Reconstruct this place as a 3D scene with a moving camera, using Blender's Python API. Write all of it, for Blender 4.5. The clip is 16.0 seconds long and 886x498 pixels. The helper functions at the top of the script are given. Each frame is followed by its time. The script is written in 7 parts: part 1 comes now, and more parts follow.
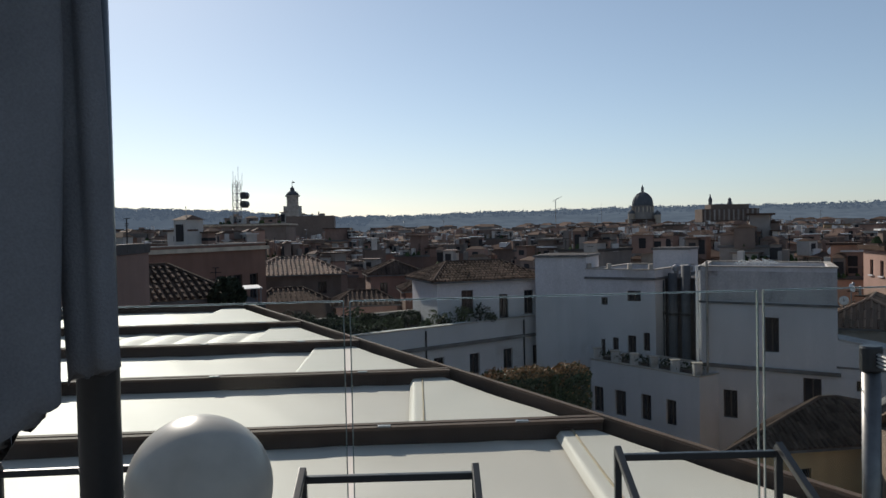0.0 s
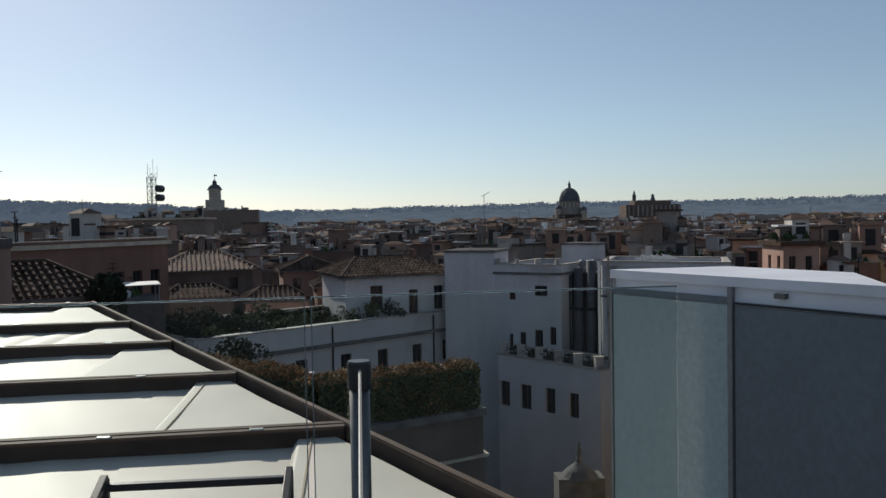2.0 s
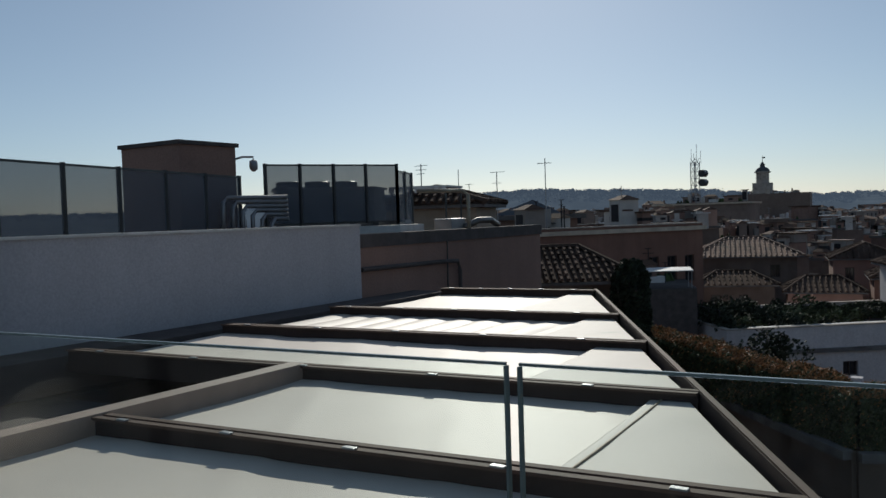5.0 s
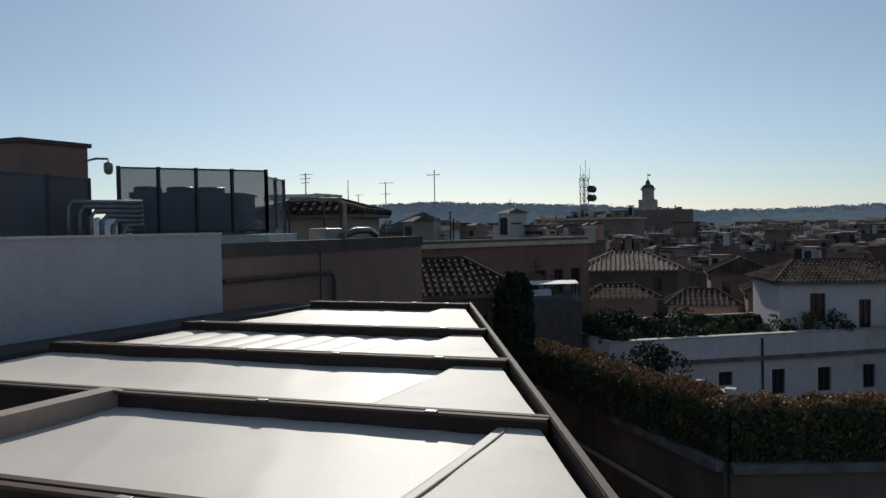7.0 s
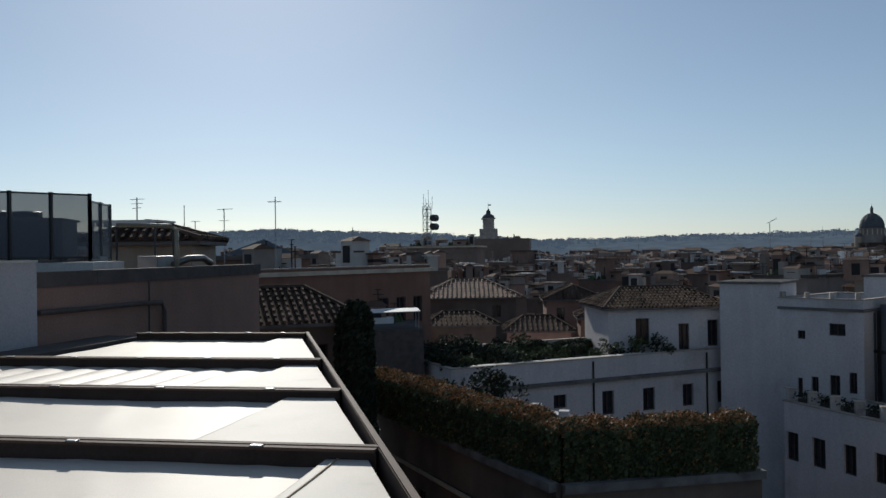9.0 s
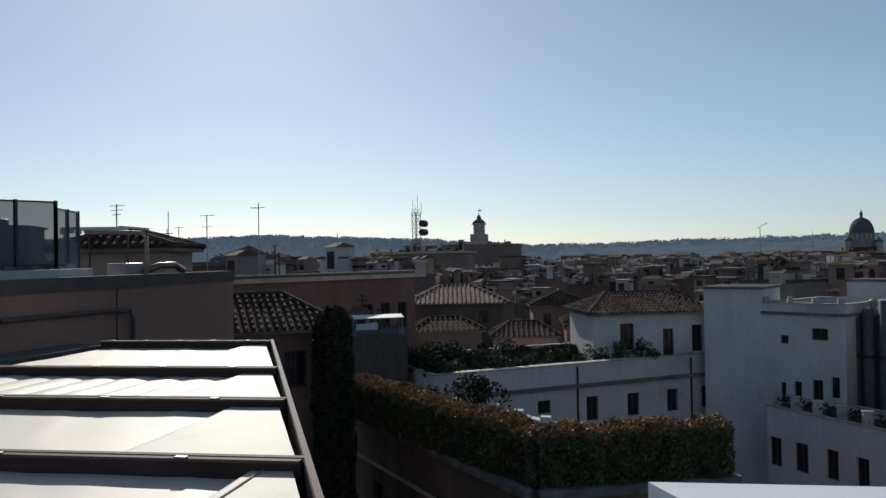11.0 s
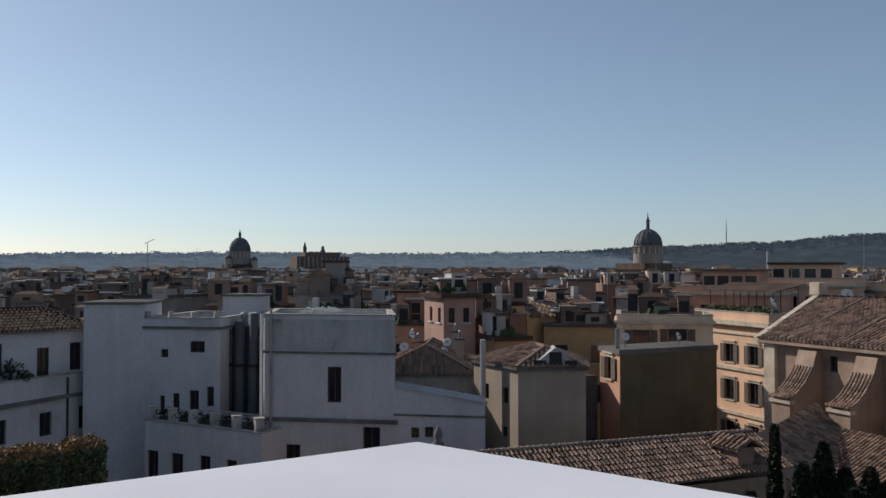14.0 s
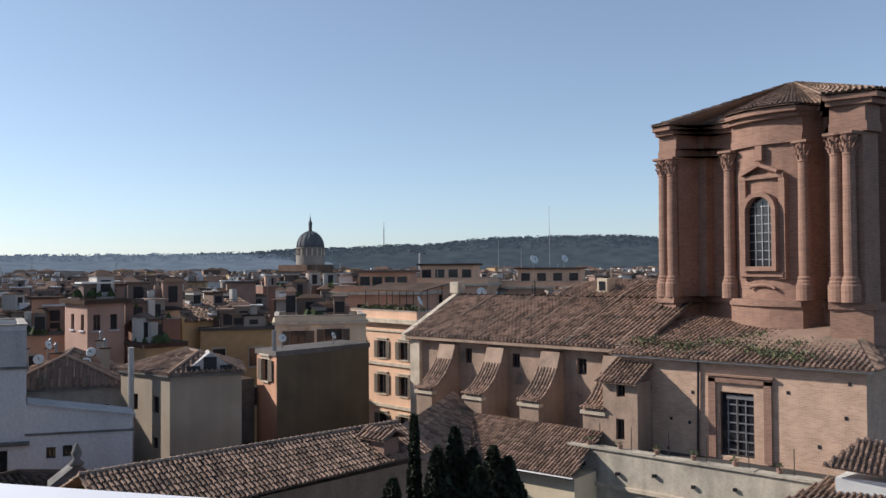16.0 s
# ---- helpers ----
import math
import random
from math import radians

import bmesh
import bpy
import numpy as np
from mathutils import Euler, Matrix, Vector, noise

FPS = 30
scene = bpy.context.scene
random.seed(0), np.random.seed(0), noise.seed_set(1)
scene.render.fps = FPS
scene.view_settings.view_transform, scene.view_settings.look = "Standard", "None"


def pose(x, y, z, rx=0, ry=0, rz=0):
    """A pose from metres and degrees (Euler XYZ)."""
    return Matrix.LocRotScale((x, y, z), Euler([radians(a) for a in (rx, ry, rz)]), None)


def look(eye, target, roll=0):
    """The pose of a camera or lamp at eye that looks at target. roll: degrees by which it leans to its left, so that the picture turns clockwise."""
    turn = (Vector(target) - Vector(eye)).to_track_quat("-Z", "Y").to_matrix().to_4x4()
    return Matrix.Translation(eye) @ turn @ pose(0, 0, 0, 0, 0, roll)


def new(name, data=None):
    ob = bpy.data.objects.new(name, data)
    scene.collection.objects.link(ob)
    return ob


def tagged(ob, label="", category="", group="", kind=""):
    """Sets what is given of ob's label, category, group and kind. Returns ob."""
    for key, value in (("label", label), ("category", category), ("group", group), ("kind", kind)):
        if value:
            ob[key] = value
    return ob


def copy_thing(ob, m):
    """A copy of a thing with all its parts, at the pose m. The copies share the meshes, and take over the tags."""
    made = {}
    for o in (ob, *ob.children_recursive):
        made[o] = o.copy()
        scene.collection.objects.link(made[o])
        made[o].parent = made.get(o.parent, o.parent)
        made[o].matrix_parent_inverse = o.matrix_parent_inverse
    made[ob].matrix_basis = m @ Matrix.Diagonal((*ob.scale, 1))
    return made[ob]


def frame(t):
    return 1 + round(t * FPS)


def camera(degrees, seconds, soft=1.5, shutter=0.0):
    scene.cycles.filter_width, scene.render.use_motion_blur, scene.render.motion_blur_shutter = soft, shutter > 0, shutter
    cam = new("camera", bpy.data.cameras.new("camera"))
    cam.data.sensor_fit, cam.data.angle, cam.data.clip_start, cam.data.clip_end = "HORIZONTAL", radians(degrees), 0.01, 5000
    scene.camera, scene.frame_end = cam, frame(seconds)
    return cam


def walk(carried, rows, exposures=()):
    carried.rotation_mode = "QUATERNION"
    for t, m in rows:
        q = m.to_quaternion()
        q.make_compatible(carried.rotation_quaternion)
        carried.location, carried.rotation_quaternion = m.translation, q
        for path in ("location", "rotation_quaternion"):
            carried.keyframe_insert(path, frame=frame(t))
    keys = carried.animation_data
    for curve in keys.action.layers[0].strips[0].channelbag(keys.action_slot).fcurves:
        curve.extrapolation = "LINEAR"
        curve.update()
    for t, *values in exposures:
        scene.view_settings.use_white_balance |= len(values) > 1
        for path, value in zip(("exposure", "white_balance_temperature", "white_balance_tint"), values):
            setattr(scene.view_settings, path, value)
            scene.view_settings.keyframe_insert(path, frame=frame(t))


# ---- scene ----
cam = camera(56.4, 16.0)
PATH = [
    (0, (0.397, 0.06, 1.6), (0.368, 2.059, 1.545), -1.2),
    (0.5, (0.766, 0.081, 1.591), (0.845, 2.079, 1.536), -1.1),
    (1, (1.159, 0.123, 1.586), (1.31, 2.117, 1.529), -1.2),
    (1.5, (1.536, 0.174, 1.603), (1.714, 2.165, 1.543), -1.0),
    (2, (1.844, 0.332, 1.593), (1.984, 2.325, 1.522), -1.0),
    (2.5, (2.062, 0.501, 1.584), (1.934, 2.495, 1.507), -1.1),
    (3, (2.191, 0.72, 1.574), (1.59, 2.626, 1.491), -1.7),
    (3.5, (2.234, 1.026, 1.58), (1.318, 2.802, 1.486), -2.0),
    (6, (2.19, 2.611, 1.54), (1.1, 4.286, 1.466), -1.8),
    (6.5, (2.233, 2.808, 1.5), (1.285, 4.567, 1.437), -1.3),
    (7, (2.246, 2.971, 1.513), (1.386, 4.776, 1.461), -1.1),
    (7.5, (2.316, 2.982, 1.518), (1.559, 4.833, 1.479), -0.8),
    (8, (2.335, 3.004, 1.509), (1.72, 4.907, 1.475), -0.5),
    (8.5, (2.343, 2.978, 1.514), (1.818, 4.908, 1.493), -0.4),
    (9, (2.355, 3.022, 1.518), (1.848, 4.956, 1.527), -0.9),
    (11.5, (2.898, 3.238, 1.534), (2.425, 5.181, 1.56), -1.1),
    (12, (2.924, 3.272, 1.52), (2.615, 5.248, 1.543), -0.6),
    (12.5, (2.927, 3.268, 1.522), (2.783, 5.263, 1.546), -0.5),
    (13, (2.97, 3.253, 1.52), (3.136, 5.246, 1.546), -0.4),
    (13.5, (3.003, 3.228, 1.519), (3.614, 5.132, 1.553), -0.0),
    (14, (3.016, 3.144, 1.535), (3.91, 4.932, 1.58), 0.0),
    (14.5, (3.034, 3.016, 1.549), (4.12, 4.695, 1.6), -0.2),
    (15, (3.057, 2.866, 1.569), (4.34, 4.4, 1.621), -0.2),
    (15.5, (3.13, 2.825, 1.557), (4.539, 4.244, 1.607), -0.3),
    (16, (3.16, 2.69, 1.578), (4.682, 3.986, 1.624), -0.4),
]
EXPOSURES = [(0, -0.02, 6560, 9), (1.4, -0.12, 6560, 9), (2.1, -0.12, 6520, 8), (2.7, -0.52, 6420, 6), (3.5, -0.6, 6380, 6), (6, -0.42, 6280, 6), (9, -0.36, 6260, 6), (12, -0.2, 6400, 7), (13.5, -0.12, 6520, 9), (14.5, 0.12, 6520, 10), (15.2, 0.33, 6420, 11), (16, 0.52, 6420, 11)]
walk(cam, [(t, look(e, g, r)) for t, e, g, r in PATH], EXPOSURES)


# ---- light ----
SUN_AZ, SUN_EL = -27.5, 30.0          # degrees clockwise from +y, degrees up
world = bpy.data.worlds.new("sky")
scene.world = world
world.use_nodes = True
wn = world.node_tree
sky = wn.nodes.new("ShaderNodeTexSky")
sky.sky_type, sky.sun_disc = 'NISHITA', False
sky.sun_elevation, sky.sun_rotation = radians(SUN_EL), radians(SUN_AZ)
sky.air_density, sky.dust_density, sky.ozone_density = 0.8, 0.35, 3.0
wn.nodes["Background"].inputs[1].default_value = 0.095
hsv = wn.nodes.new("ShaderNodeHueSaturation")
hsv.inputs["Hue"].default_value, hsv.inputs["Saturation"].default_value = 0.494, 0.8
wn.links.new(sky.outputs[0], hsv.inputs["Color"])
haze = wn.nodes.new("ShaderNodeMix")            # thin even haze over the whole sky
haze.data_type = 'RGBA'
haze.inputs[0].default_value = 0.12
haze.inputs[7].default_value = (3.2, 4.7, 6.9, 1)
wn.links.new(hsv.outputs[0], haze.inputs[6])
wn.links.new(haze.outputs[2], wn.nodes["Background"].inputs[0])
sun = new("sun", bpy.data.lights.new("sun", 'SUN'))
sun.data.energy, sun.data.angle, sun.data.color = 4.0, radians(0.55), (1.0, 0.93, 0.83)
_sd = Vector((math.sin(radians(SUN_AZ)) * math.cos(radians(SUN_EL)), math.cos(radians(SUN_AZ)) * math.cos(radians(SUN_EL)), math.sin(radians(SUN_EL))))
sun.matrix_basis = look(_sd * 60, (0, 0, 0))


# ---- materials ----
def mat(name, color, rough=0.8, metal=0.0, var=0.25, scale=3.0, fine=40.0, bump=0.15, spec=0.4, island=0.0, rand=0.0, streak=0.0, stain=None, coat=0.0):
    """Noise-varied surface: large blotches, fine grain, optional vertical streaks, per-piece variation."""
    m = bpy.data.materials.new(name)
    m.use_nodes = True
    t = m.node_tree
    N, L = t.nodes, t.links
    b = N["Principled BSDF"]
    b.inputs["Roughness"].default_value, b.inputs["Metallic"].default_value = rough, metal
    b.inputs["Specular IOR Level"].default_value, b.inputs["Coat Weight"].default_value = spec, coat
    co = N.new("ShaderNodeTexCoord")
    geo = N.new("ShaderNodeNewGeometry")
    mp = N.new("ShaderNodeMapping")
    L.new(geo.outputs["Position"], mp.inputs[0])
    n1 = N.new("ShaderNodeTexNoise")
    n1.inputs["Scale"].default_value, n1.inputs["Detail"].default_value = scale, 6
    L.new(mp.outputs[0], n1.inputs["Vector"])
    n2 = N.new("ShaderNodeTexNoise")
    n2.inputs["Scale"].default_value, n2.inputs["Detail"].default_value = fine, 3
    L.new(mp.outputs[0], n2.inputs["Vector"])
    ramp = N.new("ShaderNodeValToRGB")
    c = Vector(color)
    lo, hi = c * (1 - var), c * (1 + var * 0.7)
    ramp.color_ramp.elements[0].position, ramp.color_ramp.elements[1].position = 0.3, 0.72
    ramp.color_ramp.elements[0].color, ramp.color_ramp.elements[1].color = (*lo, 1), (*hi, 1)
    if stain:
        e = ramp.color_ramp.elements.new(0.38)
        e.color = (*(c * (1 - var * 0.4)), 1)
        ramp.color_ramp.elements[0].color = (*stain, 1)
    L.new(n1.outputs[0], ramp.inputs[0])
    out = ramp.outputs[0]

    def scaled(col, fac_out, amount):
        mr = N.new("ShaderNodeMapRange")
        mr.inputs[3].default_value, mr.inputs[4].default_value = 1 - amount, 1 + amount
        L.new(fac_out, mr.inputs[0])
        mx = N.new("ShaderNodeVectorMath")
        mx.operation = 'SCALE'
        L.new(col, mx.inputs[0])
        L.new(mr.outputs[0], mx.inputs["Scale"])
        return mx.outputs[0]
    out = scaled(out, n2.outputs[0], 0.25)
    if streak:
        ms = N.new("ShaderNodeMapping")
        ms.inputs["Scale"].default_value = (2.2, 2.2, 0.18)
        L.new(geo.outputs["Position"], ms.inputs[0])
        n3 = N.new("ShaderNodeTexNoise")
        n3.inputs["Scale"].default_value, n3.inputs["Detail"].default_value = 1.0, 5
        L.new(ms.outputs[0], n3.inputs["Vector"])
        out = scaled(out, n3.outputs[0], streak)
    if island:
        out = scaled(out, geo.outputs["Random Per Island"], island)
    if rand:
        oi = N.new("ShaderNodeObjectInfo")
        out = scaled(out, oi.outputs["Random"], rand)
    L.new(out, b.inputs["Base Color"])
    if bump:
        bp = N.new("ShaderNodeBump")
        bp.inputs["Strength"].default_value, bp.inputs["Distance"].default_value = bump, 0.02
        L.new(n2.outputs[0], bp.inputs["Height"])
        L.new(bp.outputs[0], b.inputs["Normal"])
    return m


def brick_mat(name, c1, c2, mortar):
    m = mat(name, c1, rough=0.9, var=0.42, scale=1.3, fine=9, bump=0)
    t = m.node_tree
    N, L = t.nodes, t.links
    b = N["Principled BSDF"]
    old = b.inputs["Base Color"].links[0].from_socket
    geo = N.new("ShaderNodeNewGeometry")
    sep, com = N.new("ShaderNodeSeparateXYZ"), N.new("ShaderNodeCombineXYZ")
    L.new(geo.outputs["Position"], sep.inputs[0])
    add = N.new("ShaderNodeMath")
    add.operation = 'SUBTRACT'
    L.new(sep.outputs[0], add.inputs[0])
    L.new(sep.outputs[1], add.inputs[1])
    L.new(add.outputs[0], com.inputs[0])
    L.new(sep.outputs[2], com.inputs[1])
    br = N.new("ShaderNodeTexBrick")
    br.inputs["Scale"].default_value = 1.0
    br.inputs["Brick Width"].default_value, br.inputs["Row Height"].default_value, br.inputs["Mortar Size"].default_value = 0.28, 0.075, 0.011
    br.inputs["Color1"].default_value, br.inputs["Color2"].default_value, br.inputs["Mortar"].default_value = (*c1, 1), (*c2, 1), (*mortar, 1)
    L.new(com.outputs[0], br.inputs["Vector"])
    mx = N.new("ShaderNodeMix")
    mx.data_type = 'RGBA'
    mx.inputs[0].default_value = 0.33
    L.new(br.outputs[0], mx.inputs[6])
    L.new(old, mx.inputs[7])
    L.new(mx.outputs[2], b.inputs["Base Color"])
    bp = N.new("ShaderNodeBump")
    bp.inputs["Strength"].default_value, bp.inputs["Distance"].default_value = 0.5, 0.03
    L.new(br.outputs[1], bp.inputs["Height"])
    bp.invert = True
    L.new(bp.outputs[0], b.inputs["Normal"])
    return m


def glass_mat(name, color=(0.95, 0.985, 0.975), trans=0.97):
    m = bpy.data.materials.new(name)
    m.use_nodes = True
    t = m.node_tree
    N, L = t.nodes, t.links
    N.remove(N["Principled BSDF"])
    tr, gl, mix = N.new("ShaderNodeBsdfTransparent"), N.new("ShaderNodeBsdfGlossy"), N.new("ShaderNodeMixShader")
    lw, pw, sc = N.new("ShaderNodeLayerWeight"), N.new("ShaderNodeMath"), N.new("ShaderNodeMath")
    pw.operation, pw.inputs[1].default_value = 'POWER', 4.0
    sc.operation, sc.inputs[1].default_value, sc.inputs[2].default_value = 'MULTIPLY_ADD', 0.6, 0.02
    L.new(lw.outputs["Facing"], pw.inputs[0])
    L.new(pw.outputs[0], sc.inputs[0])
    tr.inputs[0].default_value = (*[c * trans for c in color], 1)
    gl.inputs["Roughness"].default_value = 0.02
    L.new(sc.outputs[0], mix.inputs[0])
    L.new(tr.outputs[0], mix.inputs[1])
    L.new(gl.outputs[0], mix.inputs[2])
    L.new(mix.outputs[0], N["Material Output"].inputs[0])
    return m


def mesh_mat(name, color, open_share):
    """Perforated sheet too fine to see its holes: part see-through, part dull metal."""
    m = mat(name, color, rough=0.6, var=0.15, scale=1.5, bump=0)
    N, L = m.node_tree.nodes, m.node_tree.links
    N["Principled BSDF"].inputs["Alpha"].default_value = 1 - open_share
    return m


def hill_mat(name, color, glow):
    """Far wooded ridge, a backdrop: bluish emission stands in for the haze."""
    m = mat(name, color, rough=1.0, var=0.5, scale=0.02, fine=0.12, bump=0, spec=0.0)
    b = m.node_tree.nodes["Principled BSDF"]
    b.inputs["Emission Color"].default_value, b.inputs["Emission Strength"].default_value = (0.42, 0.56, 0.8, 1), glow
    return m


M = dict(
    asphalt=mat("asphalt", (0.05, 0.05, 0.052), var=0.4, scale=0.1, fine=5),
    deck=mat("deck_tiles", (0.16, 0.15, 0.14), var=0.2),
    fabric=mat("pergola_fabric", (0.65, 0.57, 0.495), rough=0.55, var=0.1, scale=0.7, fine=120, bump=0.02, spec=0.36),
    fabric_end=mat("pergola_end_fabric", (0.62, 0.56, 0.49), rough=0.6, spec=0.28, var=0.08, scale=1.5, fine=120, bump=0.03, stain=(0.5, 0.48, 0.4)),
    beam=mat("brown_aluminium", (0.062, 0.043, 0.036), rough=0.75, var=0.25, scale=2, fine=30, bump=0.05, spec=0.12),
    beam_light=mat("light_brown_rail", (0.12, 0.076, 0.058), rough=0.7, spec=0.15, var=0.2, bump=0.05),
    trim_tan=mat("tan_piping", (0.42, 0.33, 0.22), rough=0.7, var=0.2),
    rail_pale=mat("pale_brown_rail", (0.34, 0.25, 0.2), rough=0.55, var=0.15, bump=0.05),
    white_wall=mat("white_render", (0.4, 0.39, 0.41), rough=0.9, var=0.08, scale=0.7, fine=30, streak=0.08),
    brown_wall=mat("brown_render", (0.27, 0.165, 0.13), rough=0.92, var=0.15, scale=0.5, fine=25, streak=0.1),
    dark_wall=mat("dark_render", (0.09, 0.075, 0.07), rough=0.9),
    dark_brown=mat("dark_brown_render", (0.15, 0.115, 0.095), rough=0.95, var=0.3, scale=0.6, streak=0.2),
    red_wall=mat("red_render", (0.22, 0.12, 0.09), rough=0.92, var=0.2, scale=0.4, streak=0.15),
    plaster=mat("offwhite_plaster", (0.53, 0.505, 0.51), rough=0.92, var=0.14, scale=0.35, fine=9, bump=0.03, streak=0.13, stain=(0.42, 0.39, 0.38)),
    plaster_old=mat("weathered_plaster", (0.36, 0.32, 0.28), rough=0.95, var=0.3, scale=0.8, fine=9, streak=0.25, stain=(0.16, 0.14, 0.12)),
    terrace_stone=mat("stained_terrace_render", (0.38, 0.335, 0.275), rough=0.95, var=0.4, scale=0.7, fine=7, streak=0.3, stain=(0.16, 0.14, 0.12)),
    stucco_dark=mat("dark_mottled_trim", (0.16, 0.15, 0.145), rough=0.95, var=0.4, scale=1.5),
    cream=mat("cream_plaster", (0.62, 0.52, 0.38), rough=0.92, var=0.15, scale=0.4, streak=0.12),
    beige=mat("beige_plaster", (0.36, 0.295, 0.23), rough=0.92, var=0.2, scale=0.4, streak=0.15),
    ochre=mat("ochre_plaster", (0.54, 0.375, 0.2), rough=0.92, var=0.2, scale=0.4, streak=0.2),
    orange=mat("orange_plaster", (0.55, 0.3, 0.2), rough=0.92, var=0.2, scale=0.4, streak=0.15),
    salmon=mat("salmon_plaster", (0.66, 0.42, 0.29), rough=0.92, var=0.15, scale=0.4, streak=0.1),
    pink=mat("pink_plaster", (0.4, 0.25, 0.2), rough=0.92, var=0.2, scale=0.4, streak=0.15),
    brick=brick_mat("old_brick", (0.52, 0.34, 0.25), (0.36, 0.215, 0.15), (0.55, 0.43, 0.33)),
    brick_drum=brick_mat("drum_brick", (0.29, 0.162, 0.118), (0.17, 0.09, 0.068), (0.3, 0.205, 0.155)),
    brick_red=brick_mat("red_brick", (0.3, 0.165, 0.12), (0.17, 0.085, 0.062), (0.3, 0.22, 0.175)),
    travertine=mat("travertine_trim", (0.5, 0.42, 0.33), rough=0.85, var=0.25, scale=1.5, streak=0.2),
    tile=mat("clay_tiles", (0.225, 0.148, 0.11), rough=0.9, var=0.28, scale=0.7, fine=6, island=0.5, bump=0.2, stain=(0.13, 0.105, 0.08)),
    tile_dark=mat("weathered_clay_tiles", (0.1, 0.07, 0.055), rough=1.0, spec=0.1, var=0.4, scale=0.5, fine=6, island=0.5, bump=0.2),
    tile_far=mat("far_clay_roof", (0.11, 0.075, 0.06), rough=1.0, spec=0.05, var=0.35, scale=0.15, fine=1.5, rand=0.4),
    roof_flat=mat("flat_roof", (0.12, 0.11, 0.105), rough=1.0, spec=0.05, var=0.35, scale=0.2, fine=2, rand=0.35),
    win_dark=mat("dark_window_glass", (0.025, 0.025, 0.03), rough=0.12, var=0.3, bump=0, spec=0.6),
    frame_dark=mat("dark_wood_frame", (0.06, 0.045, 0.04), rough=0.7),
    shutter=mat("brown_shutter", (0.1, 0.075, 0.055), rough=0.75),
    frame_white=mat("white_window_frame", (0.6, 0.58, 0.55), rough=0.6, var=0.1),
    metal_dark=mat("black_powder_coat", (0.02, 0.021, 0.023), rough=0.38, var=0.2, fine=80, bump=0.03, spec=0.5),
    metal_grey=mat("grey_metal", (0.25, 0.25, 0.26), rough=0.45, metal=0.6, var=0.15),
    chrome=mat("brushed_steel", (0.16, 0.155, 0.15), rough=0.42, metal=1.0, var=0.1, bump=0.02),
    lead=mat("lead_sheet", (0.1, 0.105, 0.115), rough=0.75, spec=0.2, var=0.2, scale=0.3, fine=3),
    strap=mat("grey_strap", (0.2, 0.195, 0.185), rough=0.85, var=0.08, fine=300, bump=0.04),
    plaster_grey=mat("grey_weathered_plaster", (0.4, 0.38, 0.37), rough=0.95, var=0.25, scale=0.6, fine=9, streak=0.25, stain=(0.2, 0.18, 0.17)),
    ochre_shaded=mat("shaded_ochre_render", (0.13, 0.1, 0.066), rough=0.95, var=0.25, scale=0.5, streak=0.2),
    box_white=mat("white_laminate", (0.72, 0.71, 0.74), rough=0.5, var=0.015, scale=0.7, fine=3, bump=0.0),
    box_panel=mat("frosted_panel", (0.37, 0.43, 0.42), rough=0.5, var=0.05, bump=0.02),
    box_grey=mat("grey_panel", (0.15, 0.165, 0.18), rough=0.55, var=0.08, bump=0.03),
    globe=mat("white_globe_plastic", (0.44, 0.395, 0.335), rough=0.35, var=0.03, scale=3, fine=9, bump=0.0),
    canvas=mat("dark_grey_canvas", (0.17, 0.17, 0.18), rough=0.9, var=0.15, scale=4, fine=180, bump=0.25),
    wood=mat("yellow_wood", (0.45, 0.27, 0.1), rough=0.6),
    pipe_white=mat("white_duct", (0.5, 0.5, 0.48), rough=0.5, var=0.15),
    pipe_yellow=mat("beige_pipe_paint", (0.26, 0.235, 0.18), rough=0.5),
    leaf=mat("hedge_leaves", (0.085, 0.1, 0.045), rough=0.6, var=0.35, scale=2, fine=20, island=0.5, bump=0, spec=0.3),
    leaf_red=mat("reddish_new_leaves", (0.4, 0.21, 0.09), rough=0.55, var=0.35, scale=2, fine=20, island=0.5, bump=0, spec=0.3),
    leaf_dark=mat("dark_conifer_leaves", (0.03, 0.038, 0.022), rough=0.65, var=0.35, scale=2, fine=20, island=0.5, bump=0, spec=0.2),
    bark=mat("bark", (0.12, 0.085, 0.06), rough=0.9),
    soil=mat("soil", (0.1, 0.075, 0.055), rough=0.95),
    dish=mat("white_dish", (0.65, 0.65, 0.63), rough=0.5, var=0.1),
    pot=mat("terracotta_pot", (0.45, 0.2, 0.12), rough=0.85),
    white_paint=mat("white_paint", (0.72, 0.71, 0.69), rough=0.6, var=0.12, scale=1),
    church_render=mat("brown_church_render", (0.31, 0.22, 0.168), rough=0.95, var=0.3, scale=0.7, fine=8, streak=0.3, stain=(0.15, 0.12, 0.1)),
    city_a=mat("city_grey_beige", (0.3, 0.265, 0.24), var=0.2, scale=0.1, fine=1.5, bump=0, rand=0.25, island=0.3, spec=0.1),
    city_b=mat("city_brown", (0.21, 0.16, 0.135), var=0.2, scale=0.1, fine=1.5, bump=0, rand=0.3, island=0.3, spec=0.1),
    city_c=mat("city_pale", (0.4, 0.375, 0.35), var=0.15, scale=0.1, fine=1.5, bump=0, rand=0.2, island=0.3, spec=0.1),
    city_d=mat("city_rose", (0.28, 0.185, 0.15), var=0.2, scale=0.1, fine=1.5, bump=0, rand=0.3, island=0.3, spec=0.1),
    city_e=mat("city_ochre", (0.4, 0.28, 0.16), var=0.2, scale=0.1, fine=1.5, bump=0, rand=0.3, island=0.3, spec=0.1),
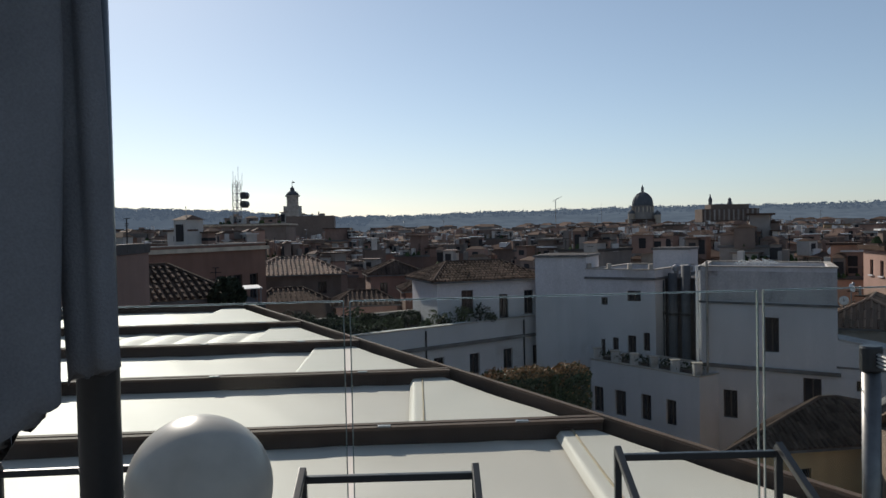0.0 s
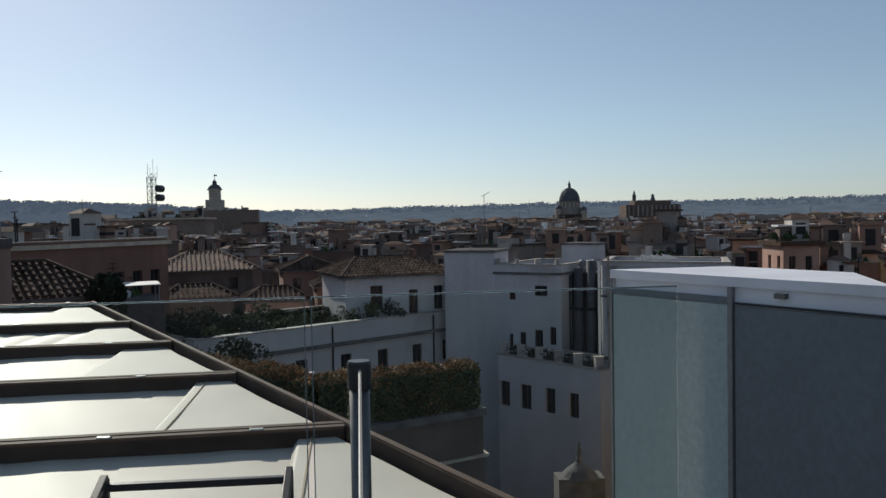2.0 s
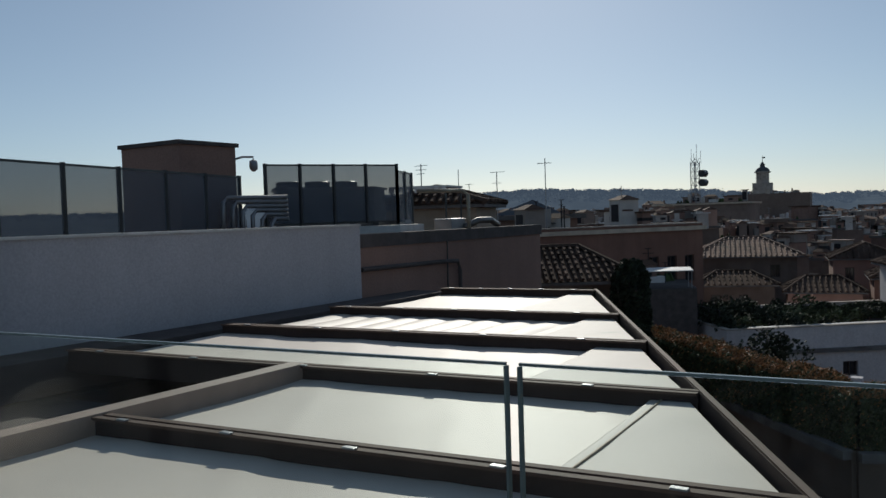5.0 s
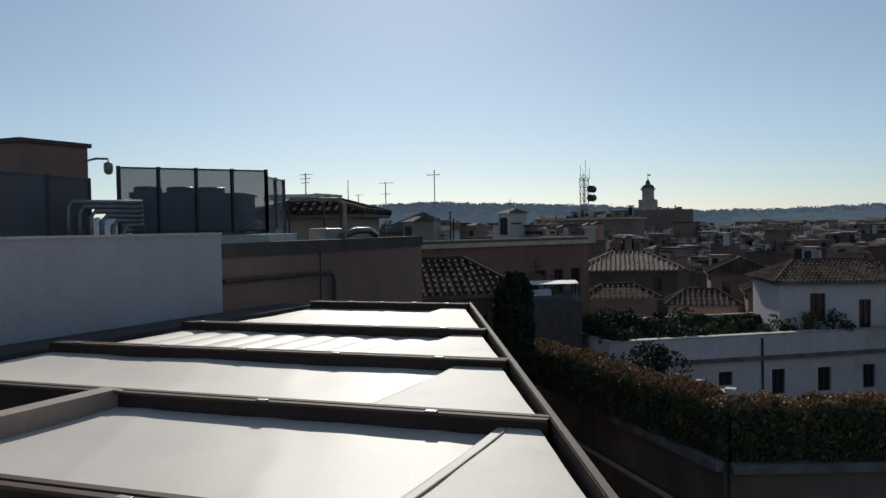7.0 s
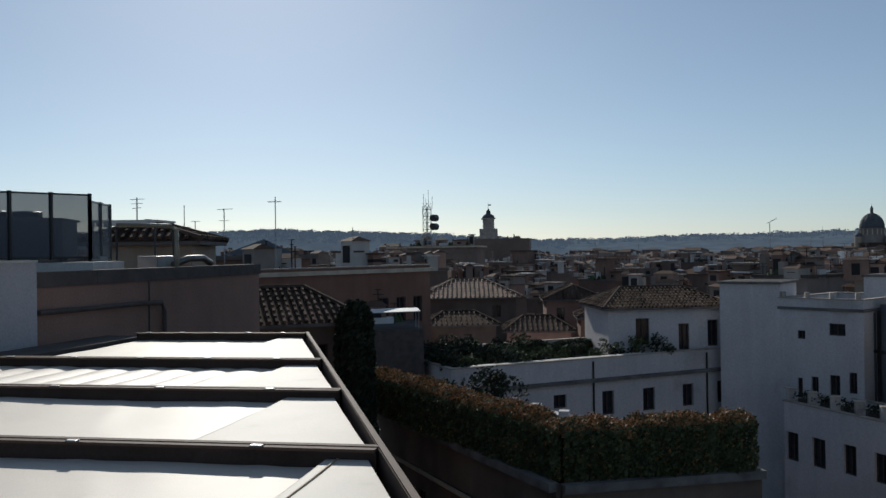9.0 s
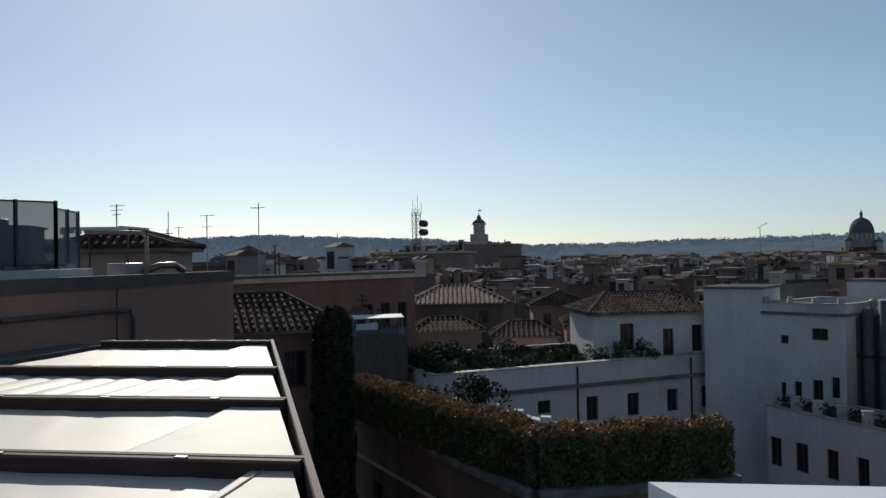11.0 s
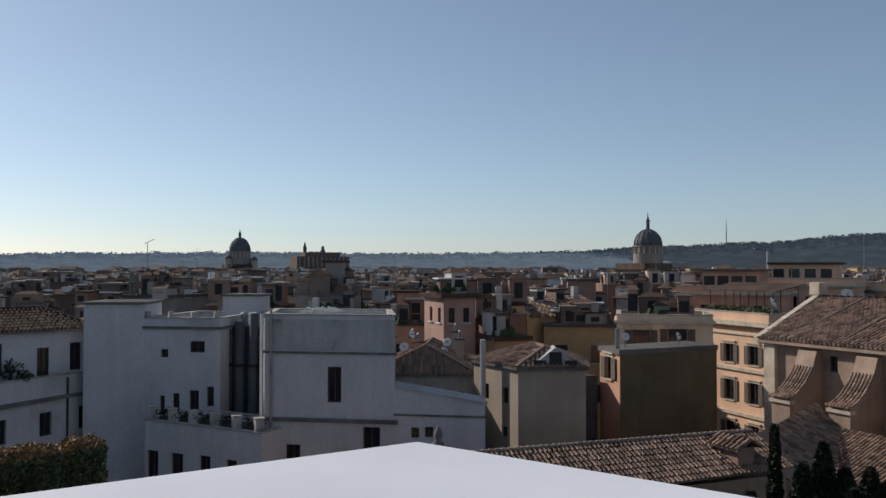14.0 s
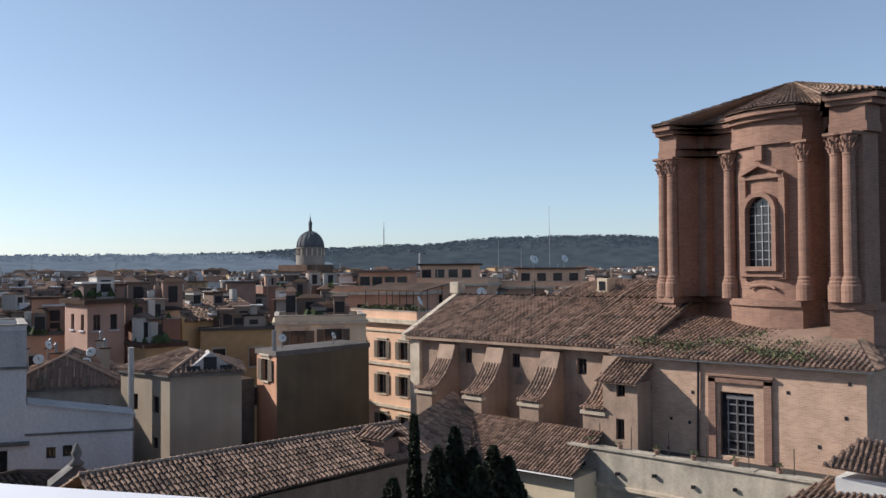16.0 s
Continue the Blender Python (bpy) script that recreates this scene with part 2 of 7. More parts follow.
    city_dark=mat("city_dark_openings", (0.035, 0.033, 0.035), var=0.2, scale=0.1, fine=1.5, bump=0, spec=0.2),
    city_roof=mat("city_clay_roofs", (0.12, 0.08, 0.062), var=0.25, scale=0.1, fine=1.5, bump=0, island=0.45, spec=0.05),
    city_white=mat("city_white_sheets", (0.62, 0.61, 0.6), var=0.1, scale=0.1, fine=1.5, bump=0, island=0.2, spec=0.2),
    city_green=mat("city_terrace_green", (0.05, 0.07, 0.03), var=0.4, scale=0.5, fine=3, bump=0, island=0.4, spec=0.1),
    # the hazier ridges get a paler base and a stronger glow
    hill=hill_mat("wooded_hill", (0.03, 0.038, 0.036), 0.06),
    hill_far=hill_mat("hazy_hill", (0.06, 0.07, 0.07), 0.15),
    glass=glass_mat("clear_glass"),
    screen_glass=mesh_mat("perforated_screen", (0.1, 0.115, 0.14), 0.42),
    glass_edge=mat("glass_edge", (0.16, 0.2, 0.19), rough=0.2, var=0.1, bump=0),
)


# ---- mesh helpers ----
def thing(name, label="", category="", loc=(0, 0, 0), group="", kind="", rz=0):
    ob = new(name)
    ob.empty_display_size = 0.2
    ob.matrix_basis = pose(*loc, 0, 0, rz)
    return tagged(ob, label, category, group, kind)


def put_mesh(name, bm, material):
    me = bpy.data.meshes.new(name)
    bmesh.ops.recalc_face_normals(bm, faces=bm.faces)
    bm.to_mesh(me)
    bm.free()
    me.materials.append(M[material])
    return me


def part(name, bm, material, parent, label="", smooth=False, local=False, kind=""):
    """Links bm as one mesh under parent. Its coordinates are the world's, or the parent's own if local."""
    me = bm if isinstance(bm, bpy.types.Mesh) else put_mesh(name, bm, material)
    if smooth:
        me.polygons.foreach_set("use_smooth", [True] * len(me.polygons))
    ob = new(name, me)
    ob.parent = parent
    if not local and parent.parent is None:
        ob.matrix_parent_inverse = parent.matrix_basis.inverted()
    return tagged(ob, label, kind=kind)


def alone(name, bm, material, label="", category="", kind="", group="", smooth=False):
    me = put_mesh(name, bm, material)
    if smooth:
        me.polygons.foreach_set("use_smooth", [True] * len(me.polygons))
    return tagged(new(name, me), label, category, group, kind)


def B():
    return bmesh.new()


def box(bm, lo, hi, m=None, bevel=0.0):
    vs = [bm.verts.new(v) for v in ((x, y, z) for z in (lo[2], hi[2]) for y in (lo[1], hi[1]) for x in (lo[0], hi[0]))]
    fs = [bm.faces.new([vs[i] for i in f]) for f in ((0, 2, 3, 1), (4, 5, 7, 6), (0, 1, 5, 4), (1, 3, 7, 5), (3, 2, 6, 7), (2, 0, 4, 6))]
    if bevel:
        es = list({e for f in fs for e in f.edges})
        r = bmesh.ops.bevel(bm, geom=es, offset=bevel, segments=2, affect='EDGES', profile=0.6)
        vs = list({v for f in r["faces"] for v in f.verts} | {v for v in vs if v.is_valid})
    if m is not None:
        bmesh.ops.transform(bm, matrix=m, verts=vs)
    return bm


def prism(bm, pts, z0, z1):
    lo = [bm.verts.new((p[0], p[1], z0)) for p in pts]
    hi = [bm.verts.new((p[0], p[1], z1)) for p in pts]
    n = len(pts)
    for i in range(n):
        bm.faces.new((lo[i], lo[(i + 1) % n], hi[(i + 1) % n], hi[i]))
    bm.faces.new(lo[::-1])
    bm.faces.new(hi)
    return bm


def grow(pts, d):
    """A convex outline moved outwards by d."""
    c = sum((Vector(p[:2]) for p in pts), Vector((0, 0))) / len(pts)
    n, out = len(pts), []
    for i in range(n):
        a, p, b = Vector(pts[i - 1][:2]), Vector(pts[i][:2]), Vector(pts[(i + 1) % n][:2])
        n1, n2 = (p - a).normalized(), (b - p).normalized()
        m1, m2 = Vector((n1.y, -n1.x)), Vector((n2.y, -n2.x))
        if m1.dot(p - c) < 0:
            m1 = -m1
        if m2.dot(p - c) < 0:
            m2 = -m2
        k = m1 + m2
        k = k / max(0.3, k.dot(m1))
        out.append(tuple(p + k * d))
    return out


def tube(bm, pts, r, seg=8, r2=None):
    """A round bar along points; r2: the radius at its end."""
    pts = [Vector(p) for p in pts]
    rings, n = [], len(pts)
    for i, p in enumerate(pts):
        d = (pts[min(i + 1, n - 1)] - pts[max(i - 1, 0)]).normalized()
        a = d.orthogonal().normalized() if abs(d.z) > 0.95 else d.cross(Vector((0, 0, 1))).normalized()
        b = d.cross(a)
        rr = r if r2 is None else r + (r2 - r) * i / (n - 1)
        rings.append([bm.verts.new(p + (a * math.cos(2 * math.pi * k / seg) + b * math.sin(2 * math.pi * k / seg)) * rr) for k in range(seg)])
    for q, w in zip(rings, rings[1:]):
        for k in range(seg):
            bm.faces.new((q[k], q[(k + 1) % seg], w[(k + 1) % seg], w[k]))
    bm.faces.new(rings[0][::-1])
    bm.faces.new(rings[-1])
    return bm


def lathe(bm, profile, seg=24, c=(0, 0, 0), a0=0.0):
    """Turns (radius, height) pairs about the vertical through c."""
    rings = [[bm.verts.new((c[0] + r * math.cos(a0 + 2 * math.pi * k / seg), c[1] + r * math.sin(a0 + 2 * math.pi * k / seg), c[2] + h)) for k in range(seg)] for r, h in profile]
    for q, w in zip(rings, rings[1:]):
        for k in range(seg):
            bm.faces.new((q[k], q[(k + 1) % seg], w[(k + 1) % seg], w[k]))
    bm.faces.new(rings[0][::-1])
    bm.faces.new(rings[-1])
    return bm


def tiles(a, b, c, d, pitch=0.24, course=0.42, r=0.073, seed=1, wobble=0.02):
    """Rows of half-round clay tiles on the slope with eave a-b and top d-c (a below d), as one mesh of separate tiles."""
    rng = random.Random(seed)
    a, b, c, d = (Vector(v) for v in (a, b, c, d))
    e = (b - a).normalized()
    nrm = e.cross((c + d) / 2 - a).normalized()
    if nrm.z < 0:
        nrm = -nrm
    g = nrm.cross(e)
    if g.z < 0:
        g = -g
    flat = [((p - a).dot(e), (p - a).dot(g)) for p in (a, b, c, d)]
    lo, hi = min(p[0] for p in flat), max(p[0] for p in flat)
    nu = max(2, int((hi - lo) / pitch))
    V, F = [], []
    V += [tuple(p - nrm * 0.02) for p in (a, b, c, d)]
    F.append((0, 1, 2, 3))
    for i in range(nu):
        u = lo + (hi - lo) * (i + 0.5) / nu
        cut = []
        for (s0, h0), (s1, h1) in zip(flat, flat[1:] + flat[:1]):
            if (s0 - u) * (s1 - u) < 0:
                cut.append(h0 + (h1 - h0) * (u - s0) / (s1 - s0))
        if len(cut) < 2 or max(cut) - min(cut) < 0.1:
            continue
        h0, h1 = min(cut), max(cut)
        nv = max(1, round((h1 - h0) / course))
        for j in range(nv):
            ha, hb = h0 + (h1 - h0) * j / nv, h0 + (h1 - h0) * min(1, (j + 1.12) / nv)
            us = u + rng.uniform(-wobble, wobble)
            k = len(V)
            for h, lift, w in ((ha, 0.035 + rng.uniform(0, 0.015), r * 1.08), (hb, 0.005, r * 0.9)):
                p = a + e * us + g * h + nrm * lift
                V += [tuple(p - e * w), tuple(p - e * w * 0.55 + nrm * w * 1.15), tuple(p + e * w * 0.55 + nrm * w * 1.15), tuple(p + e * w)]
            F += [(k + q, k + q + 1, k + q + 5, k + q + 4) for q in range(3)]
            F.append((k, k + 1, k + 2, k + 3))
    me = bpy.data.meshes.new("roof_tiles")
    me.from_pydata(V, [], F)
    return me


def tile_part(name, parent, quad, material="tile", label="", **k):
    me = tiles(*quad, **k)
    me.materials.append(M[material])
    return part(name, me, material, parent, label, kind="stuff")


def wall_with_holes(bm, p0, p1, z0, z1, holes, depth=0.25, inward=None):
    """A facade from p0 to p1 with rectangular holes (u0, z0, u1, z1), u in metres from p0, and their reveals."""
    p0, p1 = Vector((*p0[:2], 0)), Vector((*p1[:2], 0))
    L = (p1 - p0).length
    e = (p1 - p0) / L
    n = Vector((e.y, -e.x, 0)) if inward is None else inward
    us = sorted({0, L, *[h[0] for h in holes], *[h[2] for h in holes]})
    zs = sorted({z0, z1, *[h[1] for h in holes], *[h[3] for h in holes]})

    def V(u, z, d=0):
        return bm.verts.new(p0 + e * u + n * d + Vector((0, 0, z)))
    for u0, u1 in zip(us, us[1:]):
        for za, zb in zip(zs, zs[1:]):
            cu, cz = (u0 + u1) / 2, (za + zb) / 2
            if not any(h[0] < cu < h[2] and h[1] < cz < h[3] for h in holes):
                bm.faces.new((V(u0, za), V(u1, za), V(u1, zb), V(u0, zb)))
    for a, za, b, zb in holes:
        for q in (((a, za), (b, za)), ((b, za), (b, zb)), ((b, zb), (a, zb)), ((a, zb), (a, za))):
            bm.faces.new((V(*q[0]), V(*q[1]), V(*q[1], depth), V(*q[0], depth)))
    return p0, e, n


def facade(parent, pts, i, z0, z1, wins, material, style="plain", wall_name="wall"):
    """Wall i of the outline pts (anticlockwise from above) with windows (u0, z0, u1, z1)."""
    p0, p1 = pts[i], pts[(i + 1) % len(pts)]
    bm = B()
    e = (Vector(p1[:2]) - Vector(p0[:2])).normalized()
    inward = Vector((-e.y, e.x, 0))
    p, e, n = wall_with_holes(bm, p0, p1, z0, z1, wins, 0.28, inward)
    bmesh.ops.remove_doubles(bm, verts=bm.verts, dist=0.001)
    part(wall_name, bm, material, parent)
    for u0, za, u1, zb in wins:
        w = window_part(parent, p, e, n, u0, za, u1, zb, style)
    return p, e, n


def louvre(p, e, n, ua, ub, za, zb, d):
    """A louvred shutter board: one sheet with a stepped face."""
    k = max(4, int((zb - za) / 0.16))
    prof = [(d, za), (d, zb)]
    for i in range(k, 0, -1):
        prof += [(d - 0.04, za + (zb - za) * i / k), (d - 0.065, za + (zb - za) * (i - 1) / k + 0.01)]
    bm = B()
    A, C = ([bm.verts.new(p + e * u + n * x + Vector((0, 0, z))) for x, z in prof] for u in (ua, ub))
    for i in range(len(prof)):
        j = (i + 1) % len(prof)
        bm.faces.new((A[i], A[j], C[j], C[i]))
    bm.faces.new(A[::-1]), bm.faces.new(C)
    return bm


def window_part(parent, p, e, n, u0, za, u1, zb, style):
    """A window in its hole: frame, pane, and sill, shutters or trim by its style."""
    def q(bm, ua, zA, ub, zB, d0, d1):
        m = Matrix(((e.x, n.x, 0, p.x), (e.y, n.y, 0, p.y), (0, 0, 1, 0), (0, 0, 0, 1)))
        return box(bm, (ua, d0, zA), (ub, d1, zB), m)
    f = 0.07
    fr = B()
    q(fr, u0, za, u0 + f, zb, 0.14, 0.22), q(fr, u1 - f, za, u1, zb, 0.14, 0.22)
    q(fr, u0 + f, za, u1 - f, za + f, 0.14, 0.22), q(fr, u0 + f, zb - f, u1 - f, zb, 0.14, 0.22)
    um = (u0 + u1) / 2
    q(fr, um - 0.03, za + f, um + 0.03, zb - f, 0.145, 0.215)
    w = part("window", fr, "frame_white" if style == "white" else "frame_dark", parent)
    part("pane", q(B(), u0, za, u1, zb, 0.225, 0.27), "win_dark", w)
    if style in ("sill", "shutters", "trim", "open"):
        part("sill", q(B(), u0 - 0.12, za - 0.1, u1 + 0.12, za, -0.12, 0.1), "travertine" if style != "sill" else "plaster", w)
    if style in ("trim", "open"):
        t = B()
        q(t, u0 - 0.18, za, u0, zb, -0.05, 0.05), q(t, u1, za, u1 + 0.18, zb, -0.05, 0.05), q(t, u0 - 0.18, zb, u1 + 0.18, zb + 0.2, -0.05, 0.05), q(t, u0 - 0.3, zb + 0.2, u1 + 0.3, zb + 0.32, -0.16, 0.05)
        part("surround", t, "travertine", w)
    if style == "open":
        for a, b in ((u0 - 0.56, u0 - 0.02), (u1 + 0.02, u1 + 0.56)):
            s = louvre(p, e, n, a, b, za + 0.02, zb - 0.02, -0.055)
            part("shutter", s, "shutter", w)
    if style in ("shutters", "trim"):
        for a, b in ((u0 + 0.01, um - 0.16), (um + 0.16, u1 - 0.01)):
            s = louvre(p, e, n, a, b, za + 0.02, zb - 0.02, 0.08)
            part("shutter", s, "shutter", w)
    return w


def building(name, label, pts, z0, z1, material, wins=None, style="plain", category="building", roof="flat", over=0.0, parapet=0.0, cornice=None, group="", roof_mat="roof_flat"):
    """A house on the outline pts (anticlockwise), its walls with windows: wins = {wall index: [(u0, z0, u1, z1)]}."""
    cx, cy = sum(p[0] for p in pts) / len(pts), sum(p[1] for p in pts) / len(pts)
    h = thing(name, label, category, (cx, cy, z0), group)
    for i in range(len(pts)):
        facade(h, pts, i, z0, z1, (wins or {}).get(i, []), material, style)
    if roof == "flat":
        part("roof", prism(B(), grow(pts, over - 0.02), z1 - 0.25, z1 - 0.02 if parapet else z1 + 0.06), roof_mat, h)
    if parapet:
        bm = B()
        o, ins = grow(pts, 0.003), grow(pts, -0.25)
        n = len(pts)
        for i in range(n):
            j = (i + 1) % n
            prism(bm, [o[i], o[j], ins[j], ins[i]], z1, z1 + parapet)
        part("parapet", bm, material, h)
        bm = B()
        o, ins = grow(pts, 0.06), grow(pts, -0.3)
        for i in range(n):
            j = (i + 1) % n
            prism(bm, [o[i], o[j], ins[j], ins[i]], z1 + parapet, z1 + parapet + 0.07)
        part("coping", bm, "plaster_old", h)
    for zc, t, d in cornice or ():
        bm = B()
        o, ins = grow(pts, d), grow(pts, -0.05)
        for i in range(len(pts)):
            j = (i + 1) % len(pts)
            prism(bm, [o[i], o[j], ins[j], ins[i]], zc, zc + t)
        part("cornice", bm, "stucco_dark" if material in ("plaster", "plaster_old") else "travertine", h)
    return h


def hip_roof(parent, pts, z, rise, over=0.4, material="tile", ridge=0.45, pitch=0.26, course=0.45):
    """A hipped tile roof over the four-cornered outline pts (anticlockwise)."""
    q = [Vector((*p, z)) for p in grow(pts, over)]
    if (q[1] - q[0]).length < (q[2] - q[1]).length:
        q = q[1:] + q[:1]
    m1, m2 = (q[0] + q[3]) / 2, (q[1] + q[2]) / 2
    r1, r2 = m1.lerp(m2, 0.5 - ridge / 2) + Vector((0, 0, rise)), m1.lerp(m2, 0.5 + ridge / 2) + Vector((0, 0, rise))
    for k, f in enumerate(((q[0], q[1], r2, r1), (q[1], q[2], r2, r2), (q[2], q[3], r1, r2), (q[3], q[0], r1, r1))):
        tile_part("roof_slope", parent, f, material, pitch=pitch, course=course, seed=k)
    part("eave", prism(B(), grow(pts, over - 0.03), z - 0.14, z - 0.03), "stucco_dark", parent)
    bm = B()
    for a, b in ((r1, r2), (q[0], r1), (q[3], r1), (q[1], r2), (q[2], r2)):
        tube(bm, [a + Vector((0, 0, 0.04)), b + Vector((0, 0, 0.04))], 0.11, 6)
    part("ridge_tiles", bm, material, parent)


def leaves(bm, pts, size, rng):
    """One small folded leaf clump at each point."""
    for p in pts:
        a = Vector((rng.gauss(0, 1), rng.gauss(0, 1), rng.gauss(0, 1) + 0.4)).normalized()
        b = a.orthogonal().normalized()
        c = a.cross(b)
        s = size * rng.uniform(0.6, 1.4)
        v = [bm.verts.new(Vector(p) + w) for w in (b * s, c * s * 0.6 + a * s * 0.25, -b * s, -c * s * 0.6 + a * s * 0.25)]
        bm.faces.new(v)
    return bm


# ---- ground and the hotel terrace ----
alone("ground", prism(B(), [(-4500, -4500), (4500, -4500), (4500, 4500), (-4500, 4500)], -22.5, -22), "asphalt", "dark city ground between the houses", "ground", "structure")
hotel = thing("hotel_building", "pale rendered hotel block under the roof terrace", "building", (0, -3, -22), kind="structure")
part("wall", prism(B(), [(-9, -12), (7, -12), (7, 2.2), (3.9, 3.9), (2.6, 4.0), (-9, 3.15)], -22, -0.22), "plaster", hotel)
alone("floor", prism(B(), [(-9, -12), (7, -12), (7, 2.2), (3.9, 3.95), (2.6, 4.05), (-9, 3.2)], -0.2, 0.0), "deck", "pale stone-tiled roof terrace floor", "floor", "structure")


# ---- pergola roof below the railing ----
def edge_x(y):
    return -3.963 + (17.08 - y) * (1.518 + 3.963) / (17.08 - 6.498)


PY = [17.08, 13.61, 11.24, 8.82, 6.50, 4.18]         # right ends of the cross beams, far to near
SL = 0.082                                          # slope of the beams in plan
LX = [-7.3, -7.3, -7.3, -7.3, -3.75, -3.75]
pergola = thing("pergola_roof", "retractable pergola roof with white fabric between brown beams", "pergola", (-2, 10, -3.2))


def beam_y(k, x):
    return PY[k] - (edge_x(PY[k]) - x) * SL


for k in range(6):
    x1, x0 = edge_x(PY[k]), LX[k]
    y1, y0 = PY[k], beam_y(k, LX[k])
    bm = B()
    prism(bm, [(x0, y0 - 0.05), (x1, y1 - 0.05), (x1, y1 + 0.05), (x0, y0 + 0.05)], -0.2, 0.06)
    part("cross_beam", bm, "beam", pergola)
    bm = B()
    prism(bm, [(x0, y0 - 0.085), (x1, y1 - 0.085), (x1, y1 - 0.02), (x0, y0 - 0.02)], 0.062, 0.085)
    prism(bm, [(x0, y0 + 0.02), (x1, y1 + 0.02), (x1, y1 + 0.085), (x0, y0 + 0.085)], 0.062, 0.085)
    part("beam_capping", bm, "beam_light", pergola)
    for j in range(5):
        f = 0.08 + 0.2 * j
        cx, cy = x0 + (x1 - x0) * f, y0 + (y1 - y0) * f - 0.05
        part("bracket", box(B(), (cx - 0.05, cy - 0.05, 0.085), (cx + 0.05, cy + 0.0, 0.1), bevel=0.006), "metal_grey", pergola)
# edge beam along the street side
bm = B()
a, b = Vector((edge_x(17.2), 17.2, 0)), Vector((edge_x(3.9), 3.9, 0))
nv = Vector((a.y - b.y, b.x - a.x, 0)).normalized()
prism(bm, [a[:2], b[:2], (b + nv * 0.045)[:2], (a + nv * 0.045)[:2]], -0.25, 0.075)
part("edge_beam", bm, "beam", pergola)
bm = B()
prism(bm, [(a + nv * 0.005)[:2], (b + nv * 0.005)[:2], (b + nv * 0.055)[:2], (a + nv * 0.055)[:2]], 0.076, 0.092)
part("edge_capping", bm, "beam_light", pergola)
# inner side rails
# wall-side rail is lowered and darkened for the shadow beside the white wall
for xx, ya, yb in ((-7.3, beam_y(0, -7.3), beam_y(3, -7.3)), (-3.75, beam_y(3, -3.75), beam_y(5, -3.75))):
    part("side_rail", prism(B(), [(xx - 0.13, ya), (xx - 0.13, yb), (xx + 0.08, yb), (xx + 0.08, ya)], -0.2, 0.1 if xx > -5 else -0.1), "rail_pale" if xx > -5 else "beam", pergola)
# legs down to the lower terrace
for k in (0, 2, 4):
    for xx, yy in ((edge_x(PY[k]) - 0.1, PY[k]), (LX[k] + 0.1, beam_y(k, LX[k]))):
        part("leg", box(B(), (xx - 0.08, yy - 0.08, -3.2), (xx + 0.08, yy + 0.08, -0.2)), "beam", pergola)


def grid_mesh(rows):
    """Skin a grid of points, facing up."""
    bm = B()
    vs = [[bm.verts.new(p) for p in row] for row in rows]
    for q, w in zip(vs, vs[1:]):
        for i in range(len(q) - 1):
            bm.faces.new((w[i], w[i + 1], q[i + 1], q[i]))
    return bm


def face_up(ob):
    if sum(p.normal.z for p in ob.data.polygons) < 0:
        ob.data.flip_normals()


def fabric(k):
    """The cloth of bay k: sagging between its beams, pleated where it is half drawn, with the fixed end panel by the street."""
    nu, nv_ = (220 if k == 1 else 90), 14
    l, xi = max(LX[k], LX[k + 1]) + 0.05, edge_x(PY[k]) - (0.5, 0.52, 0.62, 0.42, 0.37)[k]

    def inner(v):
        return xi + 0.045 * v * (PY[k] - PY[k + 1])

    def bay_y(x, v):
        return beam_y(k, x) * (1 - v) + beam_y(k + 1, x) * v - 0.055 * (1 - 2 * v)
    rows = []
    for j in range(nv_ + 1):
        v, row = j / nv_, []
        for i in range(nu + 1):
            x = l + (inner(v) + 0.02 - l) * i / nu
            y = bay_y(x, v)
            z = -0.06 - 0.02 * math.sin(math.pi * v)
            if k == 1:
                z += 0.035 * abs(math.sin(x * 6.5)) * (0.4 + 0.6 * math.sin(math.pi * v)) + 0.01 * noise.noise((x * 2, y * 2, 0))
            else:
                z += 0.012 * noise.noise((x * 0.8 + 7 * k, y * 0.8, 0)) + 0.004 * math.sin(x * 2.6 + y * 1.3 + 2 * noise.noise((x, y, 3))) + 0.007 * max(0, math.sin(4.2 * x + 2.6 * y + 1.5 * noise.noise((x * 0.6, y * 0.6, k)))) ** 7
            row.append((x, y, z))
        rows.append(row)
    face_up(part("roof_cloth", grid_mesh(rows), "fabric", pergola, smooth=True))
    rows = []
    for j in range(13):
        v, row = j / 12, []
        xe = edge_x(PY[k]) * (1 - v) + edge_x(PY[k + 1]) * v - 0.06
        for i in range(21):
            u = i / 20
            x = inner(v) + (xe - inner(v)) * u ** 1.5
            y = bay_y(x, v)
            rise = min(1, (x - inner(v)) / 0.035)
            z = -0.045 + 0.045 * rise - 0.012 * math.sin(math.pi * v) + 0.006 * noise.noise((x * 2, y * 2, 5))
            row.append((x, y, z))
        rows.append(row)
    face_up(part("end_panel", grid_mesh(rows), "fabric_end", pergola, "fixed fabric end panel with dirt stains", smooth=True))
    if k >= 3:
        part("panel_trim", tube(B(), [(inner(v) + 0.13, bay_y(inner(v) + 0.13, v), 0.004 - 0.012 * math.sin(math.pi * v)) for v in (0, 0.25, 0.5, 0.75, 1)], 0.009, 6), "trim_tan", pergola, "tan piping along the end panel")


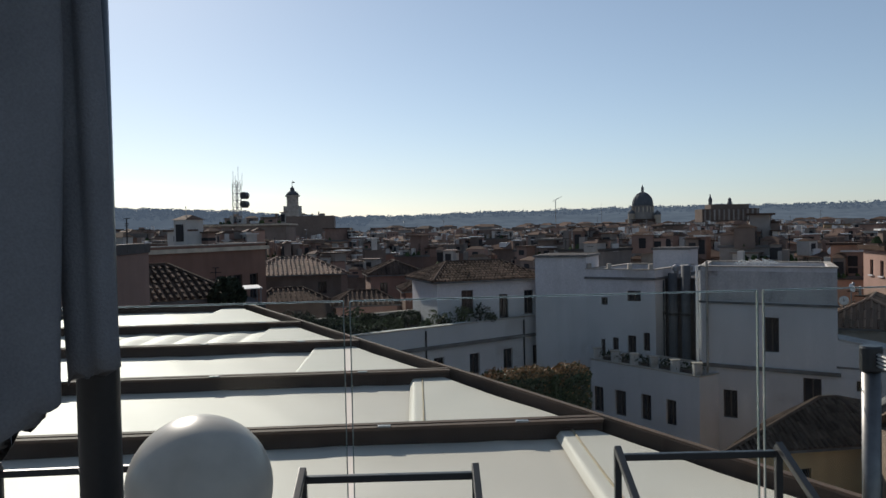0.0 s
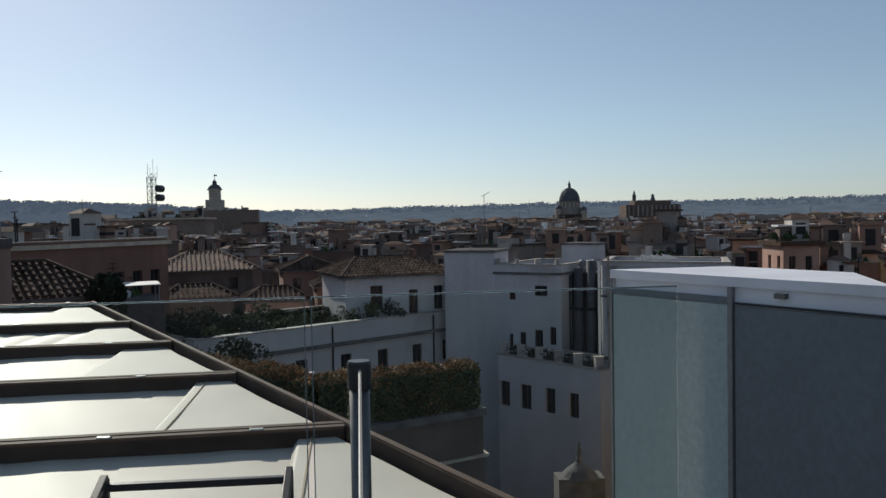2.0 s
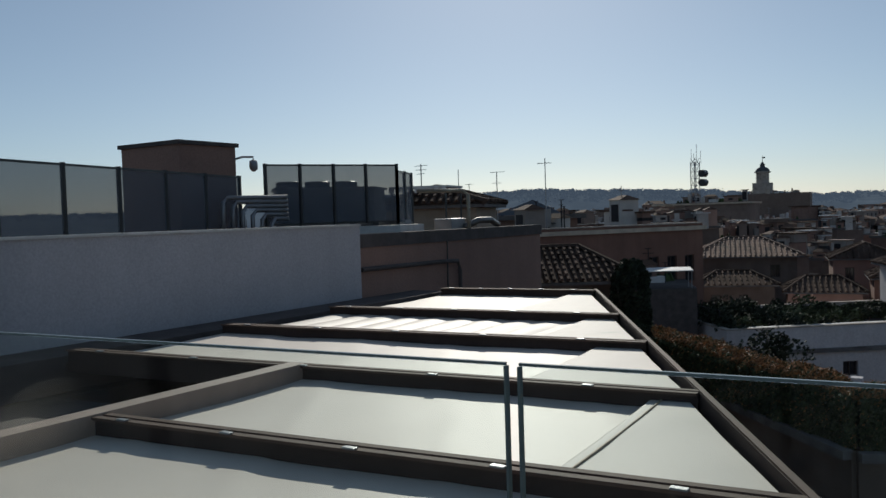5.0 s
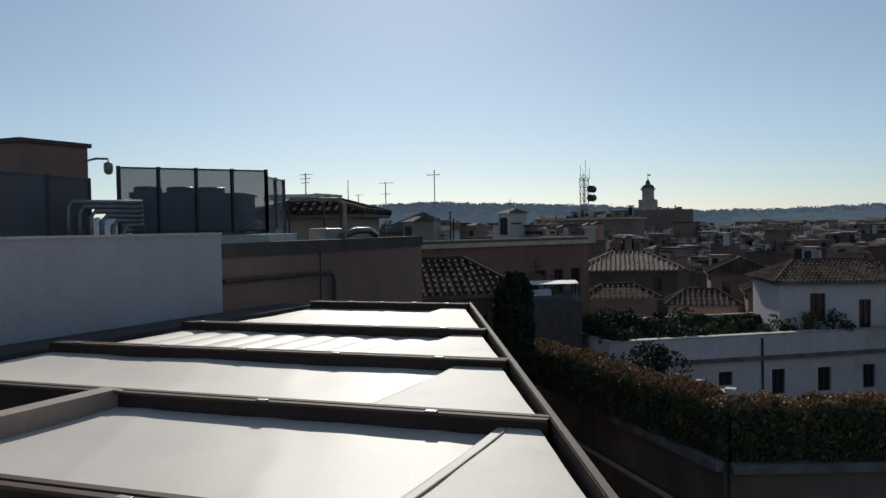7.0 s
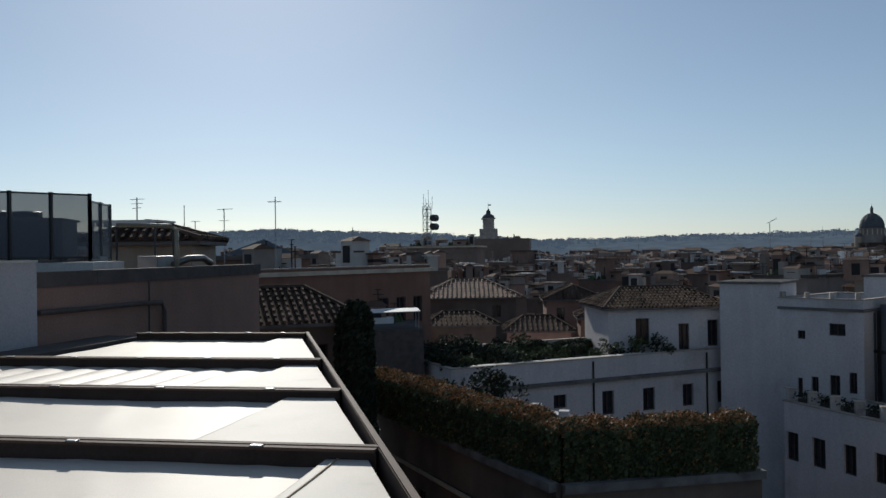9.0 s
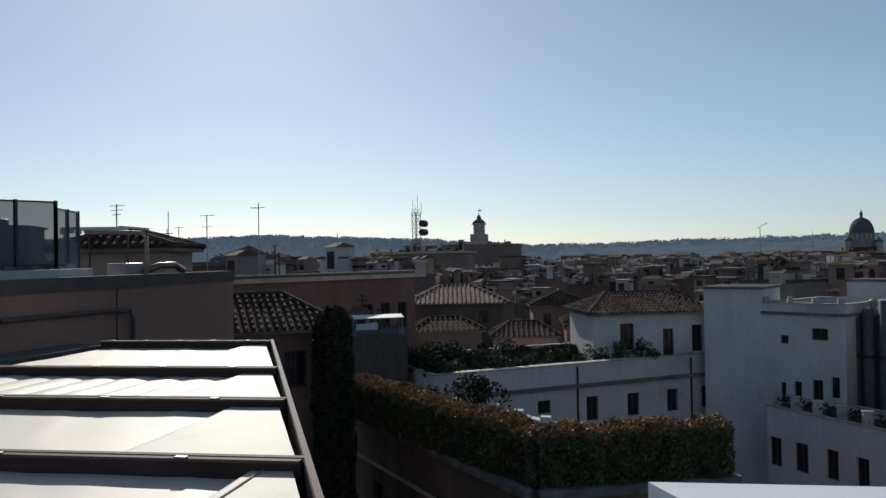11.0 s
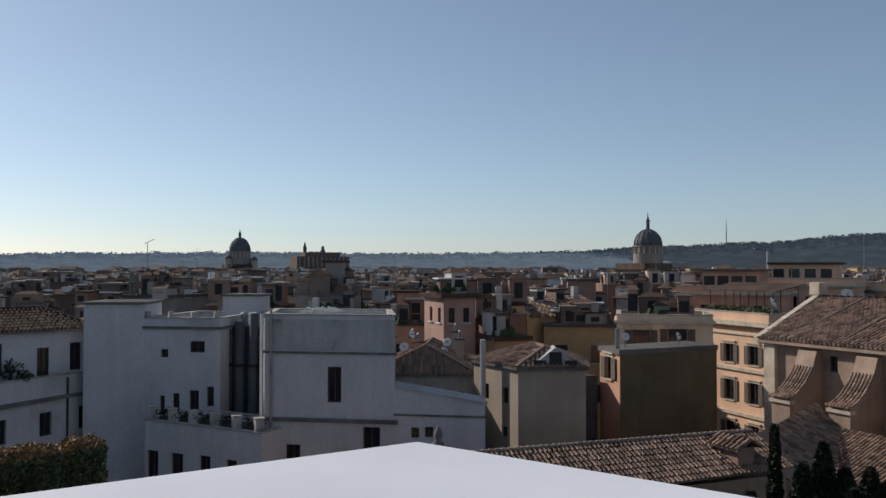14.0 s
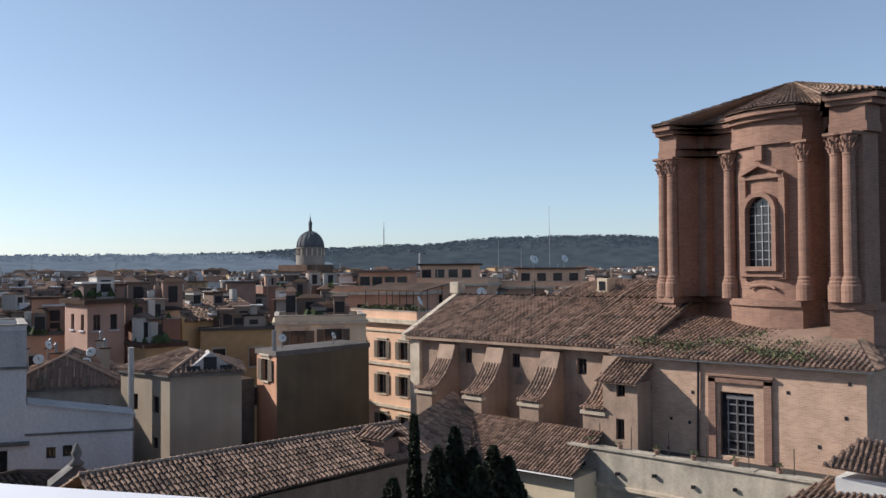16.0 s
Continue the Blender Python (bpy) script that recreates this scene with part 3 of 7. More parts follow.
for k in range(5):
    fabric(k)
lower = thing("lower_terrace_building", "dark brown building carrying the pergola terrace", "building", (-4, 10, -22), kind="structure")
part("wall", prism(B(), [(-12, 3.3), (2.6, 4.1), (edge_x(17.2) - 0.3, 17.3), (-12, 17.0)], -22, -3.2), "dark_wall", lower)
part("infill", prism(B(), [(-8.3, 3.3), (-3.9, 3.4), (-3.9, 8.3), (-7.2, 8.0), (-7.45, 16.6), (-8.3, 16.6)], -3.2, -0.5), "dark_wall", lower, "dark flashing beside the pergola")
gut = B()
prism(gut, [(-8.32, 3.4), (-7.45, 3.4), (-7.45, 17.2), (-8.32, 17.2)], -0.48, -0.02)
part("gutter", gut, "dark_wall", lower)

# white wall with coping, then the brown wall behind it
wall_w = tagged(new("wall_white"), "smooth white rendered boundary wall with thin coping", "wall", kind="structure")
part("wall", prism(B(), [(-8.35, 6.6), (-8.35, 15.38), (-8.65, 15.38), (-8.65, 6.6)], -3.2, 1.46), "white_wall", wall_w)
part("return_wall", prism(B(), [(-8.65, 6.3), (-8.35, 6.6), (-8.65, 6.61), (-14, 6.61), (-14, 6.3)], -3.2, 1.46), "white_wall", wall_w)
bm = B()
for j in range(6):
    y0 = 6.5 + j * 1.48
    box(bm, (-8.7, y0, 1.46), (-8.31, y0 + 1.475, 1.5))
part("coping", bm, "pipe_white", wall_w)
wall_b = tagged(new("wall_brown"), "brown rendered wall with dark flashing along its top", "wall", kind="structure")
part("wall", prism(B(), [(-8.5, 15.4), (-8.72, 24.5), (-14, 24.3), (-14, 15.4)], -22, 1.02), "brown_wall", wall_b)
bm = B()
for j in range(5):
    f0, f1 = j / 5, (j + 1) / 5
    prism(bm, [(-8.46 - 0.22 * f0, 15.4 + 9.15 * f0), (-8.46 - 0.22 * f1, 15.39 + 9.15 * f1), (-8.9 - 0.22 * f1, 15.39 + 9.15 * f1), (-8.9 - 0.22 * f0, 15.4 + 9.15 * f0)], 1.0, 1.28)
part("flashing", bm, "dark_wall", wall_b)
part("downpipe", tube(B(), [(-8.42, 15.5, 0.55), (-8.46, 18.6, 0.53), (-8.5, 19.4, 0.5), (-8.5, 19.5, 0.3), (-8.5, 19.5, -0.6)], 0.05), "dark_wall", wall_b)
part("conduit", tube(B(), [(-8.47, 18.9, 1.0), (-8.49, 18.9, -0.3)], 0.02, 6), "metal_dark", wall_b)


# ---- roof plant behind the white wall ----
def post_screen(p0, p1, z0, z1, n):
    s = thing("plant_screen", "dark grey perforated screen panels on steel posts", "screen", (p0[0], p0[1], z0), "plant screens")
    p0, p1 = Vector((*p0, 0)), Vector((*p1, 0))
    e = (p1 - p0).normalized()
    for i in range(n + 1):
        p = p0.lerp(p1, i / n)
        part("post", box(B(), (p.x - 0.03, p.y - 0.03, z0), (p.x + 0.03, p.y + 0.03, z1 + 0.02)), "metal_dark", s)
    for i in range(n):
        a, b = p0.lerp(p1, i / n) + e * 0.04, p0.lerp(p1, (i + 1) / n) - e * 0.04
        nn = Vector((-e.y, e.x, 0)) * 0.01
        part("panel", prism(B(), [(a - nn)[:2], (b - nn)[:2], (b + nn)[:2], (a + nn)[:2]], z0 + 0.05, z1 - 0.03), "screen_glass", s)
        for zz in (z0 + 0.02, z1 - 0.03):
            part("rail", prism(B(), [(a - nn * 2)[:2], (b - nn * 2)[:2], (b + nn * 2)[:2], (a + nn * 2)[:2]], zz, zz + 0.035), "metal_dark", s)
    return s


alone("plant_roof", prism(B(), [(-26, 6.6), (-8.7, 6.6), (-8.7, 15.3), (-14.2, 15.4), (-14.2, 24.3), (-26, 24.3)], -22, 1.2), "dark_wall", "dark flat roof carrying the plant room", "roof", "structure")
post_screen((-10.72, 15.15), (-9.15, 17.85), 1.5, 2.85, 4)
post_screen((-9.15, 17.85), (-9.75, 19.3), 1.45, 2.72, 2)
post_screen((-8.95, 7.2), (-11.1, 14.75), 1.2, 2.6, 6)
plat = thing("plant_platform", "patched white and grey plinth below the screens", "plinth", (-11, 18, 1.0))
part("plinth", prism(B(), [(-11.0, 15.3), (-9.05, 17.8), (-9.6, 19.6), (-12.6, 19.0)], 1.03, 1.44), "pipe_white", plat)
for i in range(4):
    a, b = Vector((-10.2, 16.4)), Vector((-9.4, 18.6))
    p = a.lerp(b, i / 4)
    part("plate", box(B(), (p.x - 0.5, p.y + 0.2, 1.445), (p.x + 0.2, p.y + 0.7, 1.56)), "metal_grey", plat)
ahu = thing("air_handling_unit", "dark grey air handling unit behind the screens", "air conditioner", (-10.9, 17.2, 1.44))
aq = [(-11.0, 15.75), (-9.75, 17.75), (-10.3, 18.9), (-12.2, 16.9)]
part("casing", prism(B(), aq, 1.445, 2.32), "box_grey", ahu)
part("lid", prism(B(), grow(aq, 0.05), 2.32, 2.37), "metal_grey", ahu)
for f in (0.2, 0.5, 0.8):
    c_ = Vector(aq[0]).lerp(Vector(aq[1]), f) + Vector((-0.75, 0.55))
    part("fan_housing", lathe(B(), [(0.3, 2.37), (0.3, 2.52), (0.26, 2.54), (0.1, 2.5)], 16, (c_.x, c_.y, 0)), "metal_dark", ahu)
hut = thing("plant_room", "brown rendered plant room with dark flat roof edge", "plant room", (-15, 16.5, 1.2))
part("wall", prism(B(), [(-14.17, 14.1), (-12.27, 14.15), (-12.24, 15.75), (-14.2, 15.75)], 1.2, 3.36), "brown_wall", hut)
part("roof", prism(B(), grow([(-14.17, 14.1), (-12.27, 14.15), (-12.24, 15.75), (-14.2, 15.75)], 0.06), 3.36, 3.45), "dark_wall", hut)
cctv = thing("security_camera", "white dome security camera on a bent arm", "camera", (-12.2, 15.8, 3.0))
part("arm", tube(B(), [(-12.24, 15.7, 3.08), (-12.14, 15.87, 3.14), (-12.0, 16.08, 3.14), (-12.0, 16.08, 3.06)], 0.025), "metal_grey", cctv)
part("dome", lathe(B(), [(0.03, 0.12), (0.09, 0.1), (0.1, 0.0), (0.09, -0.1), (0.04, -0.15)], 14, (-12.0, 16.08, 2.95)), "metal_grey", cctv, smooth=True)
for i in range(6):
    pp = thing("air_duct", "grey metal bent ventilation pipe beside the plant room", "pipe", (-12.2, 14.6, 1.2), "air ducts")
    o = i * 0.13
    part("pipe", tube(B(), [(-10.7 + o, 13.9 + o * 1.1, 1.2), (-10.7 + o, 13.9 + o * 1.1, 2.02 - o * 0.7), (-10.66 + o, 13.98 + o * 1.1, 2.12 - o * 0.7), (-10.0, 15.05, 2.12 - o * 0.7)], 0.045), "metal_grey", pp, smooth=True)
gas = thing("roof_pipe", "beige painted bent pipe on the roof", "pipe", (-9.6, 19.9, 1.0))
part("pipe", tube(B(), [(-9.8, 19.6, 2.28), (-8.9, 20.4, 2.26), (-8.8, 20.5, 2.15), (-8.8, 20.5, 1.05)], 0.05), "pipe_yellow", gas, smooth=True)
tank = thing("metal_tank", "dull galvanised metal cabinet on the roof", "tank", (-9.4, 20.6, 1.2))
part("body", box(B(), (-9.75, 20.3, 1.0), (-9.2, 21.0, 1.55), bevel=0.03), "metal_grey", tank)
hose = thing("flexible_duct", "silver flexible duct lying over the wall top", "duct", (-8.9, 21, 1.28))
part("duct", tube(B(), [(-9.2, 20.9, 1.3), (-9.0, 21.3, 1.47), (-8.95, 21.9, 1.48), (-8.95, 22.3, 1.34)], 0.09, 10), "chrome", hose, smooth=True)
gh = building("rooftop_hut", "small beige rooftop hut with clay tile roof", [(-14.2, 24.2), (-11.3, 25.2), (-12.4, 28.5), (-15.3, 27.5)], 0.0, 2.0, "beige", category="hut", roof="none")
hip_roof(gh, [(-14.2, 24.2), (-11.3, 25.2), (-12.4, 28.5), (-15.3, 27.5)], 2.02, 0.55, 0.35, "tile_dark")
hf = thing("awning_frame", "pale folded awning on a thin steel frame", "awning", (-12.4, 23.2, 1.2))
for x_, y_ in ((-12.75, 22.6), (-11.2, 23.2), (-12.95, 23.9), (-11.4, 24.4)):
    part("leg", tube(B(), [(x_, y_, 1.2), (x_, y_, 2.5)], 0.03, 6), "metal_dark", hf)
part("cover", prism(B(), [(-12.8, 22.5), (-11.1, 23.15), (-11.35, 24.45), (-13.0, 23.95)], 2.5, 2.56), "pipe_white", hf)
for i in range(9):
    a_, b_ = Vector((-12.8, 22.48)).lerp(Vector((-11.1, 23.13)), i / 9), Vector((-12.8, 22.48)).lerp(Vector((-11.1, 23.13)), (i + 0.85) / 9)
    part("valance", prism(B(), [a_, b_, b_ + Vector((-0.01, 0.02)), a_ + Vector((-0.01, 0.02))], 2.36 + 0.03 * (i % 2), 2.5), "pipe_white", hf)


# ---- terrace furniture and railing ----
GA, GE = Vector((-0.011, 3.127, 0)), Vector((1.58, 0.123, 0)).normalized()
glass = thing("glass_railing", "clear frameless glass railing panels with steel posts", "railing", (1, 3.2, 0), kind="structure")
GN = Vector((-GE.y, GE.x, 0))
for i in range(-4, 2):
    u0, u1 = i * 1.585 + 0.012, (i + 1) * 1.585 - 0.012
    a, b = GA + GE * u0, GA + GE * u1
    if i == 1:
        b = GA + GE * 2.955
    pn = part("glass_panel", prism(B(), [a[:2], b[:2], (b + GN * 0.01)[:2], (a + GN * 0.01)[:2]], 0.06, 1.325), "glass", glass)
    pn.visible_shadow = False
    part("edge_strip", prism(B(), [(a + GN * 0.001)[:2], (b + GN * 0.001)[:2], (b + GN * 0.008)[:2], (a + GN * 0.008)[:2]], 1.326, 1.331), "glass_edge", pn)
    for q, s_ in (((a, 1), (b, -1)) if i < 1 else ((a, 1),)):
        part("side_edge", prism(B(), [(q - GE * 0.002 - GN * 0.002)[:2], (q + GE * 0.002 - GN * 0.002)[:2], (q + GE * 0.002 + GN * 0.012)[:2], (q - GE * 0.002 + GN * 0.012)[:2]], 0.06, 1.325), "glass_edge", pn)
    part("base_channel", prism(B(), [(a - GN * 0.03)[:2], (b - GN * 0.03)[:2], (b + GN * 0.044)[:2], (a + GN * 0.044)[:2]], 0.0, 0.1), "metal_grey", glass)

# cabinet against the railing
cA, cC, cF, cE = (2.807, 3.82), (3.354, 3.876), (3.615, 3.34), (3.385, 2.735)
cB = (2.807 + 0.52 * (3.385 - 2.807), 3.82 + 0.52 * (2.735 - 3.82))
cab = thing("terrace_cabinet", "long white cabinet with frosted and grey side panels", "cabinet", (3.2, 3.4, 0))
quad = [cE, cF, cC, cA]
part("body", prism(B(), grow(quad, -0.014), 0.0, 1.33), "box_white", cab)
part("top", prism(B(), quad, 1.33, 1.366), "box_white", cab, "plain white cabinet top")


def on_side(p, q, u0, u1, z0, z1, d0, d1):
    p, q = Vector((*p, 0)), Vector((*q, 0))
    e = (q - p).normalized()
    n = Vector((e.y, -e.x, 0))
    L = (q - p).length
    return prism(B(), [(p + e * u0 * L + n * d0)[:2], (p + e * u1 * L + n * d0)[:2], (p + e * u1 * L + n * d1)[:2], (p + e * u0 * L + n * d1)[:2]], z0, z1)


part("side_panel", on_side(cA, cB, 0.025, 0.955, 0.05, 1.262, -0.013, -0.002), "box_panel", cab, "frosted pale side panel")
part("panel_rail", on_side(cA, cB, 0.0, 0.96, 1.266, 1.29, -0.013, 0.001), "box_grey", cab)
part("corner_trim", on_side(cA, cB, 0.0, 0.02, 0.0, 1.328, -0.013, 0.003), "metal_grey", cab)
part("corner_trim", on_side(cA, cB, 0.962, 0.995, 0.0, 1.328, -0.013, 0.004), "metal_grey", cab)
# unlit half of the side: its shade is in the dark grey
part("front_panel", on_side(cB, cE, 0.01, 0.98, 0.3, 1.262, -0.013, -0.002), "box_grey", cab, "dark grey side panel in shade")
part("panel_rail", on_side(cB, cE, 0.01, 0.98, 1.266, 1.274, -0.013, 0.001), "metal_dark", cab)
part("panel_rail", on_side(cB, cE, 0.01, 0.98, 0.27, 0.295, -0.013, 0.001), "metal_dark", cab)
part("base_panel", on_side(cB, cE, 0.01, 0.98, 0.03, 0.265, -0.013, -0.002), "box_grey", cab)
part("latch", on_side(cB, cE, 0.3, 0.37, 1.3, 1.318, -0.013, 0.01), "chrome", cab)

# belt post
post = thing("barrier_post", "black and chrome barrier post with a grey woven belt", "post", (1.76, 2.79, 0))
part("base", lathe(B(), [(0.17, 0.0), (0.17, 0.015), (0.05, 0.03), (0.03, 0.04)], 24, (1.76, 2.79, 0)), "metal_dark", post, smooth=False)
part("tube", lathe(B(), [(0.03, 0.03), (0.03, 1.1)], 20, (1.76, 2.79, 0)), "chrome", post, smooth=True)
part("head", lathe(B(), [(0.034, 1.095), (0.036, 1.1), (0.036, 1.17), (0.033, 1.178)], 20, (1.76, 2.79, 0)), "metal_dark", post, smooth=False)
bm = B()
n = 14
va = []
for i in range(n + 1):
    f = i / n
    x, y, z = 1.765 + 0.11 * f, 2.755 - 3.6 * f, 1.135 - 0.07 * math.sin(math.pi * f)
    va.append([bm.verts.new((x - 0.002, y, z - 0.024)), bm.verts.new((x + 0.002, y, z - 0.024)), bm.verts.new((x + 0.002, y, z + 0.024)), bm.verts.new((x - 0.002, y, z + 0.024))])
for q, w in zip(va, va[1:]):
    for k in range(4):
        bm.faces.new((q[k], q[(k + 1) % 4], w[(k + 1) % 4], w[k]))
belt = part("belt", bm, "strap", post, "grey woven belt")
for zr in (-0.018, -0.006, 0.006, 0.018):
    rib = [(1.765 + 0.11 * i / n - 0.003, 2.755 - 3.6 * i / n, 1.135 + zr - 0.07 * math.sin(math.pi * i / n)) for i in range(n + 1)]
    part("rib", tube(B(), rib, 0.0032, 6), "pipe_white", belt, "pale woven rib", smooth=True)
post2 = thing("barrier_post", "black and chrome barrier post holding the belt's end", "post", (1.88, -0.88, 0))
part("base", lathe(B(), [(0.17, 0.0), (0.17, 0.015), (0.05, 0.03), (0.03, 0.04)], 24, (1.88, -0.88, 0)), "metal_dark", post2)
part("tube", lathe(B(), [(0.03, 0.03), (0.03, 1.1)], 20, (1.88, -0.88, 0)), "chrome", post2, smooth=True)
part("head", lathe(B(), [(0.034, 1.095), (0.036, 1.1), (0.036, 1.17), (0.033, 1.178)], 20, (1.88, -0.88, 0)), "metal_dark", post2)


def frame_chair():
    """A low armchair of black square tube with a woven seat."""
    c = thing("terrace_armchair", "black square-tube metal armchair beside the glass railing", "chair", (0, 0, 0), "armchairs along the railing")
    w, d, h = 0.57, 0.56, 0.785
    r = 0.012

    def bar(name, p, q):
        p, q = Vector(p), Vector(q)
        L = (q - p).length
        bm = box(B(), (-r, -r, 0), (r, r, L), Matrix.Translation(p) @ (q - p).to_track_quat('Z', 'Y').to_matrix().to_4x4(), bevel=0.003)
        part(name, bm, "metal_dark", c, local=True)
    for x in (0, w):
        bar("leg", (x, 0, 0), (x, 0, h + 0.015))
        bar("leg", (x, -d, 0), (x, -d, 0.6))
        bar("arm", (x, 0.0, h + 0.02), (x, -d, 0.6))
        bar("side_rail", (x, -0.012, 0.4), (x, -d + 0.012, 0.4))
    bar("back_rail", (0.012, 0, h - 0.012), (w - 0.012, 0, h - 0.012))
    bar("back_rail", (0.012, 0, 0.45), (w - 0.012, 0, 0.45))
    bar("front_rail", (0.012, -d, 0.4), (w - 0.012, -d, 0.4))
    part("seat", box(B(), (0.015, -d + 0.015, 0.4), (w - 0.015, -0.015, 0.44), bevel=0.012), "canvas", c, "dark woven seat", local=True)
    return c


ch = frame_chair()
ch.matrix_basis = pose(0.955, 2.96, 0, 0, 0, 1.5)
copy_thing(ch, pose(-0.12, 2.76, 0, 0, 0, 2.0))
copy_thing(ch, pose(-1.2, 2.88, 0, 0, 0, 6.0))


def globe_lamp(x, y, zc, r):
    g = thing("globe_lamp", "white opal globe lamp on a short stand", "lamp", (x, y, 0), "globe lamps")
    prof = [(max(0.004, r * math.sin(math.pi * i / 24)), -r * math.cos(math.pi * i / 24)) for i in range(25)]
    part("globe", lathe(B(), prof, 48, (x, y, zc)), "globe", g, smooth=True)
    part("stand", lathe(B(), [(0.14, 0), (0.14, 0.02), (0.05, 0.05), (0.045, max(0.06, zc - r + 0.02))], 24, (x, y, 0)), "white_paint", g, smooth=False)


globe_lamp(-0.37, 2.47, 0.845, 0.212)
globe_lamp(-0.6, 2.2, 0.585, 0.212)

# closed parasol
um = thing("closed_parasol", "folded dark grey canvas parasol on a thick pole", "parasol", (-0.36, 1.9, 0))
part("pole", lathe(B(), [(0.047, 0.03), (0.047, 3.0)], 20, (-0.425, 1.93, 0)), "metal_dark", um, smooth=True)
part("base", lathe(B(), [(0.32, 0.0), (0.32, 0.05), (0.07, 0.08), (0.05, 0.1)], 24, (-0.425, 1.93, 0)), "metal_dark", um)


def cloth_fold(cx, cy, half, thick, zb, tip, seed):
    """One hanging fold of the closed canopy: a flattened, creased tube of canvas that ends in a slanting tip."""
    bm, rings, ns = B(), [], 40
    for j in range(43):
        f = j / 42
        ring = []
        for k in range(ns):
            a = 2 * math.pi * k / ns
            crease = 1 + 0.3 * math.sin(3 * a + seed + 1.2 * f) + 0.28 * noise.noise((math.cos(a) * 1.6, math.sin(a) * 1.6, f * 2.2 + seed))
            grow_ = 0.62 + 0.38 * min(1, f * 1.6)
            x, y = half * grow_ * crease * math.cos(a), thick * grow_ * crease * math.sin(a)
            zend = zb + tip * (0.5 + 0.5 * math.cos(a)) + 0.03 * noise.noise((math.cos(a) * 2, math.sin(a) * 2, seed))
            sway = 0.02 * math.sin(3 * f + seed)
            ring.append(bm.verts.new((cx + (-0.56 - cx) * 0.22 * (1 - f) + x + sway, cy + y, 3.1 + (zend - 3.1) * f)))
        rings.append(ring)
    for q, w in zip(rings, rings[1:]):
        for k in range(ns):
            bm.faces.new((q[k], q[(k + 1) % ns], w[(k + 1) % ns], w[k]))
    bm.faces.new(rings[0][::-1])
    bm.faces.new(rings[-1])
    part("canopy_fold", bm, "canvas", um, "hanging fold of dark grey canvas", smooth=True)


for fold in ((-0.44, 1.67, 0.06, 0.05, 1.17, 0.1, 1.0), (-0.335, 1.76, 0.048, 0.05, 1.29, 0.04, 2.3), (-0.535, 1.64, 0.06, 0.06, 1.34, -0.08, 3.7), (-0.65, 1.72, 0.09, 0.07, 1.42, 0.05, 5.2), (-0.53, 1.86, 0.09, 0.05, 1.44, 0.06, 6.1)):
    cloth_fold(*fold)
part("strut", tube(B(), [(-0.5, 1.62, 1.42), (-0.57, 1.6, 1.24)], 0.02, 8), "wood", um, "yellow wooden strut end")


# ---- hedge building in front ----
ZB = -22.0
hb_pts = [(-0.6, 26.0), (5.25, 29.0), (1.5, 42.0), (-9.6, 36.6)]
hb = building("hedge_house", "brown house whose roof terrace is edged by a hedge", hb_pts, ZB, -6.7, "dark_brown",
              {3: [(2.0 + 2.2 * i, -9.4, 3.0 + 2.2 * i, -7.4) for i in range(5)], 0: [(1.2, -9.2, 2.2, -7.2), (4.0, -9.2, 5.0, -7.2)]}, "sill", roof_mat="soil",
              cornice=[(-6.75, 0.1, 0.1)])
for p_, q_ in zip([(-9.5, 36.7), (-0.45, 26.4), (5.1, 29.15)], [(-0.45, 26.4), (5.1, 29.15)]):
    a_, b_ = Vector(p_), Vector(q_)
    e_ = (b_ - a_).normalized()
    n_ = Vector((-e_.y, e_.x))
    part("terrace_parapet", prism(B(), [a_ - n_ * 0.15, b_ - n_ * 0.15, b_ + n_ * 1.3, a_ + n_ * 1.3], -6.72, -5.05), "dark_brown", hb)
    part("terrace_edge", prism(B(), [a_ - n_ * 0.4, b_ - n_ * 0.4, b_ - n_ * 0.1, a_ - n_ * 0.1], -5.25, -5.0), "stucco_dark", hb)


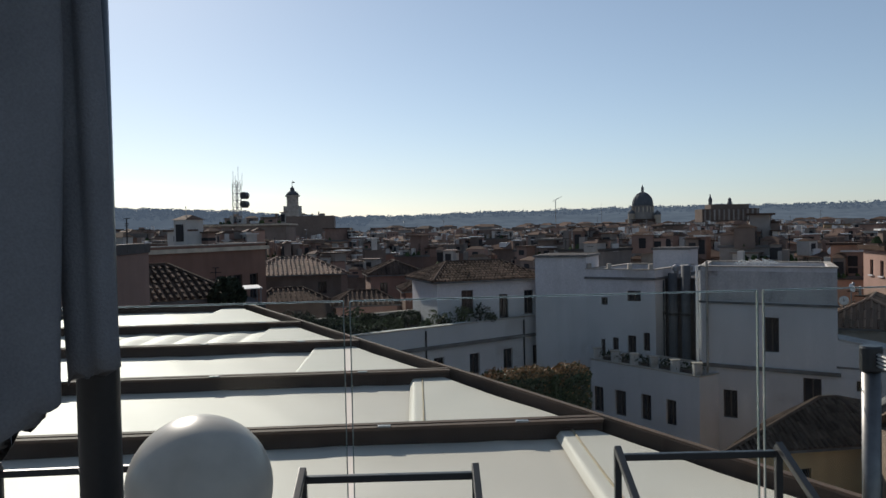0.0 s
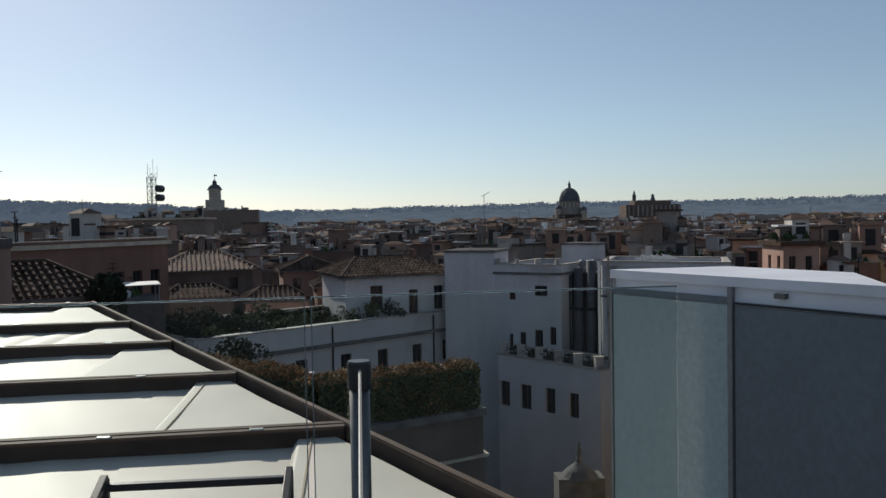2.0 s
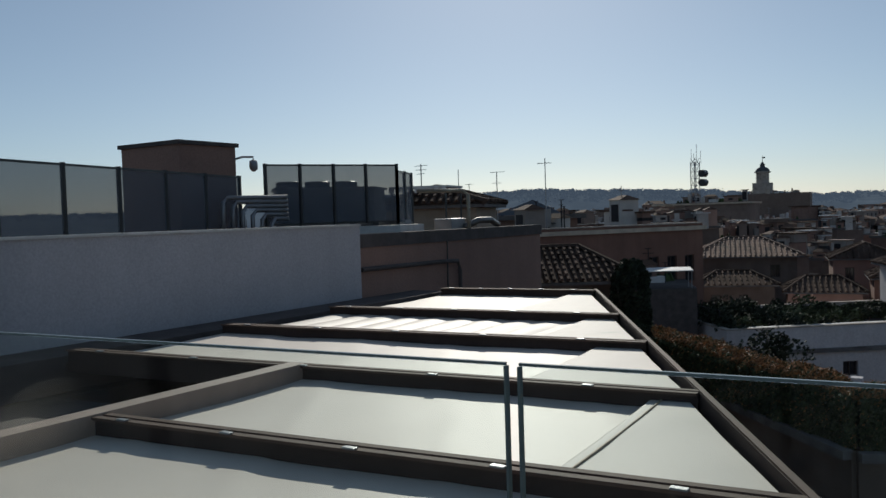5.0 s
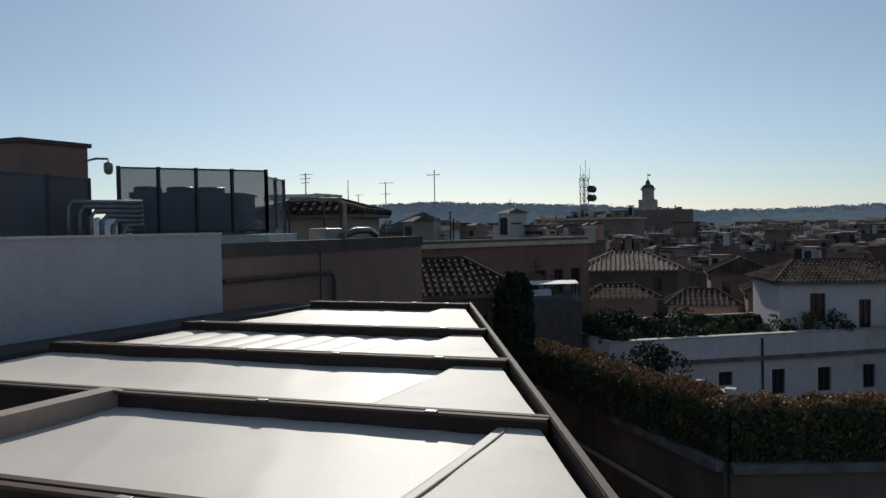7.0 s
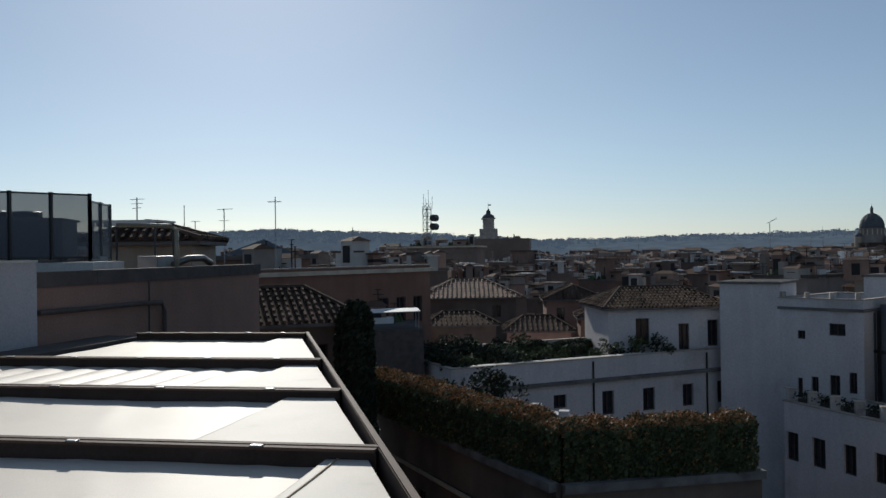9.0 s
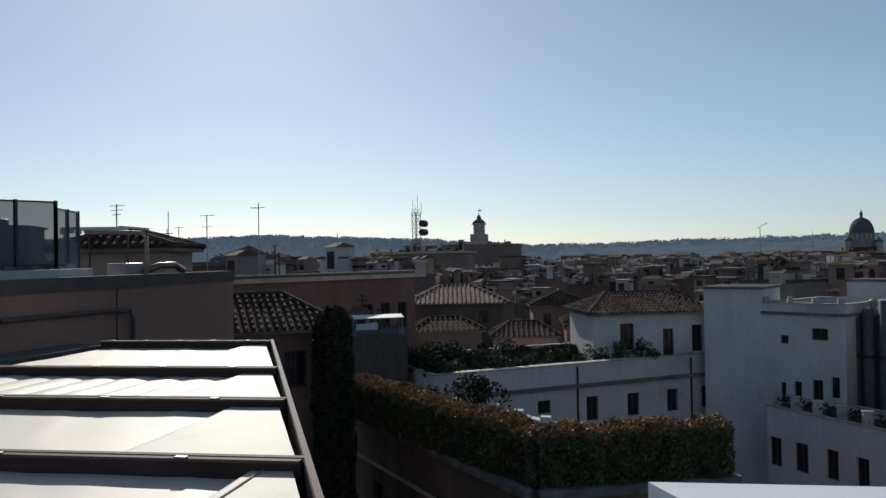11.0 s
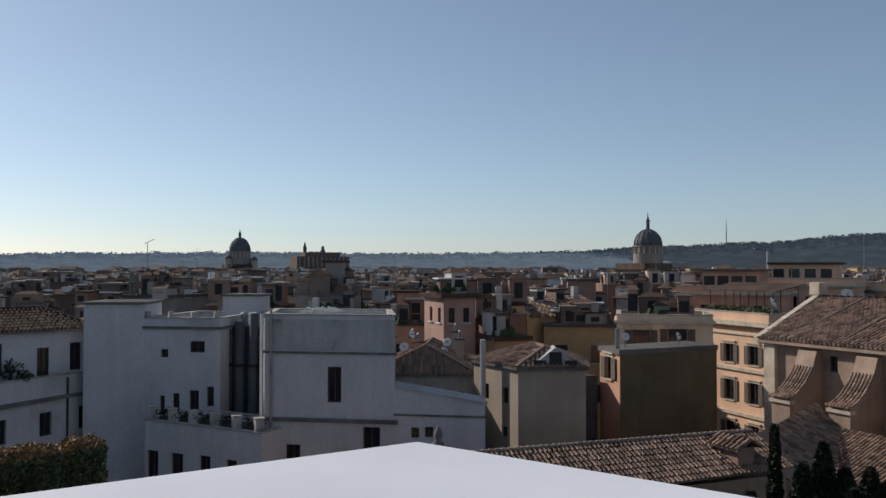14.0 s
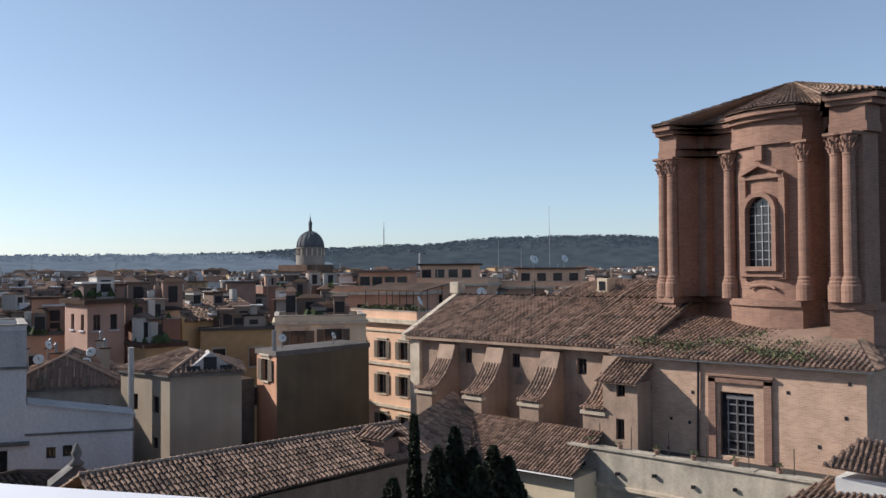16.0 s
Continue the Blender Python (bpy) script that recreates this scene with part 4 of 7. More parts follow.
def hedge(name, line, width, z0, z1, dens, seed, tips="leaf_red", label="thick clipped hedge with reddish new leaves on top"):
    """A clipped hedge along a line of points: dense leaves, darker below and reddish tips on top."""
    rng = random.Random(seed)
    h = thing(name, label, "hedge", (*line[0], z0))
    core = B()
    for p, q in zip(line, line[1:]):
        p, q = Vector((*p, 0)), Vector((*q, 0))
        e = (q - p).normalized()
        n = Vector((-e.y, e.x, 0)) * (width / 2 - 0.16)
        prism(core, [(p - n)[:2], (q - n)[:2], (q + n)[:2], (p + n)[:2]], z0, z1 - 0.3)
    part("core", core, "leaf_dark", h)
    low, top = [], []
    for p, q in zip(line, line[1:]):
        p, q = Vector((*p, 0)), Vector((*q, 0))
        L = (q - p).length
        e = (q - p) / L
        n = Vector((-e.y, e.x, 0))
        for i in range(int(L * dens)):
            u = rng.uniform(-0.3, L + 0.3)
            lump = 0.2 * noise.noise((u * 0.9, seed, 0)) + 0.12 * noise.noise((u * 2.6, seed, 1))
            t = rng.random()
            if t < 0.55:
                side = rng.choice((-1, 1))
                z = rng.uniform(z0, z1 - 0.1)
                d = side * (width / 2 + lump + rng.gauss(0, 0.06) + 0.1 * noise.noise((u * 2, z * 2, 7)))
                pt = p + e * u + n * d + Vector((0, 0, z))
                (low if rng.random() < 0.93 else top).append(pt)
            else:
                d = rng.uniform(-width / 2, width / 2)
                pt = p + e * u + n * d + Vector((0, 0, z1 + lump * 1.4 - 0.12 * (abs(d) / width * 2) ** 2 + rng.gauss(0, 0.07)))
                (top if rng.random() < 0.75 else low).append(pt)
    part("foliage", leaves(B(), low, 0.058, rng), "leaf", h, kind="stuff")
    part("new_leaves", leaves(B(), top, 0.05, rng), tips, h, "fresh leaves at the top", kind="stuff")
    return h


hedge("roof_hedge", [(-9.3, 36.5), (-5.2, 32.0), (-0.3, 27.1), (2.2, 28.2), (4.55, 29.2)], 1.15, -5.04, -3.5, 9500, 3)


# ---- long white palazzo with roof garden ----
wp = [(-8.9, 47.2), (7.8, 60.5), (1.5, 68.5), (-15.2, 55.2)]
pal_w = building("white_palazzo", "long white palazzo wing with a planted roof terrace", wp, ZB, -5.55, "plaster",
                 {0: [(6.56, -7.7, 7.44, -6.91), (9.95, -8.4, 10.8, -6.95), (12.95, -8.4, 13.85, -7.0), (16.0, -8.4, 16.85, -7.0), (18.8, -8.4, 19.65, -7.0)]
                  + [(2.0 + 3.05 * i, -11.8, 2.9 + 3.05 * i, -10.2) for i in range(6)]}, "plain", parapet=0.6, cornice=[(-6.35, 0.22, 0.22)], roof_mat="roof_flat")
for u in (9.3, 17.9):
    e = (Vector(wp[1]) - Vector(wp[0])).normalized()
    p = Vector(wp[0]) + e * u + Vector((e.y, -e.x)) * 0.08
    part("downpipe", tube(B(), [(p.x, p.y, -5.1), (p.x, p.y, -14)], 0.06, 6), "metal_dark", pal_w)
pent_pts = [(-0.9, 56.9), (6.3, 59.6), (4.3, 65.4), (-2.9, 62.7)]
pent = building("penthouse", "white rooftop penthouse with old clay tile roof", pent_pts, -5.5, -2.25, "plaster",
                {0: [(1.8, -4.6, 2.7, -2.9), (4.65, -5.0, 5.35, -3.3), (6.6, -4.8, 7.3, -3.1)]}, "sill", category="house", roof="none")
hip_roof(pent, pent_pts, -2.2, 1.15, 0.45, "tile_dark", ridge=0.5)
tw_pts = [(5.98, 58.0), (9.33, 56.66), (10.85, 60.4), (7.5, 61.8)]
building("stair_tower", "plain white plastered stair tower with flat cap", tw_pts, ZB, -0.62, "plaster", category="tower", cornice=[(-0.72, 0.16, 0.12)])
wg_pts = [(9.33, 56.65), (13.35, 53.85), (17.6, 59.9), (13.6, 62.7)]
building("white_wing", "white plastered palazzo wing with small square windows", wg_pts, ZB, -2.1, "plaster",
         {0: [(1.07, -3.94, 1.56, -3.43), (2.95, -3.62, 3.9, -2.92), (1.05, -7.45, 1.35, -6.25), (1.87, -7.3, 2.3, -6.1), (2.95, -7.1, 3.55, -5.9), (4.05, -6.85, 4.5, -5.65)]},
         "plain", parapet=0.55, cornice=[(-2.2, 0.16, 0.1)])
# deep shade between the white houses is put into the near-black walls
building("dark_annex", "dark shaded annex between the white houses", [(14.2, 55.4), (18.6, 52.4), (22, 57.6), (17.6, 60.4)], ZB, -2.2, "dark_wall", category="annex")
for i in range(6):
    px, py = 14.0 + 0.72 * i, 55.2 - 0.49 * i
    dk_ = thing("wall_duct", "dark vertical metal flue on the shaded annex", "flue", (px, py, -16), "annex flues")
    part("duct", lathe(B(), [(0.3, -16), (0.3, -2.3 + 0.5 * (i % 3))], 12, (px, py, 0)), "lead", dk_, smooth=True)
    part("collar", lathe(B(), [(0.34, -4.6), (0.34, -4.4)], 12, (px, py, 0)), "metal_dark", dk_)
for i in range(4):
    cap = thing("chimney_pot", "dark round metal chimney cap on the annex", "chimney", (15.2 + i * 0.7, 55.6 - i * 0.45, -2.2), "chimney caps")
    part("pipe", lathe(B(), [(0.16, 0), (0.16, 0.5), (0.3, 0.52), (0.3, 0.8), (0.05, 0.95)], 12, (15.2 + i * 0.7, 55.6 - i * 0.45, -2.2)), "metal_grey", cap)
building("low_terrace_house", "low white house with terrace and tall dark windows", [(9.0, 53.0), (13.9, 46.2), (17.2, 48.6), (12.3, 55.4)], ZB, -7.55, "plaster",
         {0: [(0.14, -10.4, 1.02, -8.8), (1.98, -10.35, 2.91, -8.77), (4.1, -10.25, 4.9, -8.7), (6.0, -10.2, 6.75, -8.72)]}, "plain", parapet=0.4)
for i in range(6):
    p = Vector((9.25, 52.85)).lerp(Vector((13.8, 46.5)), i / 5)
    pr = thing("parapet_pier", "short white rendered pier on the terrace parapet", "pier", (p.x, p.y, -7.08), "parapet piers")
    part("pier", box(B(), (p.x - 0.1, p.y - 0.05, -7.08), (p.x + 0.35, p.y + 0.4, -6.45)), "plaster_grey", pr)
    part("cap", box(B(), (p.x - 0.14, p.y - 0.09, -6.45), (p.x + 0.39, p.y + 0.44, -6.38)), "plaster_old", pr)
for i in range(5):
    p = Vector((9.25, 52.85)).lerp(Vector((13.8, 46.5)), (i + 0.5) / 5) + Vector((0.45, 0.35))
    tr = thing("planter_trough", "dark planter trough with low dark shrubs", "planter", (p.x, p.y, -7.5), "terrace troughs")
    part("trough", box(B(), (-0.5, -0.16, -7.5), (0.5, 0.16, -6.95), pose(p.x, p.y, 0, 0, 0, -54)), "dark_wall", tr)
    rr = random.Random(i)
    part("shrub", leaves(B(), [(p.x + rr.gauss(0, 0.3), p.y + rr.gauss(0, 0.3), -6.9 + rr.uniform(0, 0.35)) for _ in range(160)], 0.08, rr), "leaf_dark", tr)
wb = thing("wing_balustrade", "white roof balustrade with piers on the palazzo wing", "balustrade", (11, 55, -1.5))
for i in range(4):
    p = Vector((9.6, 56.6)).lerp(Vector((13.2, 54.1)), i / 3)
    part("pier", box(B(), (p.x - 0.16, p.y, -1.55), (p.x + 0.1, p.y + 0.26, -1.15)), "plaster_old", wb)
building("far_stair_tower", "white stair tower with flat cap behind the wing", [(15.0, 61.2), (17.2, 59.8), (18.4, 61.6), (16.2, 63.0)], ZB, -0.35, "plaster", category="tower", cornice=[(-0.45, 0.14, 0.1)])
bc_pts = [(14.5, 47.74), (20.4, 43.6), (22.5, 49.2), (16.6, 53.3)]
bc = building("white_block", "tall white plastered block with pipes and one tall window", bc_pts, ZB, -1.25, "plaster",
              {0: [(3.5, -5.7, 4.27, -3.78), (5.47, -8.6, 6.4, -6.95), (1.2, -9.6, 2.0, -8.0)]}, "plain", parapet=0.22, cornice=[(-3.1, 0.12, 0.1), (-6.75, 0.2, 0.14)])
for k, (px, py) in enumerate(((14.75, 47.45), (14.35, 48.0), (14.7, 48.6), (15.0, 49.0), (15.3, 49.5))):
    part("wall_pipe", tube(B(), [(px, py, -0.7 - 0.3 * k), (px, py, -14)], 0.07, 6), "white_paint" if k else "plaster_old", bc)
part("upper_render", prism(B(), grow(bc_pts, 0.006), -2.95, -1.26), "plaster_grey", bc, "grey weathered upper storey")
rr = random.Random(5)
fe = thing("roof_scrap", "tangle of pale metal railings lying on the roof", "scrap", (17, 48.2, -1.0))
for i in range(16):
    x, y = 16.3 + rr.uniform(0, 2.2), 47.8 + rr.uniform(-0.3, 0.8)
    part("rail", tube(B(), [(x, y, -1.0), (x + rr.uniform(-0.4, 0.4), y, -0.84 + rr.uniform(0, 0.16)), (x + rr.uniform(0.3, 0.9), y + 0.2, -0.95)], 0.03, 5), "dish", fe)
building("white_extension", "low white lean-to beside the tall block", [(20.4, 43.6), (24.3, 40.85), (25.1, 42.6), (21.2, 45.3)], ZB, -5.6, "plaster",
         {0: [(0.87, -7.45, 1.3, -6.9), (1.6, -7.4, 2.05, -6.85)]}, "plain", category="annex", cornice=[(-6.3, 0.1, 0.06)])
ws = thing("lean_to_roof", "sloping pale lean-to roof against the white block", "roof", (22.5, 43, -5.5))
wm_ = B()
wv = [wm_.verts.new((x_, y_, z_ + o_)) for o_ in (0, 0.12) for x_, y_, z_ in ((20.42, 43.5, -4.85), (24.4, 40.7, -5.6), (25.2, 42.7, -5.6), (21.2, 45.4, -4.85))]
for f in ((3, 2, 1, 0), (4, 5, 6, 7), (0, 1, 5, 4), (1, 2, 6, 5), (2, 3, 7, 6), (3, 0, 4, 7)):
    wm_.faces.new([wv[k] for k in f])
part("sheet", wm_, "plaster_grey", ws)
gm = B()
ga = [[gm.verts.new((x_ + o_ * 0.1, y_ + o_ * 0.14, z_)) for x_, y_, z_ in ((20.4, 43.6, -5.62), (24.3, 40.85, -5.62), (24.3, 40.85, -5.59), (20.4, 43.6, -4.85))] for o_ in (0.0, 1.0)]
gm.faces.new(ga[0]), gm.faces.new(ga[1][::-1])
for k in range(4):
    gm.faces.new((ga[0][k], ga[0][(k + 1) % 4], ga[1][(k + 1) % 4], ga[1][k]))
part("gable", gm, "plaster", ws)


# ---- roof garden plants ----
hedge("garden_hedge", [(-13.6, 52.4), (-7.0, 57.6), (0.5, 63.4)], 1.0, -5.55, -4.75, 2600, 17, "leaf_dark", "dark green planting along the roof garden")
def shrub(x, y, z, h, w, n, seed, material="leaf_dark", name="potted_shrub", label="small leafy potted shrub on the roof terrace", potted=True, group="roof garden shrubs"):
    rng = random.Random(seed)
    s = thing(name, label, "plant", (x, y, z), group)
    if potted:
        part("pot", lathe(B(), [(0.16, 0), (0.22, 0.32), (0.24, 0.34), (0.2, 0.34)], 10, (x, y, z)), "pot", s)
    part("stem", tube(B(), [(x, y, z + 0.2), (x + 0.05, y, z + h * 0.6)], 0.03, 5), "bark", s)
    pts = []
    blobs = [(rng.gauss(0, w * 0.3), rng.gauss(0, w * 0.3), h * rng.uniform(0.45, 0.95), w * rng.uniform(0.25, 0.45)) for _ in range(6)]
    for _ in range(n):
        bx, by, bz, br = rng.choice(blobs)
        v = Vector((rng.gauss(0, 1), rng.gauss(0, 1), rng.gauss(0, 1))).normalized() * br * rng.uniform(0.6, 1.05)
        pts.append((x + bx + v.x, y + by + v.y, z + bz + v.z))
    part("crown", leaves(B(), pts, 0.1, rng), material, s)


# added white strip imitates the sunlit parapet top behind the pots
gk = thing("garden_kerb", "low pale kerb along the roof garden walk", "kerb", (-8, 48.5, -5.5))
part("kerb", prism(B(), [(-8.3, 48.1), (1.2, 55.65), (1.05, 55.85), (-8.45, 48.3)], -5.0, -4.88), "white_paint", gk)
gr = thing("garden_rail", "thin dark roof garden railing", "railing", (-11, 51, -5.5))
for i in range(13):
    p = Vector((-9.6, 48.6)).lerp(Vector((-14.9, 55.0)), i / 12)
    part("post", tube(B(), [(p.x, p.y, -5.5), (p.x, p.y, -4.0)], 0.03, 5), "metal_dark", gr)
for zz in (-4.05, -4.5):
    part("rail", tube(B(), [(-9.6, 48.6, zz), (-14.9, 55.0, zz)], 0.03, 5), "metal_dark", gr)
rg = random.Random(11)
we = (Vector(wp[1]) - Vector(wp[0])).normalized()
wi = Vector((-we.y, we.x))
for i in range(34):
    u, d = 0.6 + (i % 17) * 0.98 + rg.uniform(-0.3, 0.3), 0.9 + (i // 17) * 5.5 + rg.uniform(0, 1.6)
    if u > 9.5 and d > 3:
        u -= 9
    p = Vector(wp[0]) + we * u + wi * d
    shrub(p.x, p.y, -5.55, rg.uniform(0.7, 1.5), rg.uniform(0.7, 1.3), 240, i, "leaf" if i % 3 else "leaf_dark")
for i in range(26):
    d = 0.6 + (i % 13) * 0.78
    p = Vector(wp[0]) + we * (0.7 + (i // 13) * 3.0 + rg.uniform(-0.2, 0.5)) + wi * d
    shrub(p.x, p.y, -5.55, rg.uniform(0.7, 1.6), rg.uniform(0.8, 1.3), 240, 300 + i, "leaf_dark")
shrub(-6.9, 44.0, -7.0, 2.4, 2.4, 1600, 77, "leaf_dark", "terrace_bush", "round dark evergreen bush behind the hedge", False, "")
# sloping garden wall with piers
gw = thing("garden_wall", "sloping whitewashed garden wall with small piers", "wall", (-4, 42, -7))
for i in range(5):
    a, b = Vector((-7.7, 45.9)).lerp(Vector((-0.5, 38.8)), i / 5), Vector((-7.7, 45.9)).lerp(Vector((-0.5, 38.8)), (i + 1) / 5)
    z = -5.95
    part("panel", prism(B(), [a, b, b + Vector((0.2, 0.2)), a + Vector((0.2, 0.2))], ZB, z), "plaster_old", gw)
    part("coping", prism(B(), [a - Vector((0.05, 0.05)), b - Vector((0.05, 0.05)), b + Vector((0.25, 0.25)), a + Vector((0.25, 0.25))], z, z + 0.08), "plaster", gw)
    part("pier", box(B(), (b.x - 0.2, b.y - 0.15, z - 1.2), (b.x + 0.25, b.y + 0.3, z + 0.3)), "plaster", gw)
shed = building("garden_shed", "dark rooftop lean-to beside the roof garden", [(-15.5, 46.4), (-10.9, 48.9), (-13.5, 55.5), (-18.7, 52.5)], ZB, -2.9, "dark_wall", category="shed")

# tile-roofed house and cypress beside the pergola
tp = [(-12.6, 28.6), (-8.4, 31.4), (-11.2, 35.6), (-15.4, 32.8)]
th = building("tiled_house", "dark house with sun-glinting clay tile roof", tp, ZB, -0.95, "dark_brown", {0: [(1.2, -4.2, 2.0, -2.0), (3.2, -3.0, 4.0, -1.7), (1.2, -7.6, 2.0, -5.6), (3.2, -7.6, 4.0, -5.6)]}, "plain", category="house", roof="none")
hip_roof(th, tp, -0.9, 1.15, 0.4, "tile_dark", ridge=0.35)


def conifer(x, y, z0, z1, w, n, seed, label, name="cypress"):
    rng = random.Random(seed)
    s = thing(name, label, "tree", (x, y, z0), "conifers")
    h = z1 - z0
    part("trunk", tube(B(), [(x, y, z0), (x + 0.05, y, z0 + h * 0.5), (x, y + 0.05, z1 - 0.3)], 0.16, 8, 0.02), "bark", s)
    pts = []
    for _ in range(n):
        f = rng.random() ** 0.75
        zz = z0 + h * (0.08 + 0.92 * f)
        r = w * (1 - f) ** 0.55 * (0.35 + 0.65 * min(1, f * 6)) * (0.75 + 0.5 * noise.noise((seed, f * 9, 0)) + 0.25 * rng.random())
        a = rng.uniform(0, 2 * math.pi)
        r *= 0.8 + 0.4 * noise.noise((math.cos(a) * 2, math.sin(a) * 2, f * 7 + seed))
        pts.append((x + r * math.cos(a), y + r * math.sin(a), zz))
    part("crown", leaves(B(), pts, 0.14, rng), "leaf_dark", s)


ivy = thing("ivy_pier", "tall pier wholly covered in dense dark ivy", "climbing plant", (-7.95, 30.15, ZB))
part("pier", box(B(), (-8.35, 29.75, ZB), (-7.55, 30.55, -0.7)), "dark_wall", ivy)
ri = random.Random(14)
ip = []
for _ in range(15000):
    zz = -15 + 14.85 * ri.random() ** 0.8
    a_ = ri.uniform(0, 2 * math.pi)
    r_ = (0.62 + 0.3 * noise.noise((math.cos(a_) * 1.3, math.sin(a_) * 1.3, zz * 0.5)) + 0.16 * noise.noise((math.cos(a_) * 4, math.sin(a_) * 4, zz * 2))) * min(1, 0.3 + (-0.05 - zz) * 1.2)
    ip.append((-7.95 + r_ * math.cos(a_), 30.15 + r_ * math.sin(a_), zz + 0.12 * noise.noise((a_ * 2, 3, 1))))
part("foliage", leaves(B(), ip, 0.11, ri), "leaf_dark", ivy, kind="stuff")

# red-brown palazzo behind the brown wall
building("red_palazzo", "long shaded red-brown palazzo with flat roof", [(-20.5, 42.5), (-12.6, 56.5), (-22, 62), (-30, 48)], ZB, 0.55, "red_wall",
         {0: [(11.5 + i * 1.5, -3.0, 12.3 + i * 1.5, -1.3) for i in range(3)] + [(2 + i * 2.4, -3.4, 3 + i * 2.4, -1.6) for i in range(4)]}, "plain", parapet=0.15, cornice=[(0.3, 0.25, 0.2)])
building("flat_dark_house", "dark flat-roofed house behind the brown wall", [(-30, 52), (-22, 58), (-27, 66), (-36, 60)], ZB, 1.5, "brown_wall", over=0.6)
gl = thing("skylight_pyramid", "dark glazed pyramid skylight on a flat roof", "skylight", (-26, 58.4, 1.6))
bm = B()
vs = [bm.verts.new(v) for v in ((-28.2, 56.6, 1.6), (-23.6, 59.2, 1.6), (-25.2, 62, 1.6), (-29.5, 60, 1.6), (-26.2, 59.3, 2.75))]
for f in ((0, 1, 4), (1, 2, 4), (2, 3, 4), (3, 0, 4), (3, 2, 1, 0)):
    bm.faces.new([vs[i] for i in f])
part("glazing", bm, "lead", gl)


# ---- warm houses on the right ----
bg_pts = [(27.1, 42.08), (30.35, 40.3), (32.9, 44.2), (26.75, 46.5)]
bg = building("beige_tower_house", "tall beige house with clay hip roof and dormer", bg_pts, ZB, -4.0, "beige",
              {3: [(1.0, -6.1, 1.6, -5.2), (2.9, -6.1, 3.5, -5.2), (2.9, -8.0, 3.4, -7.4)]}, "plain", category="house", roof="none")
hip_roof(bg, bg_pts, -3.95, 1.0, 0.2, "tile", ridge=0.4)
dq = [Vector((27.7, 41.72, -3.9)), Vector((30.1, 40.4, -3.9)), Vector((28.9, 41.06, -2.85))]
dn_ = Vector((0.47, 0.88, 0)) * 1.6
dm = B()
va, vb = [dm.verts.new(p) for p in dq], [dm.verts.new(p + dn_) for p in dq]
dm.faces.new(va), dm.faces.new(vb[::-1])
for k in range(3):
    dm.faces.new((va[k], va[(k + 1) % 3], vb[(k + 1) % 3], vb[k]))
dob = part("dormer", dm, "plaster_grey", bg, "glazed triangular dormer with pale frame")
dc = (dq[0] + dq[1] + dq[2]) / 3
for k in range(3):
    lo_, hi_ = dq[0].lerp(dq[1], 0.06 + 0.31 * k), dq[0].lerp(dq[1], 0.31 + 0.31 * k)
    top_h = 0.8 if k == 1 else 0.34
    pm = B()
    quad_ = [lo_ + Vector((0, 0, 0.1)), hi_ + Vector((0, 0, 0.1)), hi_ + Vector((0, 0, top_h)), lo_ + Vector((0, 0, top_h))]
    fr_, bk2 = [pm.verts.new(p - dn_ * 0.03) for p in quad_], [pm.verts.new(p + dn_ * 0.02) for p in quad_]
    pm.faces.new(fr_), pm.faces.new(bk2[::-1])
    for q in range(4):
        pm.faces.new((fr_[q], fr_[(q + 1) % 4], bk2[(q + 1) % 4], bk2[q]))
    part("pane", pm, "win_dark", dob)
part("chimney", tube(B(), [(26.3, 44.6, -9), (26.3, 44.6, -2.6)], 0.16, 8), "plaster_grey", bg)
# added house fills the dark gap; its near-black walls hold the shade
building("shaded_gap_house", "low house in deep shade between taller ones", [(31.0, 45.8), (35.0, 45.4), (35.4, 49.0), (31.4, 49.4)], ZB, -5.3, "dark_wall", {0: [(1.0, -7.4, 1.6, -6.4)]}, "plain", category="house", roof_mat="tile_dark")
or_pts = [(35.0, 43.2), (42.6, 43.0), (43.0, 46.1), (35.5, 45.8)]
oh = building("orange_house", "orange and ochre house with brown shuttered window", or_pts, ZB, -3.5, "orange",
              {3: [(0.85, -5.35, 1.65, -4.0)]}, "open", category="house", over=0.12)
# front turned from the sun: its shade is put into this brown layer
part("front_render", prism(B(), [(35.02, 43.14), (42.6, 42.94), (42.6, 42.99), (35.02, 43.19)], ZB, -3.52), "ochre_shaded", oh, "worn dull ochre front")
part("chimney", tube(B(), [(35.3, 43.8, -4), (35.3, 43.8, -2.2)], 0.14, 8), "metal_grey", oh)
pl_pts = [(41.3, 51.4), (46.4, 47.1), (50, 51.5), (45, 56)]
building("cream_palazzo", "cream palazzo with dark tall windows and roof terrace", pl_pts, ZB, -2.3, "cream",
         {0: [(1.1, -4.3, 2.3, -2.95), (3.6, -4.6, 4.9, -2.85), (1.1, -7.3, 2.3, -5.8)]}, "open", parapet=0.4, cornice=[(-2.5, 0.2, 0.2)])
sl_pts = [(63.8, 67.25), (62.7, 56.8), (67.4, 56.3), (68.5, 66.8)]
building("salmon_palazzo", "salmon palazzo with rows of framed shuttered windows", sl_pts, ZB, -3.6, "salmon",
         {0: [(u, z, u + 1.3, z + h) for u in (0.98, 4.57, 7.9) for z, h in ((-7.5, 1.75), (-11.1, 1.95), (-15.2, 2.1))]}, "open", parapet=0.9,
         cornice=[(-3.9, 0.4, 0.55), (-4.8, 0.16, 0.15), (-8.2, 0.3, 0.2), (-12.4, 0.3, 0.2)])
rg = random.Random(21)
